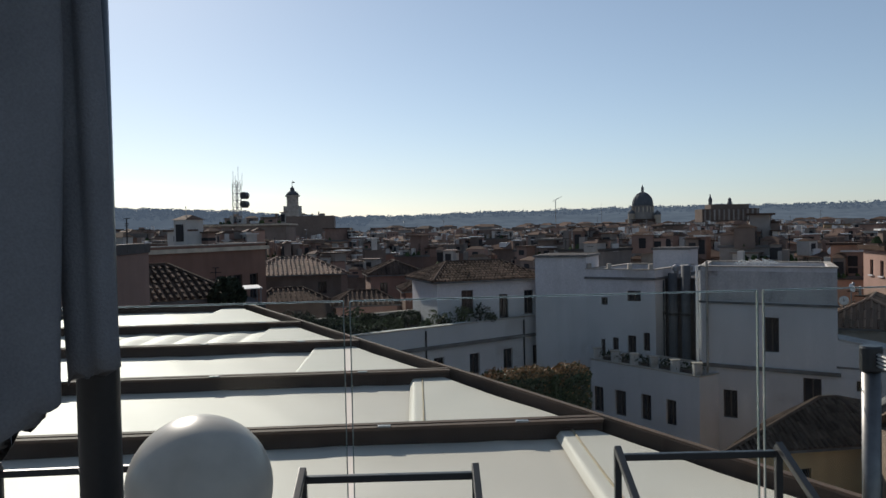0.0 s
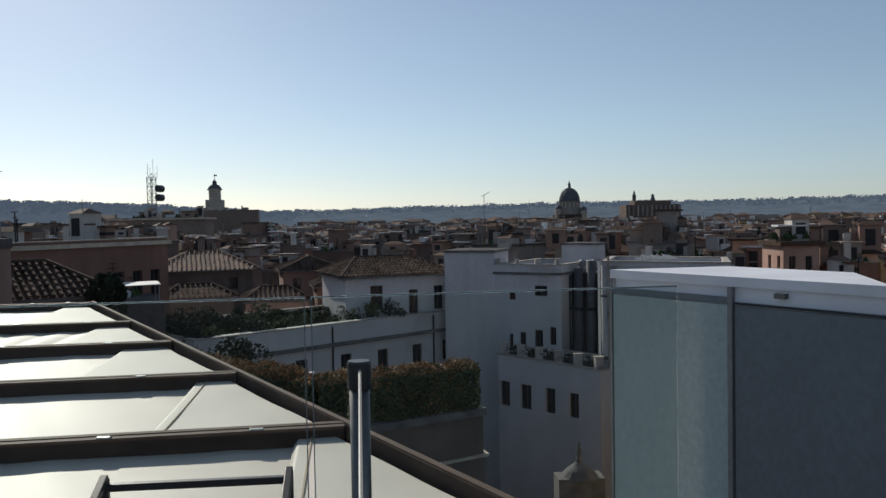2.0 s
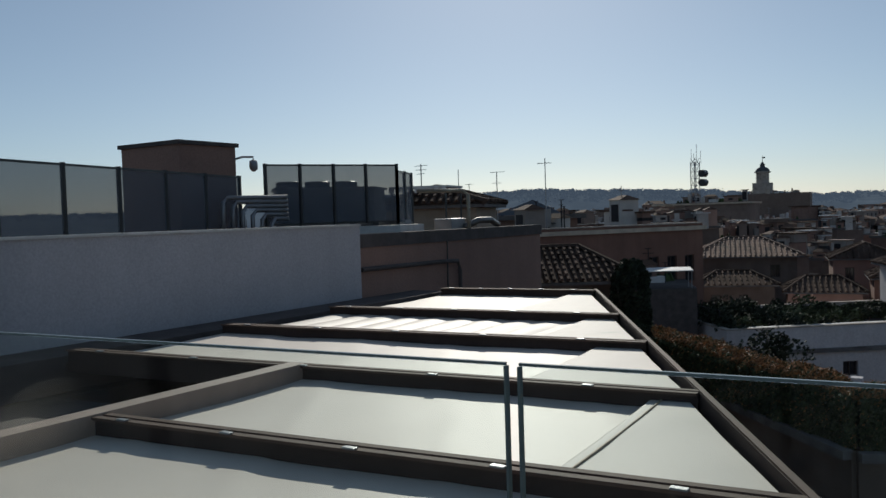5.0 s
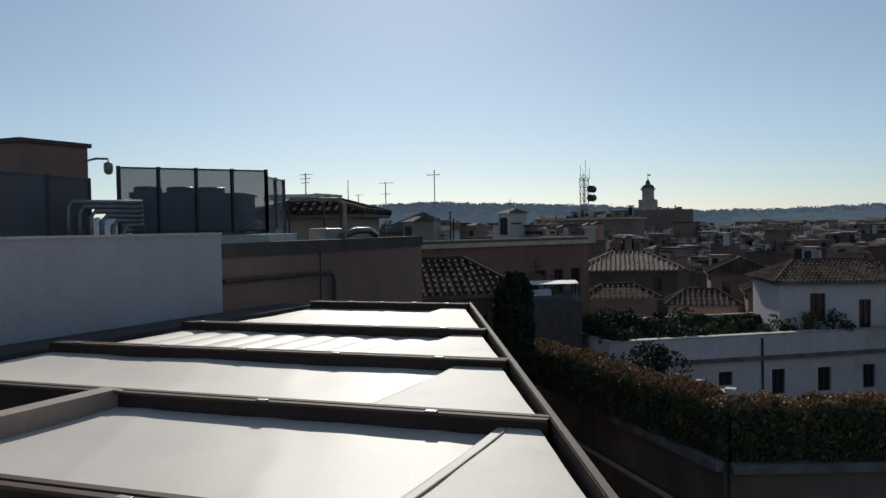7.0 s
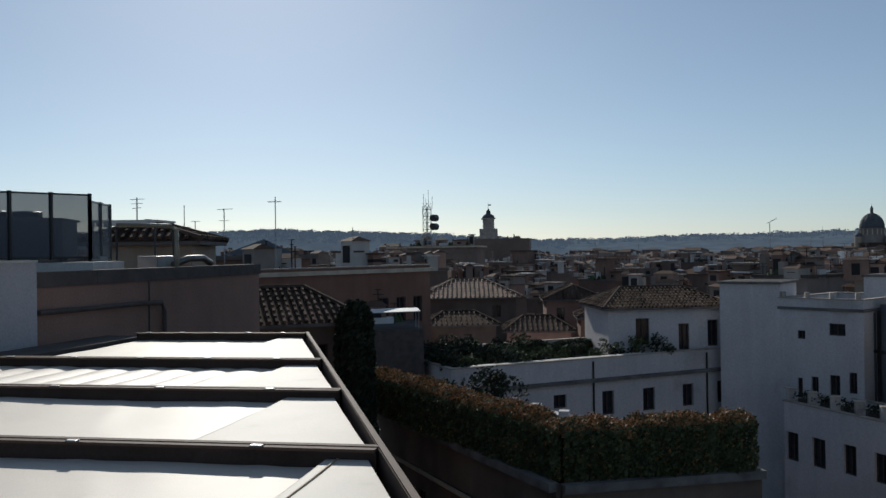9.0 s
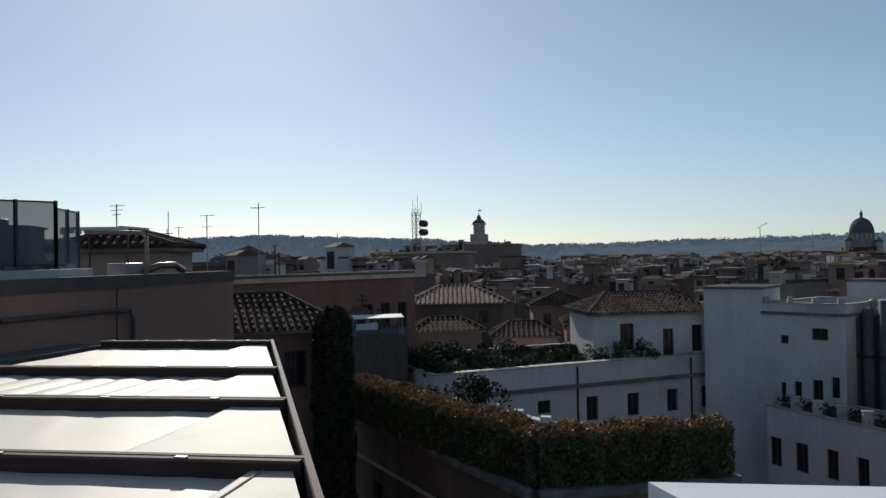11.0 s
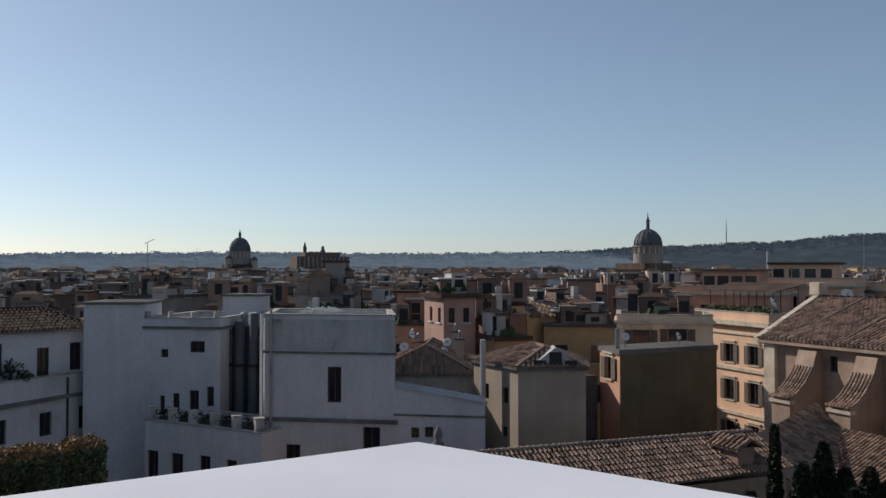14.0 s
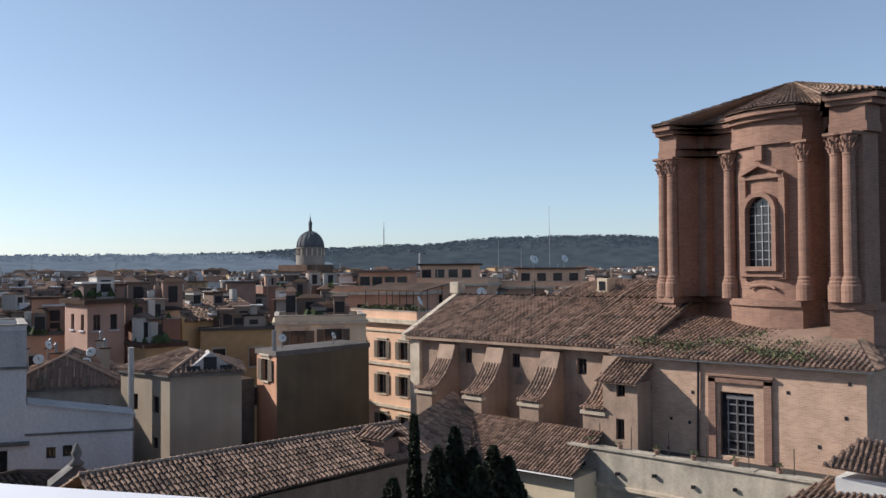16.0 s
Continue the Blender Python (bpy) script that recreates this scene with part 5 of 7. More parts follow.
for i in range(14):
    shrub(64.9 - 0.08 * i, 66.4 - 0.7 * i, -3.5, 1.2, 0.9, 160, 100 + i, "leaf", "terrace_shrub", "terrace shrub behind the palazzo parapet", True, "palazzo terrace shrubs")
tc = thing("terrace_canopy", "dark roof terrace canopy on thin posts", "canopy", (66, 62, -3.5))
for i in range(5):
    for dx_, zt_ in ((1.0, -0.7), (4.2, -0.1)):
        part("post", tube(B(), [(62.9 + dx_ + 0.24 * i, 57.3 + 2.2 * i, -3.6), (62.9 + dx_ + 0.24 * i, 57.3 + 2.2 * i, zt_)], 0.05, 6), "metal_dark", tc)
cm = B()
cv_ = [cm.verts.new((x_, y_, z_ + o_)) for o_ in (0, 0.1) for x_, y_, z_ in ((63.6, 56.9, -0.75), (64.7, 66.9, -0.75), (68.3, 66.5, -0.05), (67.3, 56.5, -0.05))]
for f in ((0, 1, 2, 3), (7, 6, 5, 4), (0, 4, 5, 1), (1, 5, 6, 2), (2, 6, 7, 3), (3, 7, 4, 0)):
    cm.faces.new([cv_[k] for k in f])
part("cover", cm, "tile_dark", tc)
ye_pts = [(41.2, 63.4), (49.7, 63.0), (49.9, 67.8), (41.4, 68.2)]
yh = building("yellow_house", "sunlit yellow house with sloping clay tile roof", ye_pts, ZB, -2.75, "ochre", {0: [(2.6, -4.6, 3.8, -3.4), (5.6, -4.6, 6.8, -3.4)], 3: [(1.7, -4.6, 2.3, -3.7)]}, "plain", category="house", roof="none")
tile_part("roof_slope", yh, ((41.2, 63.0, -2.75), (49.8, 62.6, -2.75), (49.9, 67.8, -1.2), (41.4, 68.2, -1.2)), "tile", pitch=0.4, course=0.6, r=0.14)
gm = B()
ga = [[gm.verts.new((x_ + o_, y_, z_)) for x_, y_, z_ in ((41.18, 63.1, -3.0), (41.18, 63.1, -2.4), (41.3, 65.6, -1.5), (41.3, 65.7, -0.6), (41.38, 68.2, -0.6), (41.38, 68.2, -3.0))] for o_ in (-0.2, 0.12)]
gm.faces.new(ga[0]), gm.faces.new(ga[1][::-1])
for k in range(6):
    gm.faces.new((ga[0][k], ga[0][(k + 1) % 6], ga[1][(k + 1) % 6], ga[1][k]))
part("side_gable", gm, "ochre", yh)
part("back_wall", prism(B(), [(41.4, 67.9), (49.9, 67.5), (49.9, 67.8), (41.4, 68.2)], -3.0, -1.1), "ochre", yh)


# mid-distance houses on the right
dk = [(21.9, 50.2), (27.2, 47.3), (30.8, 53.1), (25.3, 56.1)]
dh = building("dark_tiled_house", "low house with rough dark clay tile roof", dk, ZB, -4.95, "plaster_old", {0: [(1.0, -6.8, 1.5, -6.1), (4.9, -6.9, 5.4, -6.0)]}, "plain", category="house", roof="none")
hip_roof(dh, dk, -4.9, 1.6, 0.3, "tile", ridge=0.6, pitch=0.36, course=0.6)
for k, (cx_, cy_, h_) in enumerate(((23.6, 51.6, 1.5), (25.0, 50.6, 1.2), (27.8, 50.3, 1.3), (28.6, 52.4, 1.6), (26.2, 54.0, 1.2))):
    ck = thing("roof_chimney", "short rendered roof chimney with tile cap", "chimney", (cx_, cy_, -4.9), "roof chimneys")
    part("shaft", box(B(), (-0.25, -0.2, -4.9), (0.25, 0.2, -4.4 + h_), pose(cx_, cy_, 0, 0, 0, -30)), ("plaster_old", "orange", "beige")[k % 3], ck)
    part("cap", box(B(), (-0.33, -0.28, -4.4 + h_), (0.33, 0.28, -4.32 + h_), pose(cx_, cy_, 0, 0, 0, -30)), "tile_dark", ck)
    part("flue", lathe(B(), [(0.09, -4.32 + h_), (0.09, -3.9 + h_), (0.14, -3.88 + h_), (0.03, -3.76 + h_)], 8, (cx_, cy_, 0)), "metal_grey", ck)
pk = [(30.7, 58.4), (33.3, 58.2), (33.7, 62.4), (31.1, 62.6)]
building("pink_house", "narrow pink house with arched windows and roof terrace", pk, ZB, -0.5, "pink", {0: [(0.4, -2.6, 0.9, -1.5), (1.6, -2.6, 2.1, -1.5), (0.6, -5.4, 1.2, -4.0)], 3: [(1.2, -2.6, 1.8, -1.5), (3.0, -2.6, 3.6, -1.5)]}, "sill", category="house", over=0.35, roof_mat="tile_far")
building("small_ochre_house", "small ochre house below the pink one", [(32.9, 54.6), (35.6, 54.3), (36.0, 57.2), (33.3, 57.6)], ZB, -3.5, "city_e", {0: [(0.6, -5.4, 1.1, -4.4), (1.7, -5.4, 2.2, -4.4)]}, "plain", category="house", over=0.25, roof_mat="tile_far")
building("long_rose_house", "long rose-coloured house with plain shaded front", [(35.2, 60.4), (38.9, 60.0), (39.4, 65.4), (35.7, 65.9)], ZB, -2.4, "red_wall", {0: [(1.0, -4.6, 1.7, -3.4)]}, "plain", category="house", parapet=0.2)
building("rust_house", "rust-red rooftop house with ochre gable wall", [(71, 91.8), (79.2, 87.8), (82.8, 95.4), (74.4, 99.6)], ZB, -1.0, "red_wall", {0: [(1.5, -4.0, 2.7, -2.3), (4.6, -4.0, 5.8, -2.3)]}, "plain", category="house", parapet=0.3)
building("terrace_house", "flat house with planted terrace and awnings", [(83, 85.6), (92, 79.3), (97, 85.6), (88, 92)], ZB, -2.3, "ochre", {0: [(1.4, -5.4, 2.8, -3.4), (5.8, -5.4, 7.2, -3.4)]}, "plain", category="house", parapet=0.6)
for k, (cx, cy, ww, zt, mt) in enumerate(((83, 71.5, 13, 1.2, "salmon"), (97, 65, 15, 0.6, "salmon"), (72, 72, 12, 0.4, "orange"), (108, 52, 16, -0.6, "cream"))):
    pts = [(cx - ww * 0.25, cy + ww * 0.3), (cx + ww * 0.2, cy - ww * 0.45), (cx + ww * 0.8, cy - ww * 0.15), (cx + ww * 0.35, cy + ww * 0.6)]
    b_ = building("salmon_terrace_palazzo", "broad salmon palazzo with arched roof loggia", pts, ZB, zt - 1.6, mt, {0: [(0.8 + 1.9 * i, zt - 4.6, 1.8 + 1.9 * i, zt - 3.0) for i in range(5)]}, "plain", parapet=0.7, cornice=[(zt - 1.9, 0.3, 0.4)], group="terrace palazzi")
    q = grow(pts, -2.2)
    part("loggia", prism(B(), q, zt - 1.6, zt + 0.7), mt, b_)
    part("loggia_roof", prism(B(), grow(q, 0.35), zt + 0.7, zt + 0.95), "tile_far", b_)
    for i in range(4):
        f = (i + 0.5) / 4
        u = Vector(q[0]).lerp(Vector(q[1]), f)
        nn = Vector((Vector(q[1]) - Vector(q[0])).normalized())
        part("loggia_opening", box(B(), (-0.6, -0.04, zt - 1.3), (0.6, 0.02, zt + 0.2), Matrix(((nn.x, -nn.y, 0, u.x), (nn.y, nn.x, 0, u.y), (0, 0, 1, 0), (0, 0, 0, 1)))), "win_dark", b_)
# roofs just below the terrace
nr = [(11.8, 33.9), (18.4, 35.0), (21.8, 39.7), (15.2, 38.6)]
nb = building("low_tiled_house", "low ochre house with clay hip roof below the terrace", nr, ZB, -7.95, "ochre", {0: [(0.5, -10.2, 1.2, -8.8), (2.6, -10.2, 3.3, -8.8)], 3: [(2.0, -10.0, 2.7, -8.8)]}, "plain", category="house", roof="none")
hip_roof(nb, nr, -7.9, 1.5, 0.35, "tile_dark", ridge=0.12)
og = thing("bell_gable", "small stone bell gable with a carved finial", "gable", (10.8, 38.5, ZB))
part("pier", box(B(), (9.7, 37.9, ZB), (11.9, 39.1, -10.6)), "stucco_dark", og)
part("cap", lathe(B(), [(0.9, -4.85), (0.6, -4.5), (0.3, -4.3), (0.17, -4.15)], 16, (10.8, 38.5, -5.8)), "stucco_dark", og)
part("finial", lathe(B(), [(0.17, -4.15), (0.09, -4.0), (0.13, -3.85), (0.12, -3.6), (0.06, -3.45), (0.08, -3.35), (0.02, -3.15)], 12, (10.8, 38.5, -5.8)), "stucco_dark", og, smooth=True)


# ---- church: nave with scroll buttresses ----
NX = 43.2
nave = thing("church_nave", "old plastered church nave with long clay tile roof", "church", (50, 32, ZB))
nv_pts = [(NX, 39.0), (NX, 13.0), (56.9, 13.0), (56.9, 42.0)]
facade(nave, nv_pts, 0, ZB, -2.85, [(3.95, -4.3, 4.5, -3.4), (7.5, -4.33, 8.1, -3.5), (12.0, -4.4, 12.6, -3.5)], "church_render")
for i in (1, 2, 3):
    facade(nave, nv_pts, i, ZB, -2.85, [], "church_render")
tile_part("roof_slope", nave, ((NX - 0.5, 39.7, -2.8), (NX - 0.5, 23.0, -2.8), (50.1, 23.0, -0.45), (50.1, 41.2, -0.45)), "tile", "long slope of old clay tiles", pitch=0.28, course=0.42, r=0.086)
tile_part("roof_slope", nave, ((57.5, 23, -2.8), (57.5, 41.4, -2.8), (50.1, 41.4, -0.45), (50.1, 23.0, -0.45)), "tile", pitch=0.5, course=1.0, r=0.18)
for i in range(5):
    y = 37.6 - i * 3.3
    part("roof_rib", tube(B(), [(NX - 0.4, y, -2.68), (50.0, y + 0.2, -0.3)], 0.045, 6), "church_render", nave)
part("eave", prism(B(), [(NX - 0.52, 39.7), (NX - 0.55, 23.4), (NX, 23.4), (NX, 39.7)], -3.0, -2.84), "church_render", nave)
gb = B()
vs = [[gb.verts.new((x, y + (min(x, 50.1) - 42.7) * 0.205, z)) for x, z in ((NX - 0.5, -3.1), (57.5, -3.1), (57.5, -2.7), (50.1, -0.2), (NX - 0.5, -2.7))] for y in (39.6, 40.0)]
gb.faces.new(vs[0]), gb.faces.new(vs[1][::-1])
for k in range(5):
    gb.faces.new((vs[0][k], vs[0][(k + 1) % 5], vs[1][(k + 1) % 5], vs[1][k]))
part("gable", gb, "travertine", nave)
part("corner_pier", box(B(), (NX - 0.3, 38.6, ZB), (NX + 0.3, 39.4, -3.06)), "travertine", nave)
part("finial", box(B(), (49.7, 40.9, -0.3), (50.5, 41.7, 0.55), bevel=0.08), "travertine", nave)
part("snow_bar", tube(B(), [(NX - 0.45, 24, -2.62), (NX - 0.45, 39.5, -2.62)], 0.02, 5), "metal_dark", nave)


tile_part("transept_slope", nave, ((51.0, 38.6, -1.6), (51.0, 23.0, -1.6), (58.5, 23.0, 0.62), (58.5, 34.2, 0.62)), "tile", "higher clay tile slope behind the ridge", pitch=0.3, course=0.5, r=0.09, seed=21)
part("transept_wall", prism(B(), [(51.5, 38.0), (51.5, 23.2), (58.4, 23.2), (58.4, 34.0)], ZB, -1.75), "church_render", nave)
for i in range(5):
    y = 35.8 - i * 2.6
    part("roof_rib", tube(B(), [(51.1, y, -1.42), (58.4, y - 0.6, 0.74)], 0.05, 6), "church_render", nave)
td = part("roof_dormer", box(B(), (55.4, 31.9, -0.35), (56.6, 32.7, 0.75)), "cream", nave, "small cream roof dormer")
part("opening", box(B(), (55.36, 32.05, -0.1), (55.41, 32.55, 0.55)), "win_dark", td)


def buttress(y, w):
    """A scroll buttress: a concave tiled top from wall to pier, rendered sides."""
    b = thing("scroll_buttress", "curved rendered church buttress capped with clay tiles", "buttress", (40.6, y, ZB), "nave buttresses")
    x0, x1, zt, zl = 40.6, NX, -3.2, -5.68
    prof = []
    for i in range(11):
        f = i / 10
        prof.append((x0 + 1.85 * f, zl + (-4.1 - zl) * (0.35 * f + 0.65 * f ** 2.2)))
    prof += [(x0 + 2.2, zt), (x1, zt)]
    bm = B()
    A = [bm.verts.new((x, y - w / 2, z)) for x, z in prof] + [bm.verts.new((x1, y - w / 2, ZB)), bm.verts.new((x0, y - w / 2, ZB))]
    C = [bm.verts.new((x, y + w / 2, z)) for x, z in prof] + [bm.verts.new((x1, y + w / 2, ZB)), bm.verts.new((x0, y + w / 2, ZB))]
    bm.faces.new(A), bm.faces.new(C[::-1])
    n = len(A)
    for i in range(n):
        bm.faces.new((A[i], A[(i + 1) % n], C[(i + 1) % n], C[i]))
    part("pier", bm, "church_render", b)
    V, F = [], []
    rows = int((w + 0.2) / 0.2)
    for k in range(rows):
        yy = y - w / 2 - 0.1 + (k + 0.5) * (w + 0.2) / rows
        for i in range(10):
            (xa, za), (xb, zb) = prof[i], prof[i + 1]
            if i == 0:
                xa -= 0.25
            q = len(V)
            for x, z, l, r in ((xa, za, 0.07, 0.085), (xb, zb, 0.03, 0.07)):
                V += [(x, yy - r, z + l - 0.04), (x, yy - r * 0.5, z + l + 0.05), (x, yy + r * 0.5, z + l + 0.05), (x, yy + r, z + l - 0.04)]
            F += [(q + t, q + t + 1, q + t + 5, q + t + 4) for t in range(3)] + [(q, q + 1, q + 2, q + 3)]
    me = bpy.data.meshes.new("buttress_tiles")
    me.from_pydata(V, [], F)
    me.materials.append(M["tile"])
    part("tile_cap", me, "tile", b, "red-brown clay tile cap")
    part("ledge", box(B(), (x0 - 0.12, y - w / 2 - 0.1, zl - 0.32), (x0 + 0.3, y + w / 2 + 0.1, zl - 0.14)), "travertine", b)


for y in (36.15, 32.4, 28.5, 24.5):
    buttress(y, 1.25)
building("church_annex", "small rendered annex with tiled lean-to by the nave", [(40.58, 23.93), (40.58, 22.0), (43.1, 22.0), (43.1, 23.93)], ZB, -4.2, "church_render", {0: [(0.78, -4.95, 1.25, -4.35), (0.74, -7.1, 1.2, -6.05)]}, "plain", category="annex", roof="none")
an = thing("annex_roof", "clay tile lean-to roof of the church annex", "roof", (41, 23, -4.2))
tile_part("roof_slope", an, ((40.2, 24.2, -4.25), (40.2, 21.85, -4.25), (43.15, 21.85, -3.0), (43.15, 24.2, -3.0)), "tile", pitch=0.2, course=0.36, r=0.06)

# lower aisle and convent roofs
ais = thing("aisle_roof", "low clay tile roof against the church buttresses", "roof", (35, 25, -8))
tile_part("roof_slope", ais, ((36.2, 29.2, -8.3), (36.5, 23.3, -8.25), (40.6, 23.9, -6.8), (40.6, 32.45, -6.8)), "tile", seed=7, pitch=0.2, course=0.38, r=0.06)
tile_part("roof_slope", ais, ((33.0, 26.9, -8.6), (40.55, 32.4, -6.8), (41.0, 34.5, -6.15), (30.6, 29.6, -6.0)), "tile", seed=8, pitch=0.2, course=0.38, r=0.06)
part("wall", prism(B(), [(36.6, 29.0), (36.9, 23.4), (40.5, 23.4), (40.5, 32), (39, 31)], ZB, -8.4), "cream", ais, "cream wall under the aisle eaves")
part("gutter", tube(B(), [(36.15, 29.2, -8.3), (36.45, 23.2, -8.28)], 0.06, 6), "metal_grey", ais)
cv = thing("convent_roof", "long low clay tile roof with pale ridge tiles", "roof", (25, 28, -8))
A, Bq = Vector((17.0, 31.3, -5.6)), Vector((31.3, 29.5, -5.6))
dn = Vector((-0.125, -0.99, 0))
tile_part("roof_slope", cv, (A + dn * 2.9 - Vector((0, 0, 1.25)), Bq + dn * 2.4 - Vector((0, 0, 1.05)), Bq, A), "tile", seed=9, pitch=0.2, course=0.36, r=0.06)
tile_part("roof_slope", cv, (Bq - dn * 3.4 - Vector((0, 0, 1.45)), A - dn * 3.4 - Vector((0, 0, 1.45)), A, Bq), "tile", seed=10)
bm = B()
for i in range(52):
    p, q = A.lerp(Bq, i / 52), A.lerp(Bq, (i + 0.93) / 52)
    tube(bm, [p + Vector((0, 0, 0.07)), q + Vector((0, 0, 0.04))], 0.08, 6)
part("ridge_tiles", bm, "church_render", cv)
wl = [A + dn * 2.5, Bq + dn * 2.0, Bq - dn * 3.1, A - dn * 3.1]
part("wall", prism(B(), [w[:2] for w in wl], ZB, -7.0), "church_render", cv)
dr = thing("roof_dormer", "small tiled roof dormer vent", "dormer", (29.0, 28.3, -6))
part("body", box(B(), (28.55, 27.7, -6.7), (29.45, 28.9, -5.75)), "brown_wall", dr)
tile_part("roof_slope", dr, ((28.3, 27.4, -5.8), (28.3, 29.2, -5.8), (29.0, 29.2, -5.4), (29.0, 27.4, -5.4)), "tile", seed=2)
tile_part("roof_slope", dr, ((29.7, 27.4, -5.8), (29.7, 29.2, -5.8), (29.0, 29.2, -5.4), (29.0, 27.4, -5.4)), "tile", seed=3)
# small pediment with stone ornament
pd = thing("stone_pediment", "small weathered gable with a stone ornament on top", "gable", (18.5, 33, -8))
bm = B()
pc = [(17.5, 34.6, -7.6), (19.3, 34.0, -7.6), (19.3, 34.0, -6.6), (18.4, 34.3, -5.9), (17.5, 34.6, -6.6)]
va = [bm.verts.new(p) for p in pc]
vb = [bm.verts.new((p[0] + 0.3, p[1] + 0.9, p[2])) for p in pc]
bm.faces.new(va), bm.faces.new(vb[::-1])
for k in range(5):
    bm.faces.new((va[k], va[(k + 1) % 5], vb[(k + 1) % 5], vb[k]))
part("gable", bm, "stucco_dark", pd)
part("ornament", lathe(B(), [(0.25, 0), (0.28, 0.1), (0.12, 0.25), (0.2, 0.45), (0.16, 0.6), (0.1, 0.72), (0.03, 0.85)], 12, (18.4, 34.35, -5.95)), "stucco_dark", pd, smooth=True)

# brick choir block with tall window and terrace wall
bk_pts = [(42.2, 23.7), (42.2, 12.0), (52, 12.0), (52, 23.7)]
bk = thing("brick_choir", "tall bare brick choir block of the church", "church", (47, 18, ZB))
p, e, n = facade(bk, bk_pts, 0, ZB, -3.0, [(5.2, -7.5, 6.85, -4.45)], "brick", style="none")
for i in (1, 2, 3):
    facade(bk, bk_pts, i, ZB, -3.0, [], "brick")
bm = B()
for i in range(4):
    box(bm, (42.36, 18.14 - 0.42 * i - 0.03, -7.5), (42.4, 18.14 - 0.42 * i + 0.03, -4.7))
for i in range(7):
    box(bm, (42.35, 16.85, -7.2 + 0.43 * i - 0.03), (42.39, 18.2, -7.2 + 0.43 * i + 0.03))
box(bm, (42.3, 16.85, -4.78), (42.42, 18.2, -4.66))
part("window_grille", bm, "metal_grey", bk, "pale iron window grid")
bm = B()
for lo, hi in (((42.05, 18.65, -7.6), (42.26, 19.0, -3.8)), ((42.05, 16.0, -7.6), (42.26, 16.35, -3.8)), ((42.05, 16.0, -3.99), (42.27, 19.0, -3.75)), ((41.98, 15.9, -3.7), (42.27, 19.1, -3.6))):
    box(bm, lo, hi)
part("window_surround", bm, "brick_red", bk)
for i in range(16):
    yy, zz = 12.6 + (i * 4.73) % 10.6, -3.7 - (i * 1.9) % 5.2
    if not (15.8 < yy < 19.2 and zz < -3.5):
        part("putlog_hole", box(B(), (42.17, yy, zz), (42.21, yy + 0.13, zz + 0.16)), "win_dark", bk)
DX = 47.6
sk = [(41.7, 24.2, -2.95), (41.7, 11.5, -2.95), (DX, 14.0, -1.5), (DX + 2.2, 24.2, -1.5)]
tile_part("skirt_roof", bk, sk, "tile", "mossy clay tile skirt roof", seed=12)
tile_part("skirt_roof", bk, ((41.7, 11.5, -2.95), (52, 11.3, -2.95), (52, 13.5, -1.5), (DX, 14.0, -1.5)), "tile", seed=13)
part("eave", prism(B(), [(41.75, 24.1), (41.75, 11.6), (42.25, 11.6), (42.25, 24.1)], -3.06, -2.97), "metal_grey", bk)
part("downpipe", tube(B(), [(42.1, 19.5, -3.1), (42.1, 19.6, -9)], 0.06, 6), "metal_dark", bk)
rr = random.Random(31)
moss = [(42.3 + rr.random() * 3.2, 14.5 + rr.random() * 8.5) for _ in range(14)]
wd = thing("roof_weeds", "green weeds growing on the church roof tiles", "plant", (44, 20, -2.8), kind="stuff")
pts = []
for mx, my in moss:
    for _ in range(90):
        x, y = mx + rr.gauss(0, 0.35), my + rr.gauss(0, 0.5)
        if x > 41.8:
            pts.append((x, y, -2.95 + (x - 41.7) * 0.235 + 0.12 + abs(rr.gauss(0, 0.1))))
part("foliage", leaves(B(), pts, 0.07, rr), "leaf", wd)
tw = thing("terrace_wall", "stained pale terrace wall below the brick choir", "wall", (39, 17, ZB))
part("wall", prism(B(), [(38.96, 24.9), (38.74, 11.0), (39.15, 11.0), (39.37, 24.9)], ZB, -7.31), "terrace_stone", tw)
for i in range(9):
    f0, f1 = i / 9, (i + 0.985) / 9
    part("coping_stone", prism(B(), [(38.86 - 0.23 * f0, 25.0 - 14.1 * f0), (38.86 - 0.23 * f1, 25.0 - 14.1 * f1), (39.47 - 0.23 * f1, 25.0 - 14.1 * f1), (39.47 - 0.23 * f0, 25.0 - 14.1 * f0)], -7.31, -7.22 + 0.015 * (i % 3)), "terrace_stone", tw)
part("string_course", prism(B(), [(38.8, 24.9), (38.58, 11.0), (38.8, 11.0), (39.02, 24.9)], -9.08, -8.9), "travertine", tw)
part("floor", prism(B(), [(39.37, 23.4), (39.15, 11.0), (42.2, 11.0), (42.2, 23.4)], -8.3, -7.7), "roof_flat", tw)
for i in range(7):
    y_ = 24.0 - 1.9 * i
    part("drain_hole", box(B(), (38.7, y_, -8.2 - 0.2 * (i % 2)), (38.95, y_ + 0.16, -8.05 - 0.2 * (i % 2))), "win_dark", tw)
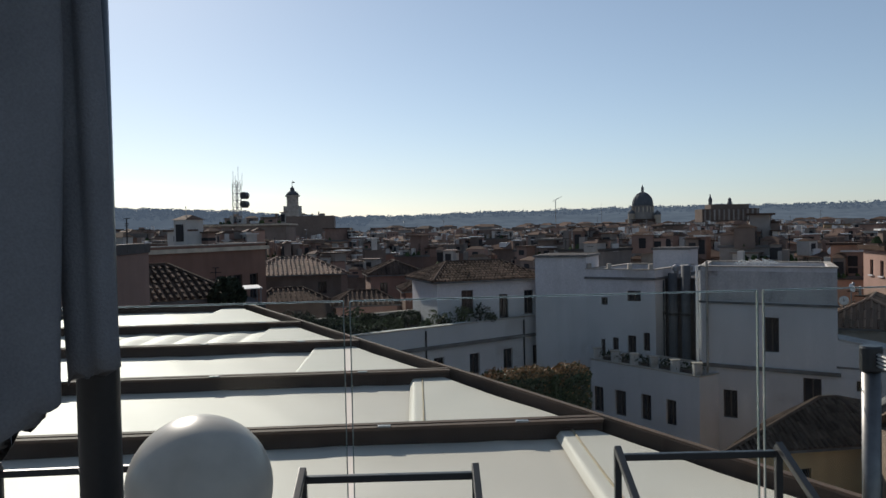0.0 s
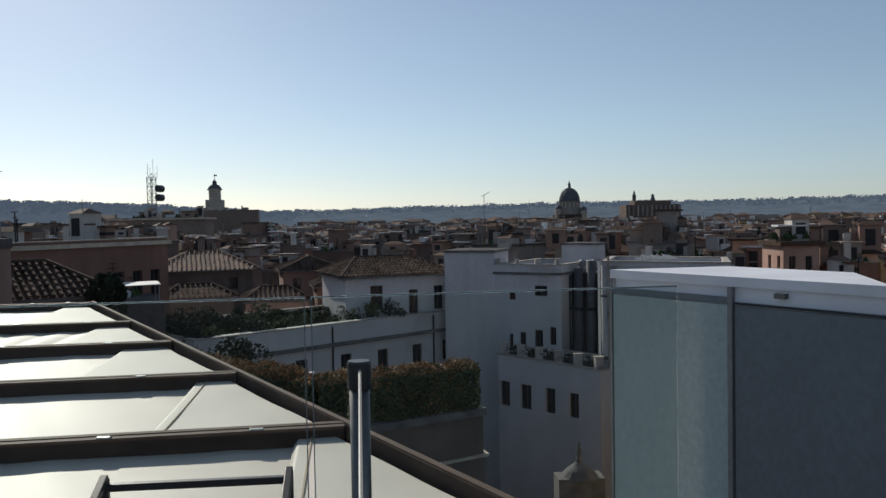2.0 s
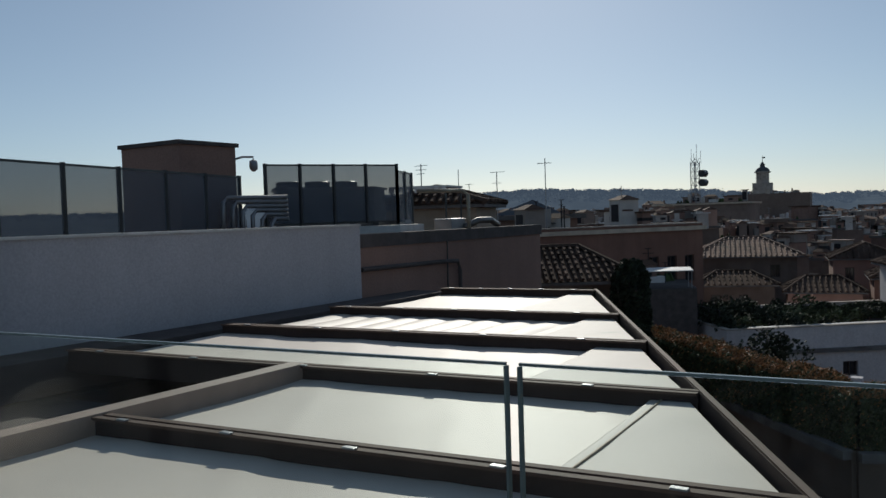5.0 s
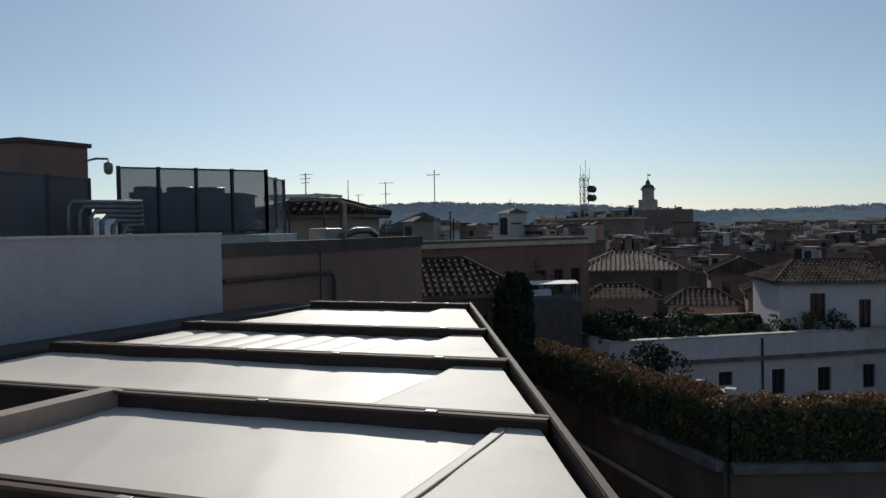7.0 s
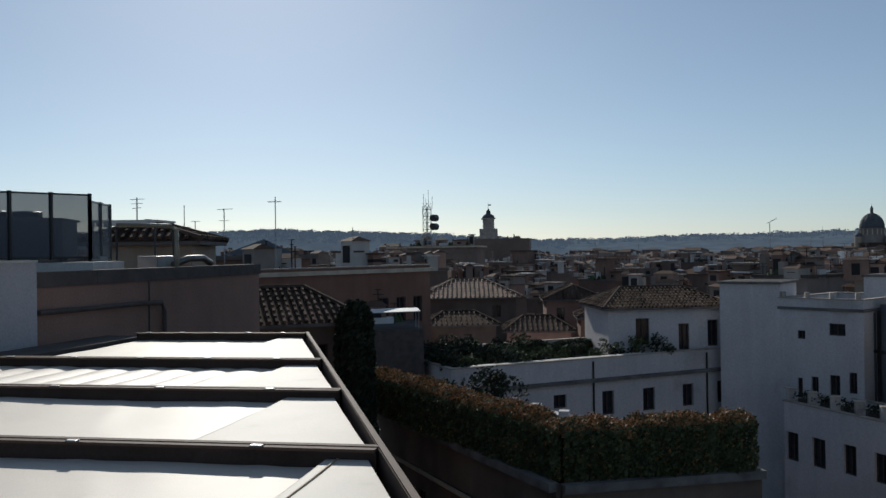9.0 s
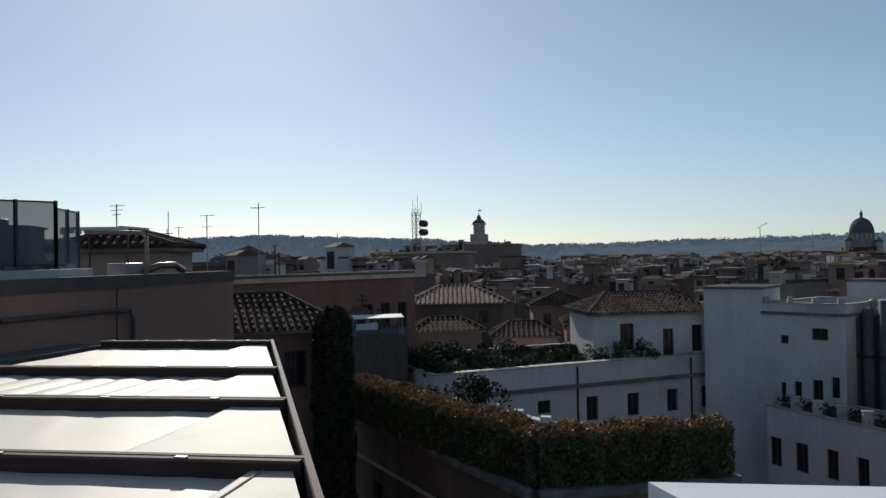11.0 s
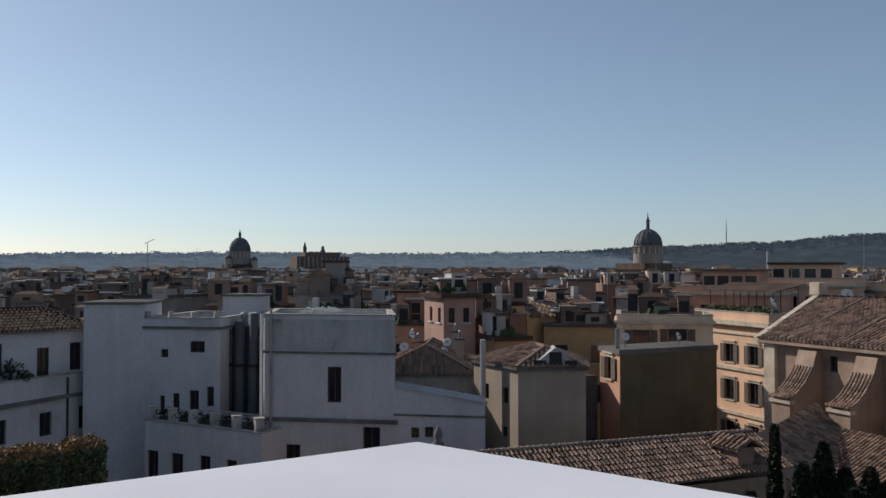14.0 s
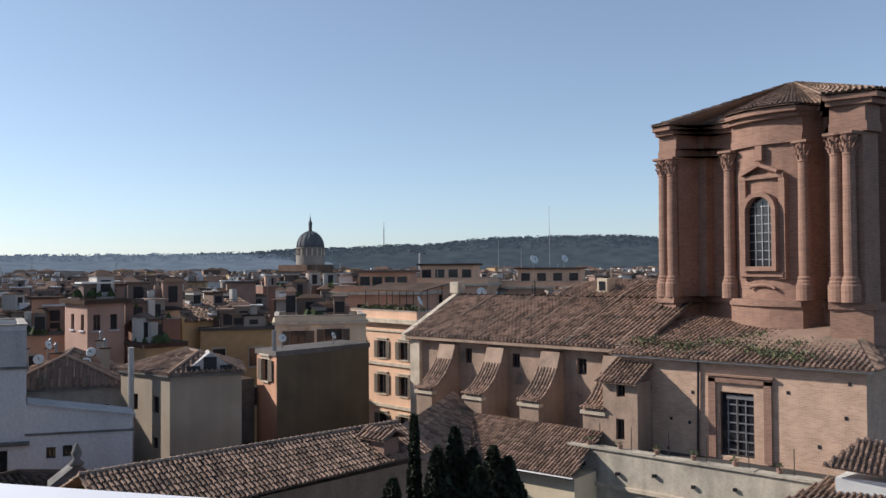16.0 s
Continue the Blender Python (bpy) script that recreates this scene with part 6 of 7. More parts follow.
for i, y in enumerate((23.3, 21.6, 19.7, 17.9, 16.0, 14.1)):
    part("iron_rod", tube(B(), [(39.15, y, -7.24), (39.15, y, -6.1)], 0.022, 5), "metal_dark", tw)
    fp = thing("flower_pot", "terracotta flower pot on the terrace wall", "pot", (39.15, y + 0.6, -7.2), "wall flower pots")
    part("pot", lathe(B(), [(0.1, 0), (0.14, 0.18), (0.15, 0.2), (0.12, 0.2)], 10, (39.15, y + 0.6, -7.2)), "brown_wall", fp)
    part("plant", leaves(B(), [(39.15 + rr.gauss(0, 0.12), y + 0.6 + rr.gauss(0, 0.12), -6.95 + abs(rr.gauss(0, 0.08))) for _ in range(40)], 0.05, rr), "leaf", fp, kind="stuff")
lh = thing("tiled_shed", "white shed with clay tile roof below the terrace", "shed", (33, 11, -10))
part("wall", prism(B(), [(35.5, 11.5), (36.1, 8.0), (39.5, 8.0), (39.0, 11.2)], ZB, -6.15), "white_paint", lh)
tile_part("roof_slope", lh, ((33.2, 13.6, -7.35), (32.6, 8.5, -7.6), (35.6, 8.5, -6.7), (36.6, 12.0, -6.45)), "tile", seed=15, pitch=0.2, course=0.36, r=0.06)
tile_part("roof_slope", lh, ((35.2, 11.9, -5.75), (35.9, 7.5, -6.1), (39.4, 7.6, -5.6), (39.0, 11.5, -5.3)), "tile", seed=16, pitch=0.2, course=0.36, r=0.06)

# ---- church drum ----
P1, P2 = Vector((49.9, 23.9)), Vector((46.9, 13.5))
fe_ = (P2 - P1).normalized()
fn = Vector((fe_.y, -fe_.x))
SIDE = (P2 - P1).length
DC = (P1 + P2) / 2 - fn * (SIDE / 2)


def bay_outline(grow_by=0.0):
    """Half plan of one face of the drum: pier, recess, bowed window bay, recess, pier; then turned four times."""
    pts = []
    for u, d in ((-0.06, 0.85), (0.06, 0.85), (0.075, -1.5), (0.33, -1.5)):
        pts.append((u, d))
    for i in range(9):
        f = i / 8
        pts.append((0.36 + 0.4 * f, 0.05 + 0.5 * math.sin(math.pi * f)))
    for u, d in ((0.79, -1.3), (0.925, -1.3), (0.94, 0.85)):
        pts.append((u, d))
    out = []
    for k in range(4):
        a = math.pi / 2 * k
        ca, sa = math.cos(a), math.sin(a)
        for u, d in pts:
            v = P1 + fe_ * (u * SIDE) + fn * (d + grow_by) - DC
            out.append((DC.x + v.x * ca + v.y * sa * -1, DC.y + v.x * sa + v.y * ca))
    return out


def ordered(pts):
    s = sum(p[0] * q[1] - q[0] * p[1] for p, q in zip(pts, pts[1:] + pts[:1]))
    return pts if s > 0 else pts[::-1]


drum = thing("church_drum", "unfinished brick drum with columns and curved bays", "church tower", (DC.x, DC.y, -3))


def ring_prism(name, g, z0, z1, material):
    pts = bay_outline(g)
    bm = B()
    lo = [bm.verts.new((*p, z0)) for p in pts]
    hi = [bm.verts.new((*p, z1)) for p in pts]
    n = len(pts)
    for i in range(n):
        bm.faces.new((lo[i], lo[(i + 1) % n], hi[(i + 1) % n], hi[i]))
    for r in (lo, hi):
        c = bm.verts.new((DC.x, DC.y, r[0].co.z))
        for i in range(n):
            bm.faces.new((r[i], r[(i + 1) % n], c))
    return part(name, bm, material, drum)


ring_prism("base", 0.35, -3.0, -0.55, "brick_drum")
ring_prism("base_moulding", 0.5, -0.55, -0.2, "brick_drum")
ring_prism("shaft", 0.0, -0.2, 8.0, "brick_drum")
ring_prism("architrave", 0.2, 8.0, 8.45, "brick_drum")
ring_prism("frieze", 0.12, 8.45, 9.3, "brick_drum")
ring_prism("cornice", 0.45, 9.3, 9.55, "brick_drum")
ring_prism("cornice_lip", 0.7, 9.55, 9.8, "brick_drum")
out = bay_outline(0.85)
V, F = [], []
n = len(out)
for i in range(n):
    a, b = Vector((*out[i], 9.85)), Vector((*out[(i + 1) % n], 9.85))
    L = (b - a).length
    m = max(1, int(L / 0.26))
    top = Vector((DC.x - 0.3, DC.y + 1.1, 12.3))
    for k in range(m):
        c0 = a.lerp(b, (k + 0.5) / m)
        sd = (b - a).normalized()
        for j in range(14):
            p, q = c0.lerp(top, j / 14), c0.lerp(top, min(0.98, (j + 1.1) / 14))
            t = len(V)
            for pt, l, r in ((p, 0.1, 0.1 * (1 - j / 14) + 0.02), (q, 0.05, 0.09 * (1 - (j + 1) / 14) + 0.02)):
                V += [tuple(pt - sd * r + Vector((0, 0, l - 0.04))), tuple(pt - sd * r * 0.5 + Vector((0, 0, l + 0.04))), tuple(pt + sd * r * 0.5 + Vector((0, 0, l + 0.04))), tuple(pt + sd * r + Vector((0, 0, l - 0.04)))]
            F += [(t + s, t + s + 1, t + s + 5, t + s + 4) for s in range(3)]
    t = len(V)
    V += [tuple(a), tuple(b), tuple(top)]
    F.append((t, t + 1, t + 2))
me = bpy.data.meshes.new("drum_tiles")
me.from_pydata(V, [], F)
me.materials.append(M["tile"])
part("roof", me, "tile", drum, "low clay tile roof over the drum")
for u, d in ((-0.03, 1.0), (0.03, 1.0), (0.35, 0.3), (0.77, 0.3), (0.97, 1.0), (1.03, 1.0)):
    c = P1 + fe_ * (u * SIDE) + fn * d
    col = part("column", lathe(B(), [(0.46, -0.2), (0.46, 0.6), (0.41, 0.66), (0.41, 0.78), (0.36, 0.84), (0.38, 0.95), (0.31, 1.05), (0.31, 3.4), (0.275, 6.85), (0.31, 6.9), (0.29, 7.0)], 16, (c.x, c.y, 0)), "brick_drum", drum, "brick half column", smooth=False)
    part("capital", lathe(B(), [(0.29, 7.0), (0.3, 7.3), (0.33, 7.6), (0.42, 7.8)], 12, (c.x, c.y, 0)), "brick_drum", col)
    part("abacus", lathe(B(), [(0.56, 7.82), (0.62, 7.86), (0.62, 7.98)], 4, (c.x, c.y, 0), math.atan2(fe_.y, fe_.x) + math.pi / 4), "brick_drum", col)
    bm = B()
    for row, (zl_, rl) in enumerate(((7.05, 0.31), (7.38, 0.33))):
        for k in range(8):
            a_ = 2 * math.pi * (k + 0.5 * row) / 8
            tube(bm, [(c.x + rr_ * math.cos(a_), c.y + rr_ * math.sin(a_), zl_ + h_) for rr_, h_ in ((rl, 0), (rl + 0.06, 0.2), (rl + 0.15, 0.3), (rl + 0.18, 0.24))], 0.065, 5, 0.03)
    part("leaf_carving", bm, "brick_drum", col, "worn carved leaf capital")
wc = P1 + fe_ * (0.56 * SIDE) + fn * 0.56
wm = Matrix(((fe_.x, fn.x, 0, wc.x), (fe_.y, fn.y, 0, wc.y), (0, 0, 1, 0), (0, 0, 0, 1)))


def arch(bm, w, z0, z1, d0, d1, m, inner=None):
    """An arched slab, or an arched ring if inner (half width, bottom, top) is given."""
    def pts(w, z0, z1):
        return [(-w, z0), (w, z0)] + [(w * math.cos(math.pi * i / 12), z1 - w + w * math.sin(math.pi * i / 12)) for i in range(13)]
    o = pts(w, z0, z1)
    if inner is None:
        fr = [bm.verts.new(m @ Vector((x, d1, z))) for x, z in o]
        bk_ = [bm.verts.new(m @ Vector((x, d0, z))) for x, z in o]
        bm.faces.new(fr), bm.faces.new(bk_[::-1])
        for i in range(len(o)):
            bm.faces.new((fr[i], fr[(i + 1) % len(o)], bk_[(i + 1) % len(o)], bk_[i]))
    else:
        q = pts(*inner)
        A = [[bm.verts.new(m @ Vector((x, d, z))) for x, z in s] for s, d in ((o, d1), (q, d1), (q, d0), (o, d0))]
        n = len(o)
        for a, b in zip(A, A[1:] + A[:1]):
            for i in range(n):
                bm.faces.new((a[i], a[(i + 1) % n], b[(i + 1) % n], b[i]))
    return bm


aw = part("arched_window", arch(B(), 1.05, 1.3, 5.5, -0.2, 0.42, wm, (0.8, 1.55, 5.25)), "brick_drum", drum, "arched brick window surround")
part("pane", arch(B(), 0.82, 1.5, 5.3, -0.3, 0.0, wm), "win_dark", aw)
for x in (-0.4, 0, 0.4):
    part("glazing_bar", box(B(), (x - 0.025, 0.0, 1.55), (x + 0.025, 0.05, 5.0), wm), "metal_grey", aw)
for i in range(7):
    part("glazing_bar", box(B(), (-0.8, 0.0, 1.9 + i * 0.47), (0.8, 0.045, 1.94 + i * 0.47), wm), "metal_grey", aw)
bm = B()
for x in (-1.18, 1.18):
    box(bm, (x - 0.14, -0.3, 0.9), (x + 0.22, 0.12, 6.2), wm)
box(bm, (-1.36, -0.3, 6.2), (1.36, 0.16, 6.42), wm)
box(bm, (-1.3, -0.3, 1.0), (1.3, 0.2, 1.25), wm)
part("window_frame", bm, "brick_drum", aw)
bm = B()
for s in (-1, 1):
    box(bm, (0, -0.3, -0.09), (1.2, 0.35, 0.09), wm @ Matrix.Translation((0, 0, 6.5 + 0.45)) @ Matrix.Rotation(radians(180 - 22 if s < 0 else 22), 4, 'Y'))
part("pediment", bm, "brick_drum", aw)
part("keystone", box(B(), (-0.22, -0.3, 7.15), (0.22, 0.3, 7.95), wm, bevel=0.04), "brick_drum", drum)
bm = B()
for i in range(12):
    tube(bm, [wm @ Vector((0.75 * math.cos(a_), 0.1, 0.35 + 0.2 * math.sin(a_))) for a_ in (math.pi * i / 12, math.pi * (i + 1) / 12)], 0.09, 6)
part("swag", bm, "brick_drum", drum, "worn carved swag below the window")

# conifers in the convent garden
for i, (x, y, zt, w) in enumerate(((25.23, 22.9, -3.75, 0.5), (26.2, 21.8, -4.2, 1.3), (25.0, 21.6, -4.7, 1.3), (26.6, 21.3, -5.0, 1.7), (27.8, 21.3, -5.1, 1.6), (28.2, 20.9, -5.5, 1.6), (24.0, 22.8, -5.8, 1.4), (26.0, 20.5, -5.4, 1.9), (23.0, 22.2, -6.4, 1.6))):
    conifer(x, y, -14, zt, w, 7000, 40 + i, "dark green garden cypress in the convent garden")


# ---- the wider city ----
bm = B()
box(bm, (-0.5, -0.06, 0), (0.5, 0.02, 1))
U = put_mesh("far_window", bm, "win_dark")
bm = B()
for lo, hi in (((-0.62, -0.1, -0.1), (0.62, 0.03, 0.0)), ((-0.6, -0.08, 1.0), (0.6, 0.03, 1.1)), ((-0.6, -0.08, 0), (-0.5, 0.03, 1)), ((0.5, -0.08, 0), (0.6, 0.03, 1))):
    box(bm, lo, hi)
UF = put_mesh("far_window_surround", bm, "plaster_old")
# warm wall colours for the bearings whose walls catch the sun
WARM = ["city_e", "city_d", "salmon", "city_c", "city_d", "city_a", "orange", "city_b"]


def far_house(x, y, w, d, zt, rz, material, rng, roof, windows=True, floors=2):
    """A city house: walls, roof, windows, chimneys and roof clutter."""
    h = thing("city_house", {"gable": "distant city house with clay gable roof", "flat": "distant flat-roofed city house with terrace"}[roof], "house", (x, y, ZB), "city houses", rz=rz)
    z = zt - ZB
    part("wall", box(B(), (-w / 2, -d / 2, 0), (w / 2, d / 2, z)), material, h, local=True)
    bm = B()
    if roof == "gable":
        r = min(w, d) * 0.16
        o = 0.5
        if w >= d:
            c = [(-w / 2 - o, -d / 2 - o, z), (w / 2 + o, -d / 2 - o, z), (w / 2 + o, d / 2 + o, z), (-w / 2 - o, d / 2 + o, z)]
            t = [(-w / 2 + w * 0.2, 0, z + r), (w / 2 - w * 0.2, 0, z + r)]
            fs = ((0, 1, 5, 4), (1, 2, 5), (2, 3, 4, 5), (3, 0, 4), (3, 2, 1, 0))
        else:
            c = [(-w / 2 - o, -d / 2 - o, z), (w / 2 + o, -d / 2 - o, z), (w / 2 + o, d / 2 + o, z), (-w / 2 - o, d / 2 + o, z)]
            t = [(0, -d / 2 + d * 0.2, z + r), (0, d / 2 - d * 0.2, z + r)]
            fs = ((0, 1, 4), (1, 2, 5, 4), (2, 3, 5), (3, 0, 4, 5), (3, 2, 1, 0))
        vs = [bm.verts.new(v) for v in c + t]
        for f in fs:
            bm.faces.new([vs[i] for i in f])
        part("roof", bm, "tile_far", h, local=True)
    else:
        box(bm, (-w / 2 - 0.15, -d / 2 - 0.15, z), (w / 2 + 0.15, d / 2 + 0.15, z + 0.25))
        part("roof", bm, "roof_flat", h, local=True)
        if rng.random() < 0.75:
            a, b = w * rng.uniform(0.25, 0.5), d * rng.uniform(0.25, 0.5)
            ox, oy = rng.uniform(-w / 4, w / 4), rng.uniform(-d / 4, d / 4)
            hh = rng.uniform(1.5, 3.0)
            s = part("roof_storey", box(B(), (ox - a / 2, oy - b / 2, z + 0.2), (ox + a / 2, oy + b / 2, z + hh)), material, h, local=True)
            part("storey_roof", box(B(), (ox - a / 2 - 0.3, oy - b / 2 - 0.3, z + hh), (ox + a / 2 + 0.3, oy + b / 2 + 0.3, z + hh + 0.18)), rng.choice(["tile_far", "roof_flat", "city_a"]), h, local=True)
    for _ in range(rng.randint(1, 3)):
        cx, cy = rng.uniform(-w / 2.4, w / 2.4), rng.uniform(-d / 2.4, d / 2.4)
        part("chimney", box(B(), (cx - 0.3, cy - 0.25, z), (cx + 0.3, cy + 0.25, z + rng.uniform(1.2, 2.2))), rng.choice(["city_c", "city_d", "city_a"]), h, local=True)
    if windows:
        for side in (0, 3):
            L = w if side == 0 else d
            k = max(2, int(L / 3.2))
            for f in range(floors):
                for i in range(k):
                    if rng.random() < 0.12:
                        continue
                    u = -L / 2 + L * (i + 0.5) / k
                    if side == 0:
                        m = pose(u, -d / 2, z - 3.0 - 3.3 * f, 0, 0, 0)
                    else:
                        m = pose(-w / 2, u, z - 3.0 - 3.3 * f, 0, 0, -90)
                    wd_ = new("window", UF)
                    wd_.parent = h
                    wd_.matrix_basis = m @ Matrix.Diagonal((1.0, 1, 1.5, 1))
                    pn = new("pane", U)
                    pn.parent = wd_
    return h


def az_point(az, dist):
    return dist * math.sin(radians(az)) + 2.5, dist * math.cos(radians(az)) + 2.5


class Batch:
    """Many small pieces of one material each, joined."""

    def __init__(self):
        self.data = {}

    def put(self, material, verts, faces):
        V, F = self.data.setdefault(material, ([], []))
        n = len(V)
        V += verts
        F += [tuple(i + n for i in f) for f in faces]

    def block(self, material, x, y, z0, z1, w, d, rz, ox=0, oy=0):
        c, s_ = math.cos(rz), math.sin(rz)
        vs = []
        for z in (z0, z1):
            for sx, sy in ((-1, -1), (1, -1), (1, 1), (-1, 1)):
                u, v = ox + sx * w / 2, oy + sy * d / 2
                vs.append((x + u * c - v * s_, y + u * s_ + v * c, z))
        self.put(material, vs, ((0, 1, 5, 4), (1, 2, 6, 5), (2, 3, 7, 6), (3, 0, 4, 7), (4, 5, 6, 7)))

    def hip(self, material, x, y, z, rise, w, d, rz):
        c, s_ = math.cos(rz), math.sin(rz)
        pts = [(-w / 2, -d / 2, z), (w / 2, -d / 2, z), (w / 2, d / 2, z), (-w / 2, d / 2, z), (-w * 0.25, 0, z + rise), (w * 0.25, 0, z + rise)]
        self.put(material, [(x + u * c - v * s_, y + u * s_ + v * c, q) for u, v, q in pts], ((0, 1, 5, 4), (1, 2, 5), (2, 3, 4, 5), (3, 0, 4)))

    def link(self, name, label, category):
        t = thing(name, label, category, (0, 0, ZB), kind="stuff")
        for material, (V, F) in self.data.items():
            me = bpy.data.meshes.new(name)
            me.from_pydata(V, [], F)
            me.materials.append(M[material])
            part(material.replace("city_", "city_part_"), me, material, t, kind="stuff")


def clutter(bt, x, y, z, w, d, rz, rng, n):
    """Roof sheds, parapets, sheets, tanks and planters on one roof."""
    for _ in range(n):
        u, v = rng.uniform(-w / 2.3, w / 2.3), rng.uniform(-d / 2.3, d / 2.3)
        k = rng.random()
        if k < 0.35:
            a, b, h = rng.uniform(0.6, 2.2), rng.uniform(0.5, 1.8), rng.uniform(0.5, 1.9)
            mt = rng.choice(["city_a", "city_b", "city_c", "city_d"])
            bt.block(mt, x, y, z - 0.3, z + h, a, b, rz, u, v)
            if rng.random() < 0.5:
                c_, s_ = math.cos(rz), math.sin(rz)
                bt.hip("city_roof", x + u * c_ - v * s_, y + u * s_ + v * c_, z + h, 0.32, a + 0.25, b + 0.25, rz)
            else:
                bt.block(rng.choice(["city_roof", "city_white", "city_b"]), x, y, z + h, z + h + 0.12, a + 0.4, b + 0.4, rz, u, v)
            bt.block("city_dark", x, y, z + 0.2, z + h - 0.3, 0.7, b + 0.06, rz, u, v)
        elif k < 0.55:
            bt.block(rng.choice(["city_a", "city_c", "city_d"]), x, y, z - 0.3, z + rng.uniform(0.7, 1.8), 0.5, 0.5, rz, u, v)
        elif k < 0.67:
            bt.block("city_white", x, y, z - 0.3, z + rng.uniform(0.25, 0.5), rng.uniform(0.6, 1.8), rng.uniform(0.4, 1.1), rz, u, v)
        elif k < 0.85:
            for _ in range(7):
                r = rng.uniform(0.15, 0.3)
                bt.hip("city_green", x + u * 0.9 + rng.uniform(-1, 1), y + v * 0.9 + rng.uniform(-1, 1), z - 0.1, r * 2.2, r * 2, r * 2, rng.uniform(0, 3))
        else:
            bt.block("city_dark", x, y, z - 0.1, z + rng.uniform(0.6, 1.6), 0.06, 0.06, rz, u, v)
            h = rng.uniform(0.8, 2.2)
            bt.block("city_dark", x, y, z - 0.1, z + h, 0.05, 0.05, rz, u, v)
            for q in (0.0, 0.3):
                bt.block("city_dark", x, y, z + h - q, z + h - q + 0.04, rng.uniform(0.3, 0.8), 0.03, rz, u, v)


rng = random.Random(2024)
roofs, far = Batch(), Batch()
# darker wall colours on backlit bearings: the shaded sides are in the paint
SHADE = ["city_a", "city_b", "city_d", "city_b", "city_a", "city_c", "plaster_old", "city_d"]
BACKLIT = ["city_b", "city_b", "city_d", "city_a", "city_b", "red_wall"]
rings = [(74, 5.4), (80, 5.4), (87, 5.8), (95, 6), (104, 6.3), (114, 6.8), (125, 7.2), (137, 7.6), (151, 8), (167, 8.5), (184, 9), (202, 9.5)]
made = 0
for dist, size in rings:
    step = math.degrees(size * 1.25 / dist)
    az = -44 + rng.uniform(0, step)
    while az < 66:
        d = dist * rng.uniform(0.95, 1.05)
        x, y = az_point(az, d)
        w, dd = size * rng.uniform(0.6, 1.25), size * rng.uniform(0.55, 1.1)
        drop = rng.uniform(0.03, 0.08) if dist < 100 else rng.uniform(0.022, 0.058) if dist < 150 else rng.uniform(0.014, 0.042)
        if az < -14 and dist > 90:
            drop *= 0.6
        zt = max(-16, 1.5 - d * drop)
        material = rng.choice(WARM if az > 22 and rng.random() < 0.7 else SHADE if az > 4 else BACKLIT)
        near = 100 if az > 36 else 70
        skip = d < near or (az < -30 and dist < 100) or (az < 4 and dist < 95) or (rng.random() < 0.12)
        rz = -37 + rng.gauss(0, 12) + rng.choice((0, 0, 90))
        if not skip:
            flat = rng.random() < 0.55
            if made < 290:
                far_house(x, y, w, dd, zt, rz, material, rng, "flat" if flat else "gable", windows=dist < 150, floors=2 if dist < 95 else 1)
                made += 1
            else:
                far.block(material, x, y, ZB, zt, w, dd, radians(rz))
                far.hip("city_roof", x, y, zt, 1.2, w + 0.6, dd + 0.6, radians(rz))
                k = max(2, int(w / 2.6))
                for i in range(k):
                    for zz in (zt - 2.7, zt - 5.8):
                        far.block("city_dark", x, y, zz, zz + 1.5, 0.8, dd + 0.1, radians(rz), -w / 2 + w * (i + 0.5) / k, 0)
                        far.block("city_dark", x, y, zz, zz + 1.5, w + 0.1, 0.8, radians(rz), 0, -dd / 2 + dd * (i + 0.5) / k)
            clutter(roofs, x, y, zt + (0.25 if flat else 0.4), w, dd, radians(rz), rng, 30 if flat else 15)
        az += step * rng.uniform(0.85, 1.2)
dist = 212.0
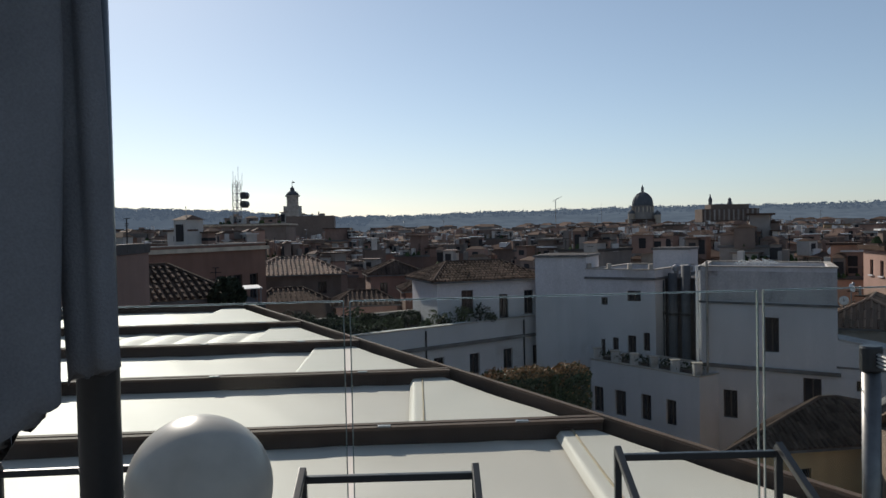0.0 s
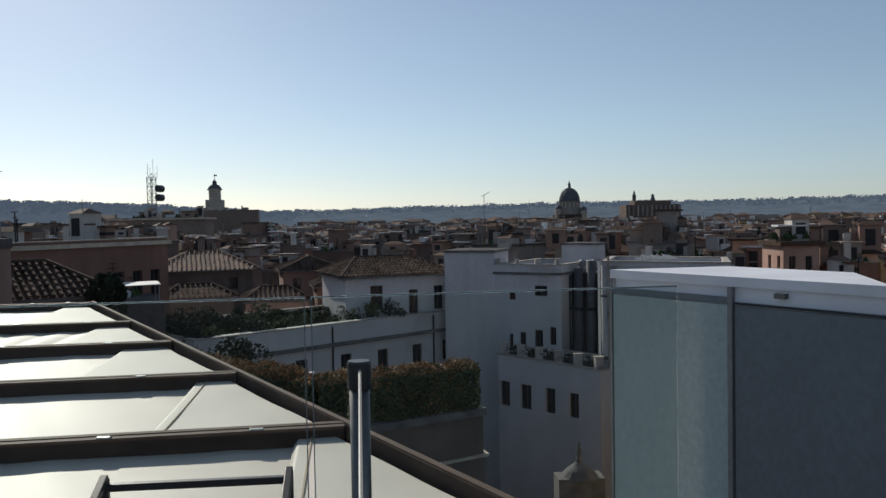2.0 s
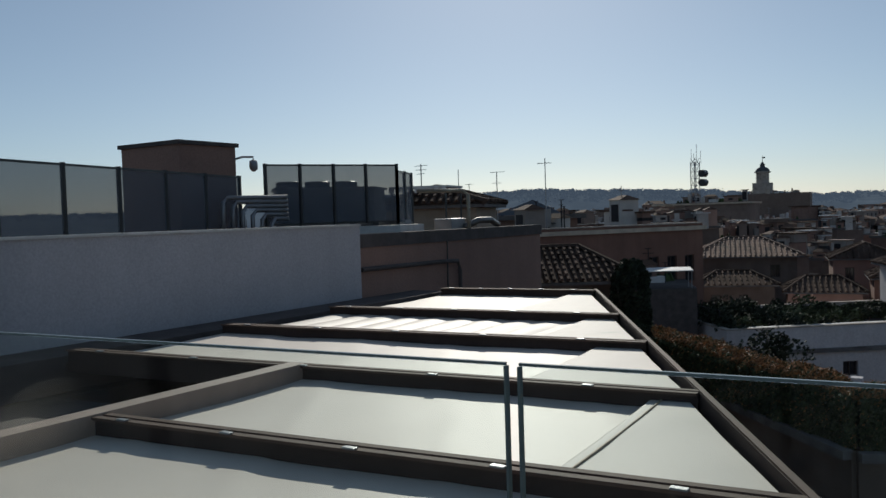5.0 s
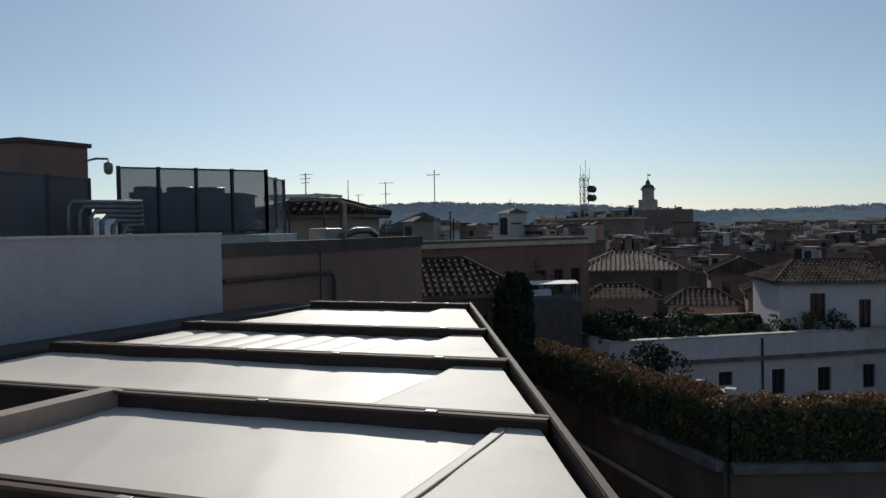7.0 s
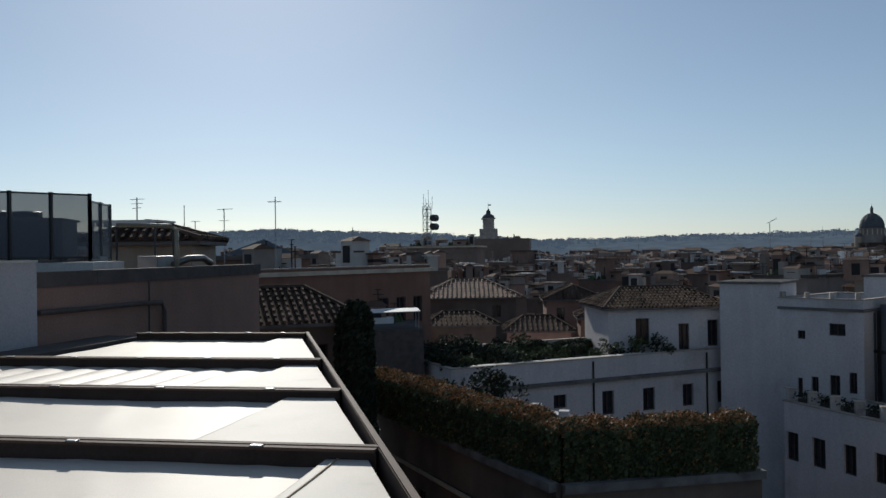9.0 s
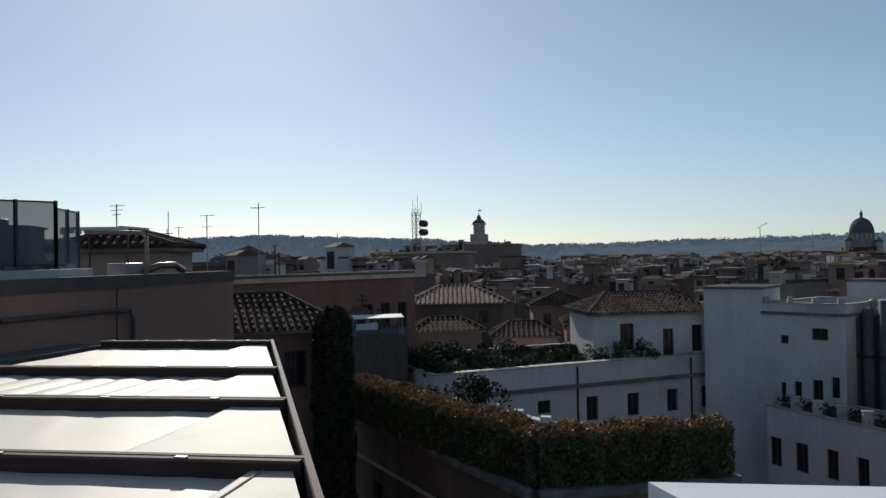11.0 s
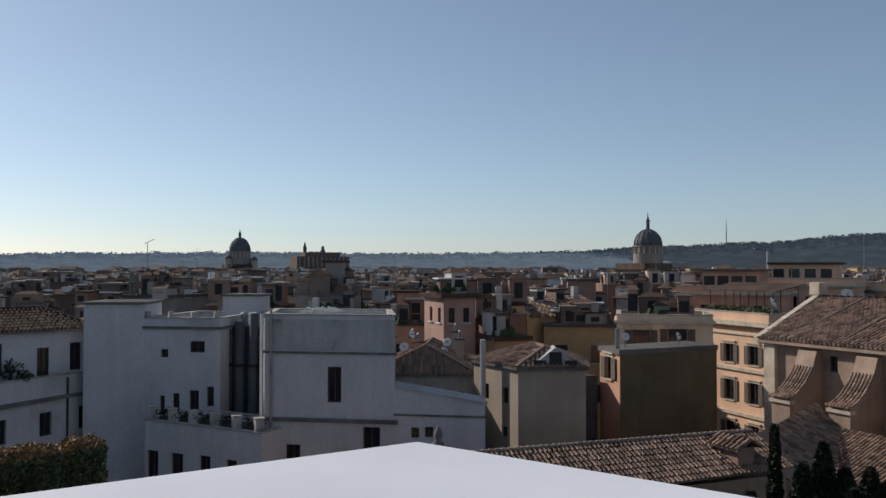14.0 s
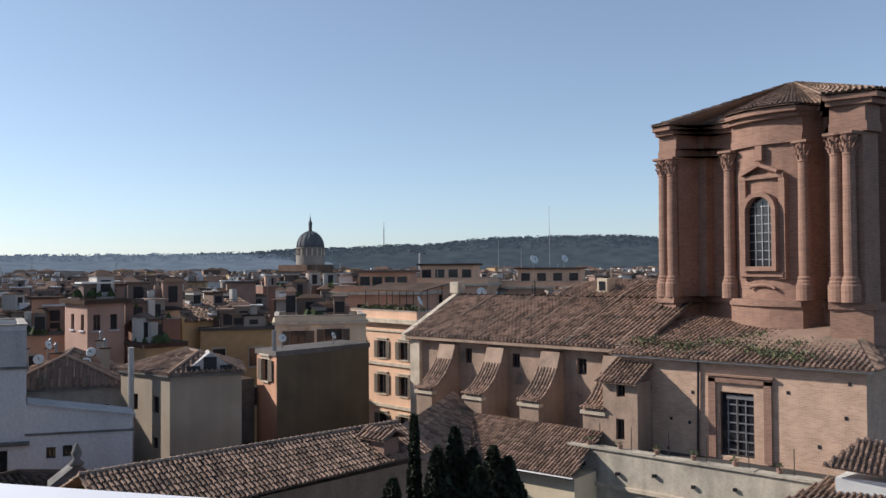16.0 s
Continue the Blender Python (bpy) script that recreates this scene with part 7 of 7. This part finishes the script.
while dist < 2100:
    size = 6.5 + dist * 0.0115
    step = math.degrees(size * 1.5 / dist)
    az = -46 + rng.uniform(0, step)
    while az < 76:
        d = dist * rng.uniform(0.97, 1.03)
        x, y = az_point(az, d)
        w, dd = size * rng.uniform(0.6, 1.5), size * rng.uniform(0.5, 1.1)
        zt = max(-15, 1.5 - d * (rng.uniform(0.012, 0.036) if dist < 420 else rng.uniform(0.004, 0.022) if dist < 900 else rng.uniform(0.0, 0.012)))
        if az < -10 and rng.random() < 0.15:
            zt = min(7, zt + d * 0.014)
        rz = radians(-37 + rng.gauss(0, 18) + rng.choice((0, 90)))
        # bearing sets the tone: dark walls where backlit, white ones for sunlit walls
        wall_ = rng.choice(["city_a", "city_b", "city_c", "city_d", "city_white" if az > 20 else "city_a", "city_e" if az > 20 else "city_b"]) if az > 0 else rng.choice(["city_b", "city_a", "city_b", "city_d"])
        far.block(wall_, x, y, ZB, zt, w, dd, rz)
        if rng.random() < 0.5:
            far.hip("city_roof", x, y, zt, min(w, dd) * 0.17, w + 1, dd + 1, rz)
        else:
            far.block(rng.choice(["city_roof", "city_b", "city_a"]), x, y, zt, zt + 0.3, w + 0.4, dd + 0.4, rz)
        if dist < 900:
            for _ in range(9 if dist < 450 else 5):
                q = size / 12
                far.block(rng.choice(["city_a", "city_c", "city_b", "city_white", "city_d"]), x, y, zt, zt + rng.uniform(0.6, 2.6) * q ** 0.5, rng.uniform(0.4, 2.4) * q, rng.uniform(0.4, 1.8) * q, rz, rng.uniform(-w / 2.5, w / 2.5), rng.uniform(-dd / 2.5, dd / 2.5))
            k = max(2, int(w / 3))
            for i in range(k):
                far.block("city_dark", x, y, zt - 3.0, zt - 1.4, 1.0, dd + 0.1, rz, -w / 2 + w * (i + 0.5) / k, 0)
                far.block("city_dark", x, y, zt - 3.0, zt - 1.4, w + 0.1, 1.0, rz, 0, -dd / 2 + dd * (i + 0.5) / k)
        az += step * rng.uniform(0.8, 1.25)
    dist *= 1.062
# the nearer roofs: terraces full of pots, sheds and aerials
for x, y, z, w, d, a, n in ((32.2, 60.4, -0.15, 2.4, 3.6, -6, 8), (37.3, 62.9, -2.2, 3.2, 5.0, -6, 12), (76.8, 93.6, -0.7, 8, 7, -25, 24), (90, 85.6, -1.7, 9, 7, -35, 26),
                            (45.7, 51.5, -1.9, 5.5, 5.0, -40, 14), 
                            (-36.5, 149, 2.85, 14, 11, 3, 22), (-61, 326, 6.7, 24, 14, 3, 20), (-21, 52, 0.75, 9, 13, -28, 12), (-16.2, 52, -2.85, 5, 5, 30, 16),
                            (34.5, 56, -3.3, 2.4, 2.6, -6, 6), (46.5, 67.0, -1.6, 6.0, 1.4, -3, 6)):
    clutter(roofs, x, y, z, w, d, radians(a), rng, n)
roofs.link("rooftop_clutter", "small sheds, sheets, tanks and planters on city roofs", "roof clutter")
far.link("far_city", "dense far rooftops of the old city", "city")


# ---- hills, one sheet each ----
def hill(name, az0, az1, dist, heights, seed, label, material="hill_far"):
    """A long wooded ridge; heights: a smooth run of ridge heights from az0 to az1."""
    bm = B()
    n = 220
    rows = []
    for i in range(n + 1):
        f = i / n
        az = az0 + (az1 - az0) * f
        q = f * (len(heights) - 1)
        k = min(int(q), len(heights) - 2)
        t = q - k
        t = t * t * (3 - 2 * t)
        hgt = heights[k] * (1 - t) + heights[k + 1] * t
        hgt += dist * (0.0016 * noise.noise((az * 1.7, seed, 0)) + 0.0013 * noise.noise((az * 6, seed, 1)) + 0.0011 * abs(noise.noise((az * 22, seed, 2))))
        row = []
        for dd, hh in ((0.8, ZB), (0.93, hgt * 0.62 - 4), (1.0, hgt), (1.1, hgt * 0.7), (1.3, ZB)):
            x, y = az_point(az, dist * dd)
            row.append(bm.verts.new((x, y, hh + (dist * 0.0003 * noise.noise((az * 9, dd * 8, seed)) if 0.85 < dd < 1.2 else 0))))
        rows.append(row)
    for a, b in zip(rows, rows[1:]):
        for j in range(4):
            bm.faces.new((a[j], a[j + 1], b[j + 1], b[j]))
    woods = []
    rt = random.Random(seed)
    for _ in range(2600):
        i, f = rt.randrange(n), rt.random()
        j = rt.choice((1, 1, 2)) if rt.random() < 0.6 else 1
        p = rows[i][j].co.lerp(rows[i + 1][j].co, f)
        if j == 1:
            p = p.lerp(rows[i][2].co.lerp(rows[i + 1][2].co, f), rt.random() ** 0.6)
        s_ = dist * rt.uniform(0.0008, 0.0022)
        woods += [(p.x + rt.gauss(0, s_), p.y + rt.gauss(0, s_), p.z + rt.uniform(0, s_ * 0.9)) for _ in range(5)]
    h = alone(name, bm, material, label, "hill", "structure", smooth=True)
    part("woods", leaves(B(), woods, dist * 0.0013, rt), material, h, kind="stuff")
    return h


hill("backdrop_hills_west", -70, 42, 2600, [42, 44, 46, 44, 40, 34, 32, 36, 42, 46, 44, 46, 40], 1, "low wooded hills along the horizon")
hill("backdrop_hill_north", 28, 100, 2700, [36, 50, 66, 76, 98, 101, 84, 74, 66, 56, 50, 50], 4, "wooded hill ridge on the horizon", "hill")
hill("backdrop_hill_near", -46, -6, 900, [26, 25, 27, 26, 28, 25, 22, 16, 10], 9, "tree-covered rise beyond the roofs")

# ---- landmarks ----
def dome(name, label, az, dist, zbase, r, scale_h, lantern, seg=32):
    x, y = az_point(az, dist)
    c = (x, y, 0)
    d = thing(name, label, "church dome", (x, y, ZB))
    part("church", box(B(), (x - r * 1.25, y - r * 1.1, ZB), (x + r * 1.25, y + r * 2.2, zbase - r * 1.3)), "tile_far", d)
    part("drum", lathe(B(), [(r * 1.06, zbase - r * 1.35), (r * 1.06, zbase - r * 0.62), (r * 0.96, zbase - r * 0.6), (r * 0.96, zbase - 0.1 * r), (r * 1.08, zbase - 0.08 * r), (r * 1.08, zbase)], seg, c), "city_a", d)
    prof = [(r * math.cos(a), zbase + scale_h * r * math.sin(a)) for a in [i * math.pi / 2 / 14 for i in range(14)]]
    prof = [p for p in prof if p[0] > r * 0.17] + [(r * 0.17, zbase + scale_h * r * 0.99)]
    part("dome_shell", lathe(B(), prof, seg, c), "lead", d, "grey-blue lead dome", smooth=True)
    zt = zbase + scale_h * r * 0.98
    for k in range(16):
        a = 2 * math.pi * k / 16
        part("rib", tube(B(), [(x + p[0] * 1.01 * math.cos(a), y + p[0] * 1.01 * math.sin(a), p[1]) for p in prof], r * 0.03, 5), "lead", d)
        part("column", lathe(B(), [(r * 0.05, zbase - r * 0.6), (r * 0.05, zbase - r * 0.1)], 6, (x + r * 1.02 * math.cos(a + 0.2), y + r * 1.02 * math.sin(a + 0.2), 0)), "travertine", d)
    ln = part("lantern", lathe(B(), [(r * 0.2, zt), (r * 0.2, zt + 0.05 * r), (r * 0.13, zt + 0.06 * r), (r * 0.13, zt + lantern * r * 0.55), (r * 0.17, zt + lantern * r * 0.57), (r * 0.1, zt + lantern * r * 0.7), (r * 0.03, zt + lantern * r * 0.95)], 12, c), "lead", d)
    part("finial", lathe(B(), [(r * 0.025, zt + lantern * r * 0.93), (r * 0.045, zt + lantern * r), (r * 0.012, zt + lantern * r * 1.06), (r * 0.012, zt + lantern * r * 1.25)], 8, c), "metal_dark", ln)
    return d


dome("basilica_dome", "huge hazy basilica dome on the skyline", 12.76, 2195, 44, 26.5, 1.3, 0.72)
for da, zz in ((-0.75, 26), (0.95, 22)):
    x, y = az_point(12.76 + da, 2180)
    sd_ = thing("small_dome", "small side dome beside the basilica", "church dome", (x, y, ZB), "basilica side domes")
    part("drum", lathe(B(), [(9, ZB), (9, zz - 2)], 16, (x, y, 0)), "beige", sd_)
    part("dome_shell", lathe(B(), [(9 * math.cos(a), zz - 2 + 9 * math.sin(a)) for a in [i * math.pi / 20 for i in range(10)]] + [(1, zz + 10)], 16, (x, y, 0)), "lead", sd_, smooth=True)
dome("corso_church_dome", "ribbed grey church dome with stone drum and lantern", 40.5, 600, 17.0, 9.6, 1.2, 1.05)


def mast(x, y, z0, h):
    t = thing("radio_mast", "rooftop radio mast with round drum antennas", "antenna mast", (x, y, z0))
    s = 0.75
    for i in range(4):
        a = math.pi / 2 * i + 0.4
        part("leg", tube(B(), [(x + s * math.cos(a), y + s * math.sin(a), z0), (x + s * math.cos(a), y + s * math.sin(a), z0 + h)], 0.07, 5), "metal_grey", t)
    for k in range(6):
        zz = z0 + h * (k + 0.5) / 6
        bm = B()
        for i in range(4):
            a, b = math.pi / 2 * i + 0.4, math.pi / 2 * (i + 1) + 0.4
            tube(bm, [(x + s * math.cos(a), y + s * math.sin(a), zz), (x + s * math.cos(b), y + s * math.sin(b), zz)], 0.05, 5)
            tube(bm, [(x + s * math.cos(a), y + s * math.sin(a), zz), (x + s * math.cos(b), y + s * math.sin(b), zz + h / 6)], 0.04, 5)
        part("bracing", bm, "metal_grey", t)
    for zz in (3.45, 5.0):
        part("drum_antenna", tube(B(), [(x + 1.3, y - 0.9, z0 + zz), (x + 1.6, y + 0.3, z0 + zz)], 0.62, 18), "metal_dark", t)
    for dx, hh in ((-0.6, 2.2), (0.3, 3.0), (-0.2, 1.4), (1.0, 1.8)):
        part("whip", tube(B(), [(x + dx, y, z0 + h - 0.4), (x + dx, y, z0 + h + hh)], 0.035, 5), "metal_grey", t)


building("mast_house", "dark tall palazzo carrying the radio mast", [(-44, 142), (-29, 144), (-30, 158), (-45, 156)], ZB, 2.7, "city_b", {0: [(1.5 + 2.6 * i, -0.8, 2.7 + 2.6 * i, 1.2) for i in range(3)]}, "plain", cornice=[(2.4, 0.3, 0.4)])
mast(-38.0, 146.0, 2.75, 7.15)
# bell turret on its house
building("turret_house", "dark shaded palazzo below a small bell turret", [(-74, 316), (-46, 318), (-48, 336), (-76, 334)], ZB, 6.6, "city_b", roof_mat="roof_flat")
tu = thing("bell_turret", "small dark bell turret with onion cap and vane", "turret", (-62.2, 319.5, 8))
part("lower_stage", box(B(), (-65.2, 317, 6.5), (-59.2, 323, 10.6)), "plaster_old", tu)
part("shaft", lathe(B(), [(2.3, 10.6), (2.3, 14.2), (2.9, 14.3), (2.9, 14.8)], 8, (-62.2, 320, 0)), "plaster_old", tu)
part("cap", lathe(B(), [(2.5, 14.8), (2.35, 15.4), (1.7, 16.1), (0.95, 16.45), (0.8, 17.2), (0.95, 17.3), (0.5, 17.8), (0.15, 18.4)], 12, (-62.2, 320, 0)), "lead", tu, smooth=True)
part("vane", tube(B(), [(-62.2, 320, 18), (-62.2, 320, 20.5)], 0.1, 5), "metal_dark", tu)
part("vane_plate", box(B(), (-62.2, 319.95, 19.6), (-61.2, 320.05, 20.1)), "metal_dark", tu)
hp = [(-18.4, 75.0), (-10.3, 77.0), (-12.3, 85), (-20.4, 83)]
# dull ochre walls painted dark brown to carry their shade
hh = building("hip_roofed_house", "shaded brown house with broad weathered clay hip roof", hp, ZB, -2.6, "dark_brown", {0: [(6.2, -4.4, 7.0, -3.3)]}, "plain", category="house", roof="none")
hip_roof(hh, hp, -2.55, 1.5, 0.6, "tile", ridge=0.3, pitch=0.4, course=0.7)
for k, (lp, zt_, m_) in enumerate((([(-15.6, 66.2), (-10.4, 68.0), (-12.0, 72.6), (-17.2, 70.8)], -4.3, "dark_brown"), ([(-9.6, 68.6), (-4.6, 69.6), (-5.6, 74.4), (-10.6, 73.4)], -4.9, "pink"), ([(-3.9, 70.2), (-0.2, 70.8), (-0.9, 75.0), (-4.6, 74.4)], -3.9, "red_wall"), ([(-7.6, 77.5), (-2.6, 78.4), (-3.6, 83.4), (-8.6, 82.5)], -2.9, "brown_wall"))):
    lo_h = building("small_tiled_house", "small shaded house with old clay tile roof", lp, ZB, zt_, m_, {0: [(0.9, zt_ - 1.9, 1.6, zt_ - 0.7), (2.9, zt_ - 1.9, 3.6, zt_ - 0.7)]}, "plain", category="house", roof="none", group="small tiled houses")
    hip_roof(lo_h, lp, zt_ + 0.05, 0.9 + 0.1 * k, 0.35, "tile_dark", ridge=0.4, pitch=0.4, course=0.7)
for k, (x, y, z, l, rz) in enumerate(((-12.6, 48.7, -1.8, 2.9, 28),)):
    aw_ = thing("roof_awning", "white canvas awning sheet on a thin frame", "awning", (x, y, z - 1.1), "roof awnings")
    m = pose(x, y, z, 0, 0, rz)
    part("sheet", box(B(), (-l / 2, -0.5, 0), (l / 2, 0.5, 0.04), m @ pose(0, 0, 0, 8, 0, 0)), "white_paint", aw_)
    for sx in (-1, 1):
        for sy in (-0.45, 0.45):
            part("leg", tube(B(), [m @ Vector((sx * (l / 2 - 0.1), sy, 0.0)), m @ Vector((sx * (l / 2 - 0.1), sy, -1.08))], 0.03, 5), "metal_grey", aw_)


def tv_antenna(x, y, z0, z1, kind, rz=0):
    t = thing("tv_antenna", "thin rooftop television aerial with cross bars", "antenna", (x, y, z0), "television aerials")
    part("pole", tube(B(), [(x, y, z0), (x, y, z1)], 0.03, 5), "metal_grey", t)
    m = pose(x, y, z1, 0, 0, rz)

    def bar(name, p, q, r):
        part(name, tube(B(), [m @ Vector(p), m @ Vector(q)], r, 4), "metal_grey", t)
    if kind == 0:
        bar("boom", (-0.5, 0, -0.3), (0.4, 0, -0.3), 0.015)
        for i in range(6):
            bar("element", (-0.45 + 0.15 * i, -0.2 + 0.015 * i, -0.28), (-0.45 + 0.15 * i, 0.2 - 0.015 * i, -0.28), 0.01)
    elif kind == 1:
        for i in range(3):
            bar("element", (-0.3 + 0.05 * i, 0, -0.1 - 0.2 * i), (0.34 - 0.08 * i, 0, -0.06 - 0.2 * i), 0.013)
    else:
        bar("boom", (-0.4, 0, -0.05), (0.5, 0, -0.02), 0.014)
        bar("element", (-0.3, 0, -0.7), (0.3, 0, -0.7), 0.014)


for k, (x, y, z0, z1, kind) in enumerate(((-19.7, 48.0, 0.5, 5.0, 0), (-22.3, 46.6, 0.5, 4.3, 2), (-20.65, 35.9, -1.0, 4.25, 1), (-25.5, 47.5, 0.5, 3.6, 0), (-27.5, 52, 0.5, 3.9, 2), (-17.5, 55, 0.5, 3.3, 0), (-30.5, 55.5, 1.5, 5.2, 1))):
    tv_antenna(x, y, z0, z1, kind, 20 * k)
ra = random.Random(8)
for i in range(46):
    az, d = ra.uniform(-20, 62), ra.uniform(75, 190)
    x, y = az_point(az, d)
    tv_antenna(x, y, -12, 1.5 - d * ra.uniform(-0.012, 0.02), i % 3, ra.uniform(0, 180))


def dish(x, y, z, r, rz):
    t = thing("satellite_dish", "white satellite dish on a short pole", "satellite dish", (x, y, z - 1.2), "satellite dishes")
    part("pole", tube(B(), [(x, y, z - 1.2), (x, y, z)], 0.05, 6), "metal_grey", t)
    bm = lathe(B(), [(0.02, 0.0), (r * 0.5, r * 0.06), (r, r * 0.25), (r, r * 0.27), (r * 0.5, r * 0.09), (0.02, 0.03)], 18)
    bmesh.ops.transform(bm, matrix=pose(x, y, z, 65, 0, rz), verts=bm.verts)
    part("bowl", bm, "dish", t, smooth=True)
    part("arm", tube(B(), [(x, y, z), (x + r * math.sin(radians(rz)) * 0.9, y - r * math.cos(radians(rz)) * 0.9, z + r * 0.5)], 0.025, 5), "metal_dark", t)


for i in range(26):
    az, d = ra.uniform(18, 62), ra.uniform(62, 150)
    x, y = az_point(az, d)
    dish(x, y, 1.5 - d * ra.uniform(0.02, 0.06), 0.45, ra.uniform(-60, 40))
for x, y, z, r, rz in ((24.2, 51.0, -3.5, 0.3, -30), (26.6, 50.2, -3.8, 0.28, 10), (27.6, 51.6, -3.4, 0.3, -50), (25.6, 53.0, -2.9, 0.28, 30), (36.4, 44.4, -2.8, 0.26, -20), (40.5, 44.2, -2.9, 0.25, 20)):
    dish(x, y, z, r, rz)
for x, y, z, r in ((97.2, 66.5, 2.6, 0.62), (101.0, 64.0, 2.7, 0.55)):
    dish(x, y, z, r, -20)
# far landmarks: justice palace, masts, cranes
x, y = az_point(18.1, 1400)
jp = thing("justice_palace", "wide hazy stone palace with roof sculpture group", "palace", (x, y, ZB))
part("main_block", box(B(), (x - 45, y - 20, ZB), (x + 45, y + 20, 20), None), "city_b", jp)
part("attic", box(B(), (x - 30, y - 16, 20), (x + 30, y + 16, 27)), "city_b", jp)
for i in range(12):
    part("column", lathe(B(), [(1.4, 2), (1.4, 19)], 8, (x - 41 + i * 7.5, y - 21, 0)), "city_a", jp)
part("sculpture", lathe(B(), [(5, 27), (4, 30), (2.5, 33), (3, 35), (1, 38)], 8, (x + 5, y, 0)), "lead", jp)
part("turret", lathe(B(), [(3, 20), (3, 33), (3.6, 34), (2, 38), (0.6, 44)], 10, (x - 26, y, 0)), "lead", jp)
for az, d, z0, z1, r in ((45.5, 2900, 50, 165, 2.6), (65.5, 2650, 88, 130, 1.6), (57.0, 160, -6, 13.5, 0.09), (53.5, 190, -6, 9, 0.08), (10.0, 1500, -4, 36, 0.8), (55.0, 900, 0, 26, 0.4)):
    x, y = az_point(az, d)
    tm = thing("transmitter_mast", "slender lattice transmitter mast on the skyline", "antenna mast", (x, y, z0), "skyline masts")
    part("mast", tube(B(), [(x, y, z0), (x, y, (z0 + z1) / 2), (x, y, z1)], r, 4, r * 0.25), "metal_grey", tm)
    bm = B()
    for i in range(8):
        zz = z0 + (z1 - z0) * (0.2 + 0.09 * i)
        tube(bm, [(x - r * 1.4, y, zz), (x + r * 1.4, y, zz)], r * 0.2, 4)
    part("cross_bars", bm, "metal_grey", tm)
for az, d, z0, h, s in ((6.9, 1300, -6, 44, 8), (48.0, 520, -4, 16, -9)):
    x, y = az_point(az, d)
    cr = thing("tower_crane", "far thin tower crane above the roofs", "crane", (x, y, z0))
    part("tower", tube(B(), [(x, y, z0), (x, y, z0 + h)], 0.7, 4), "metal_grey", cr)
    part("jib", tube(B(), [(x - s * 0.5, y, z0 + h - 1), (x + s * 1.2, y, z0 + h + (6 if s > 0 else 0.5))], 0.4, 4), "metal_grey", cr)
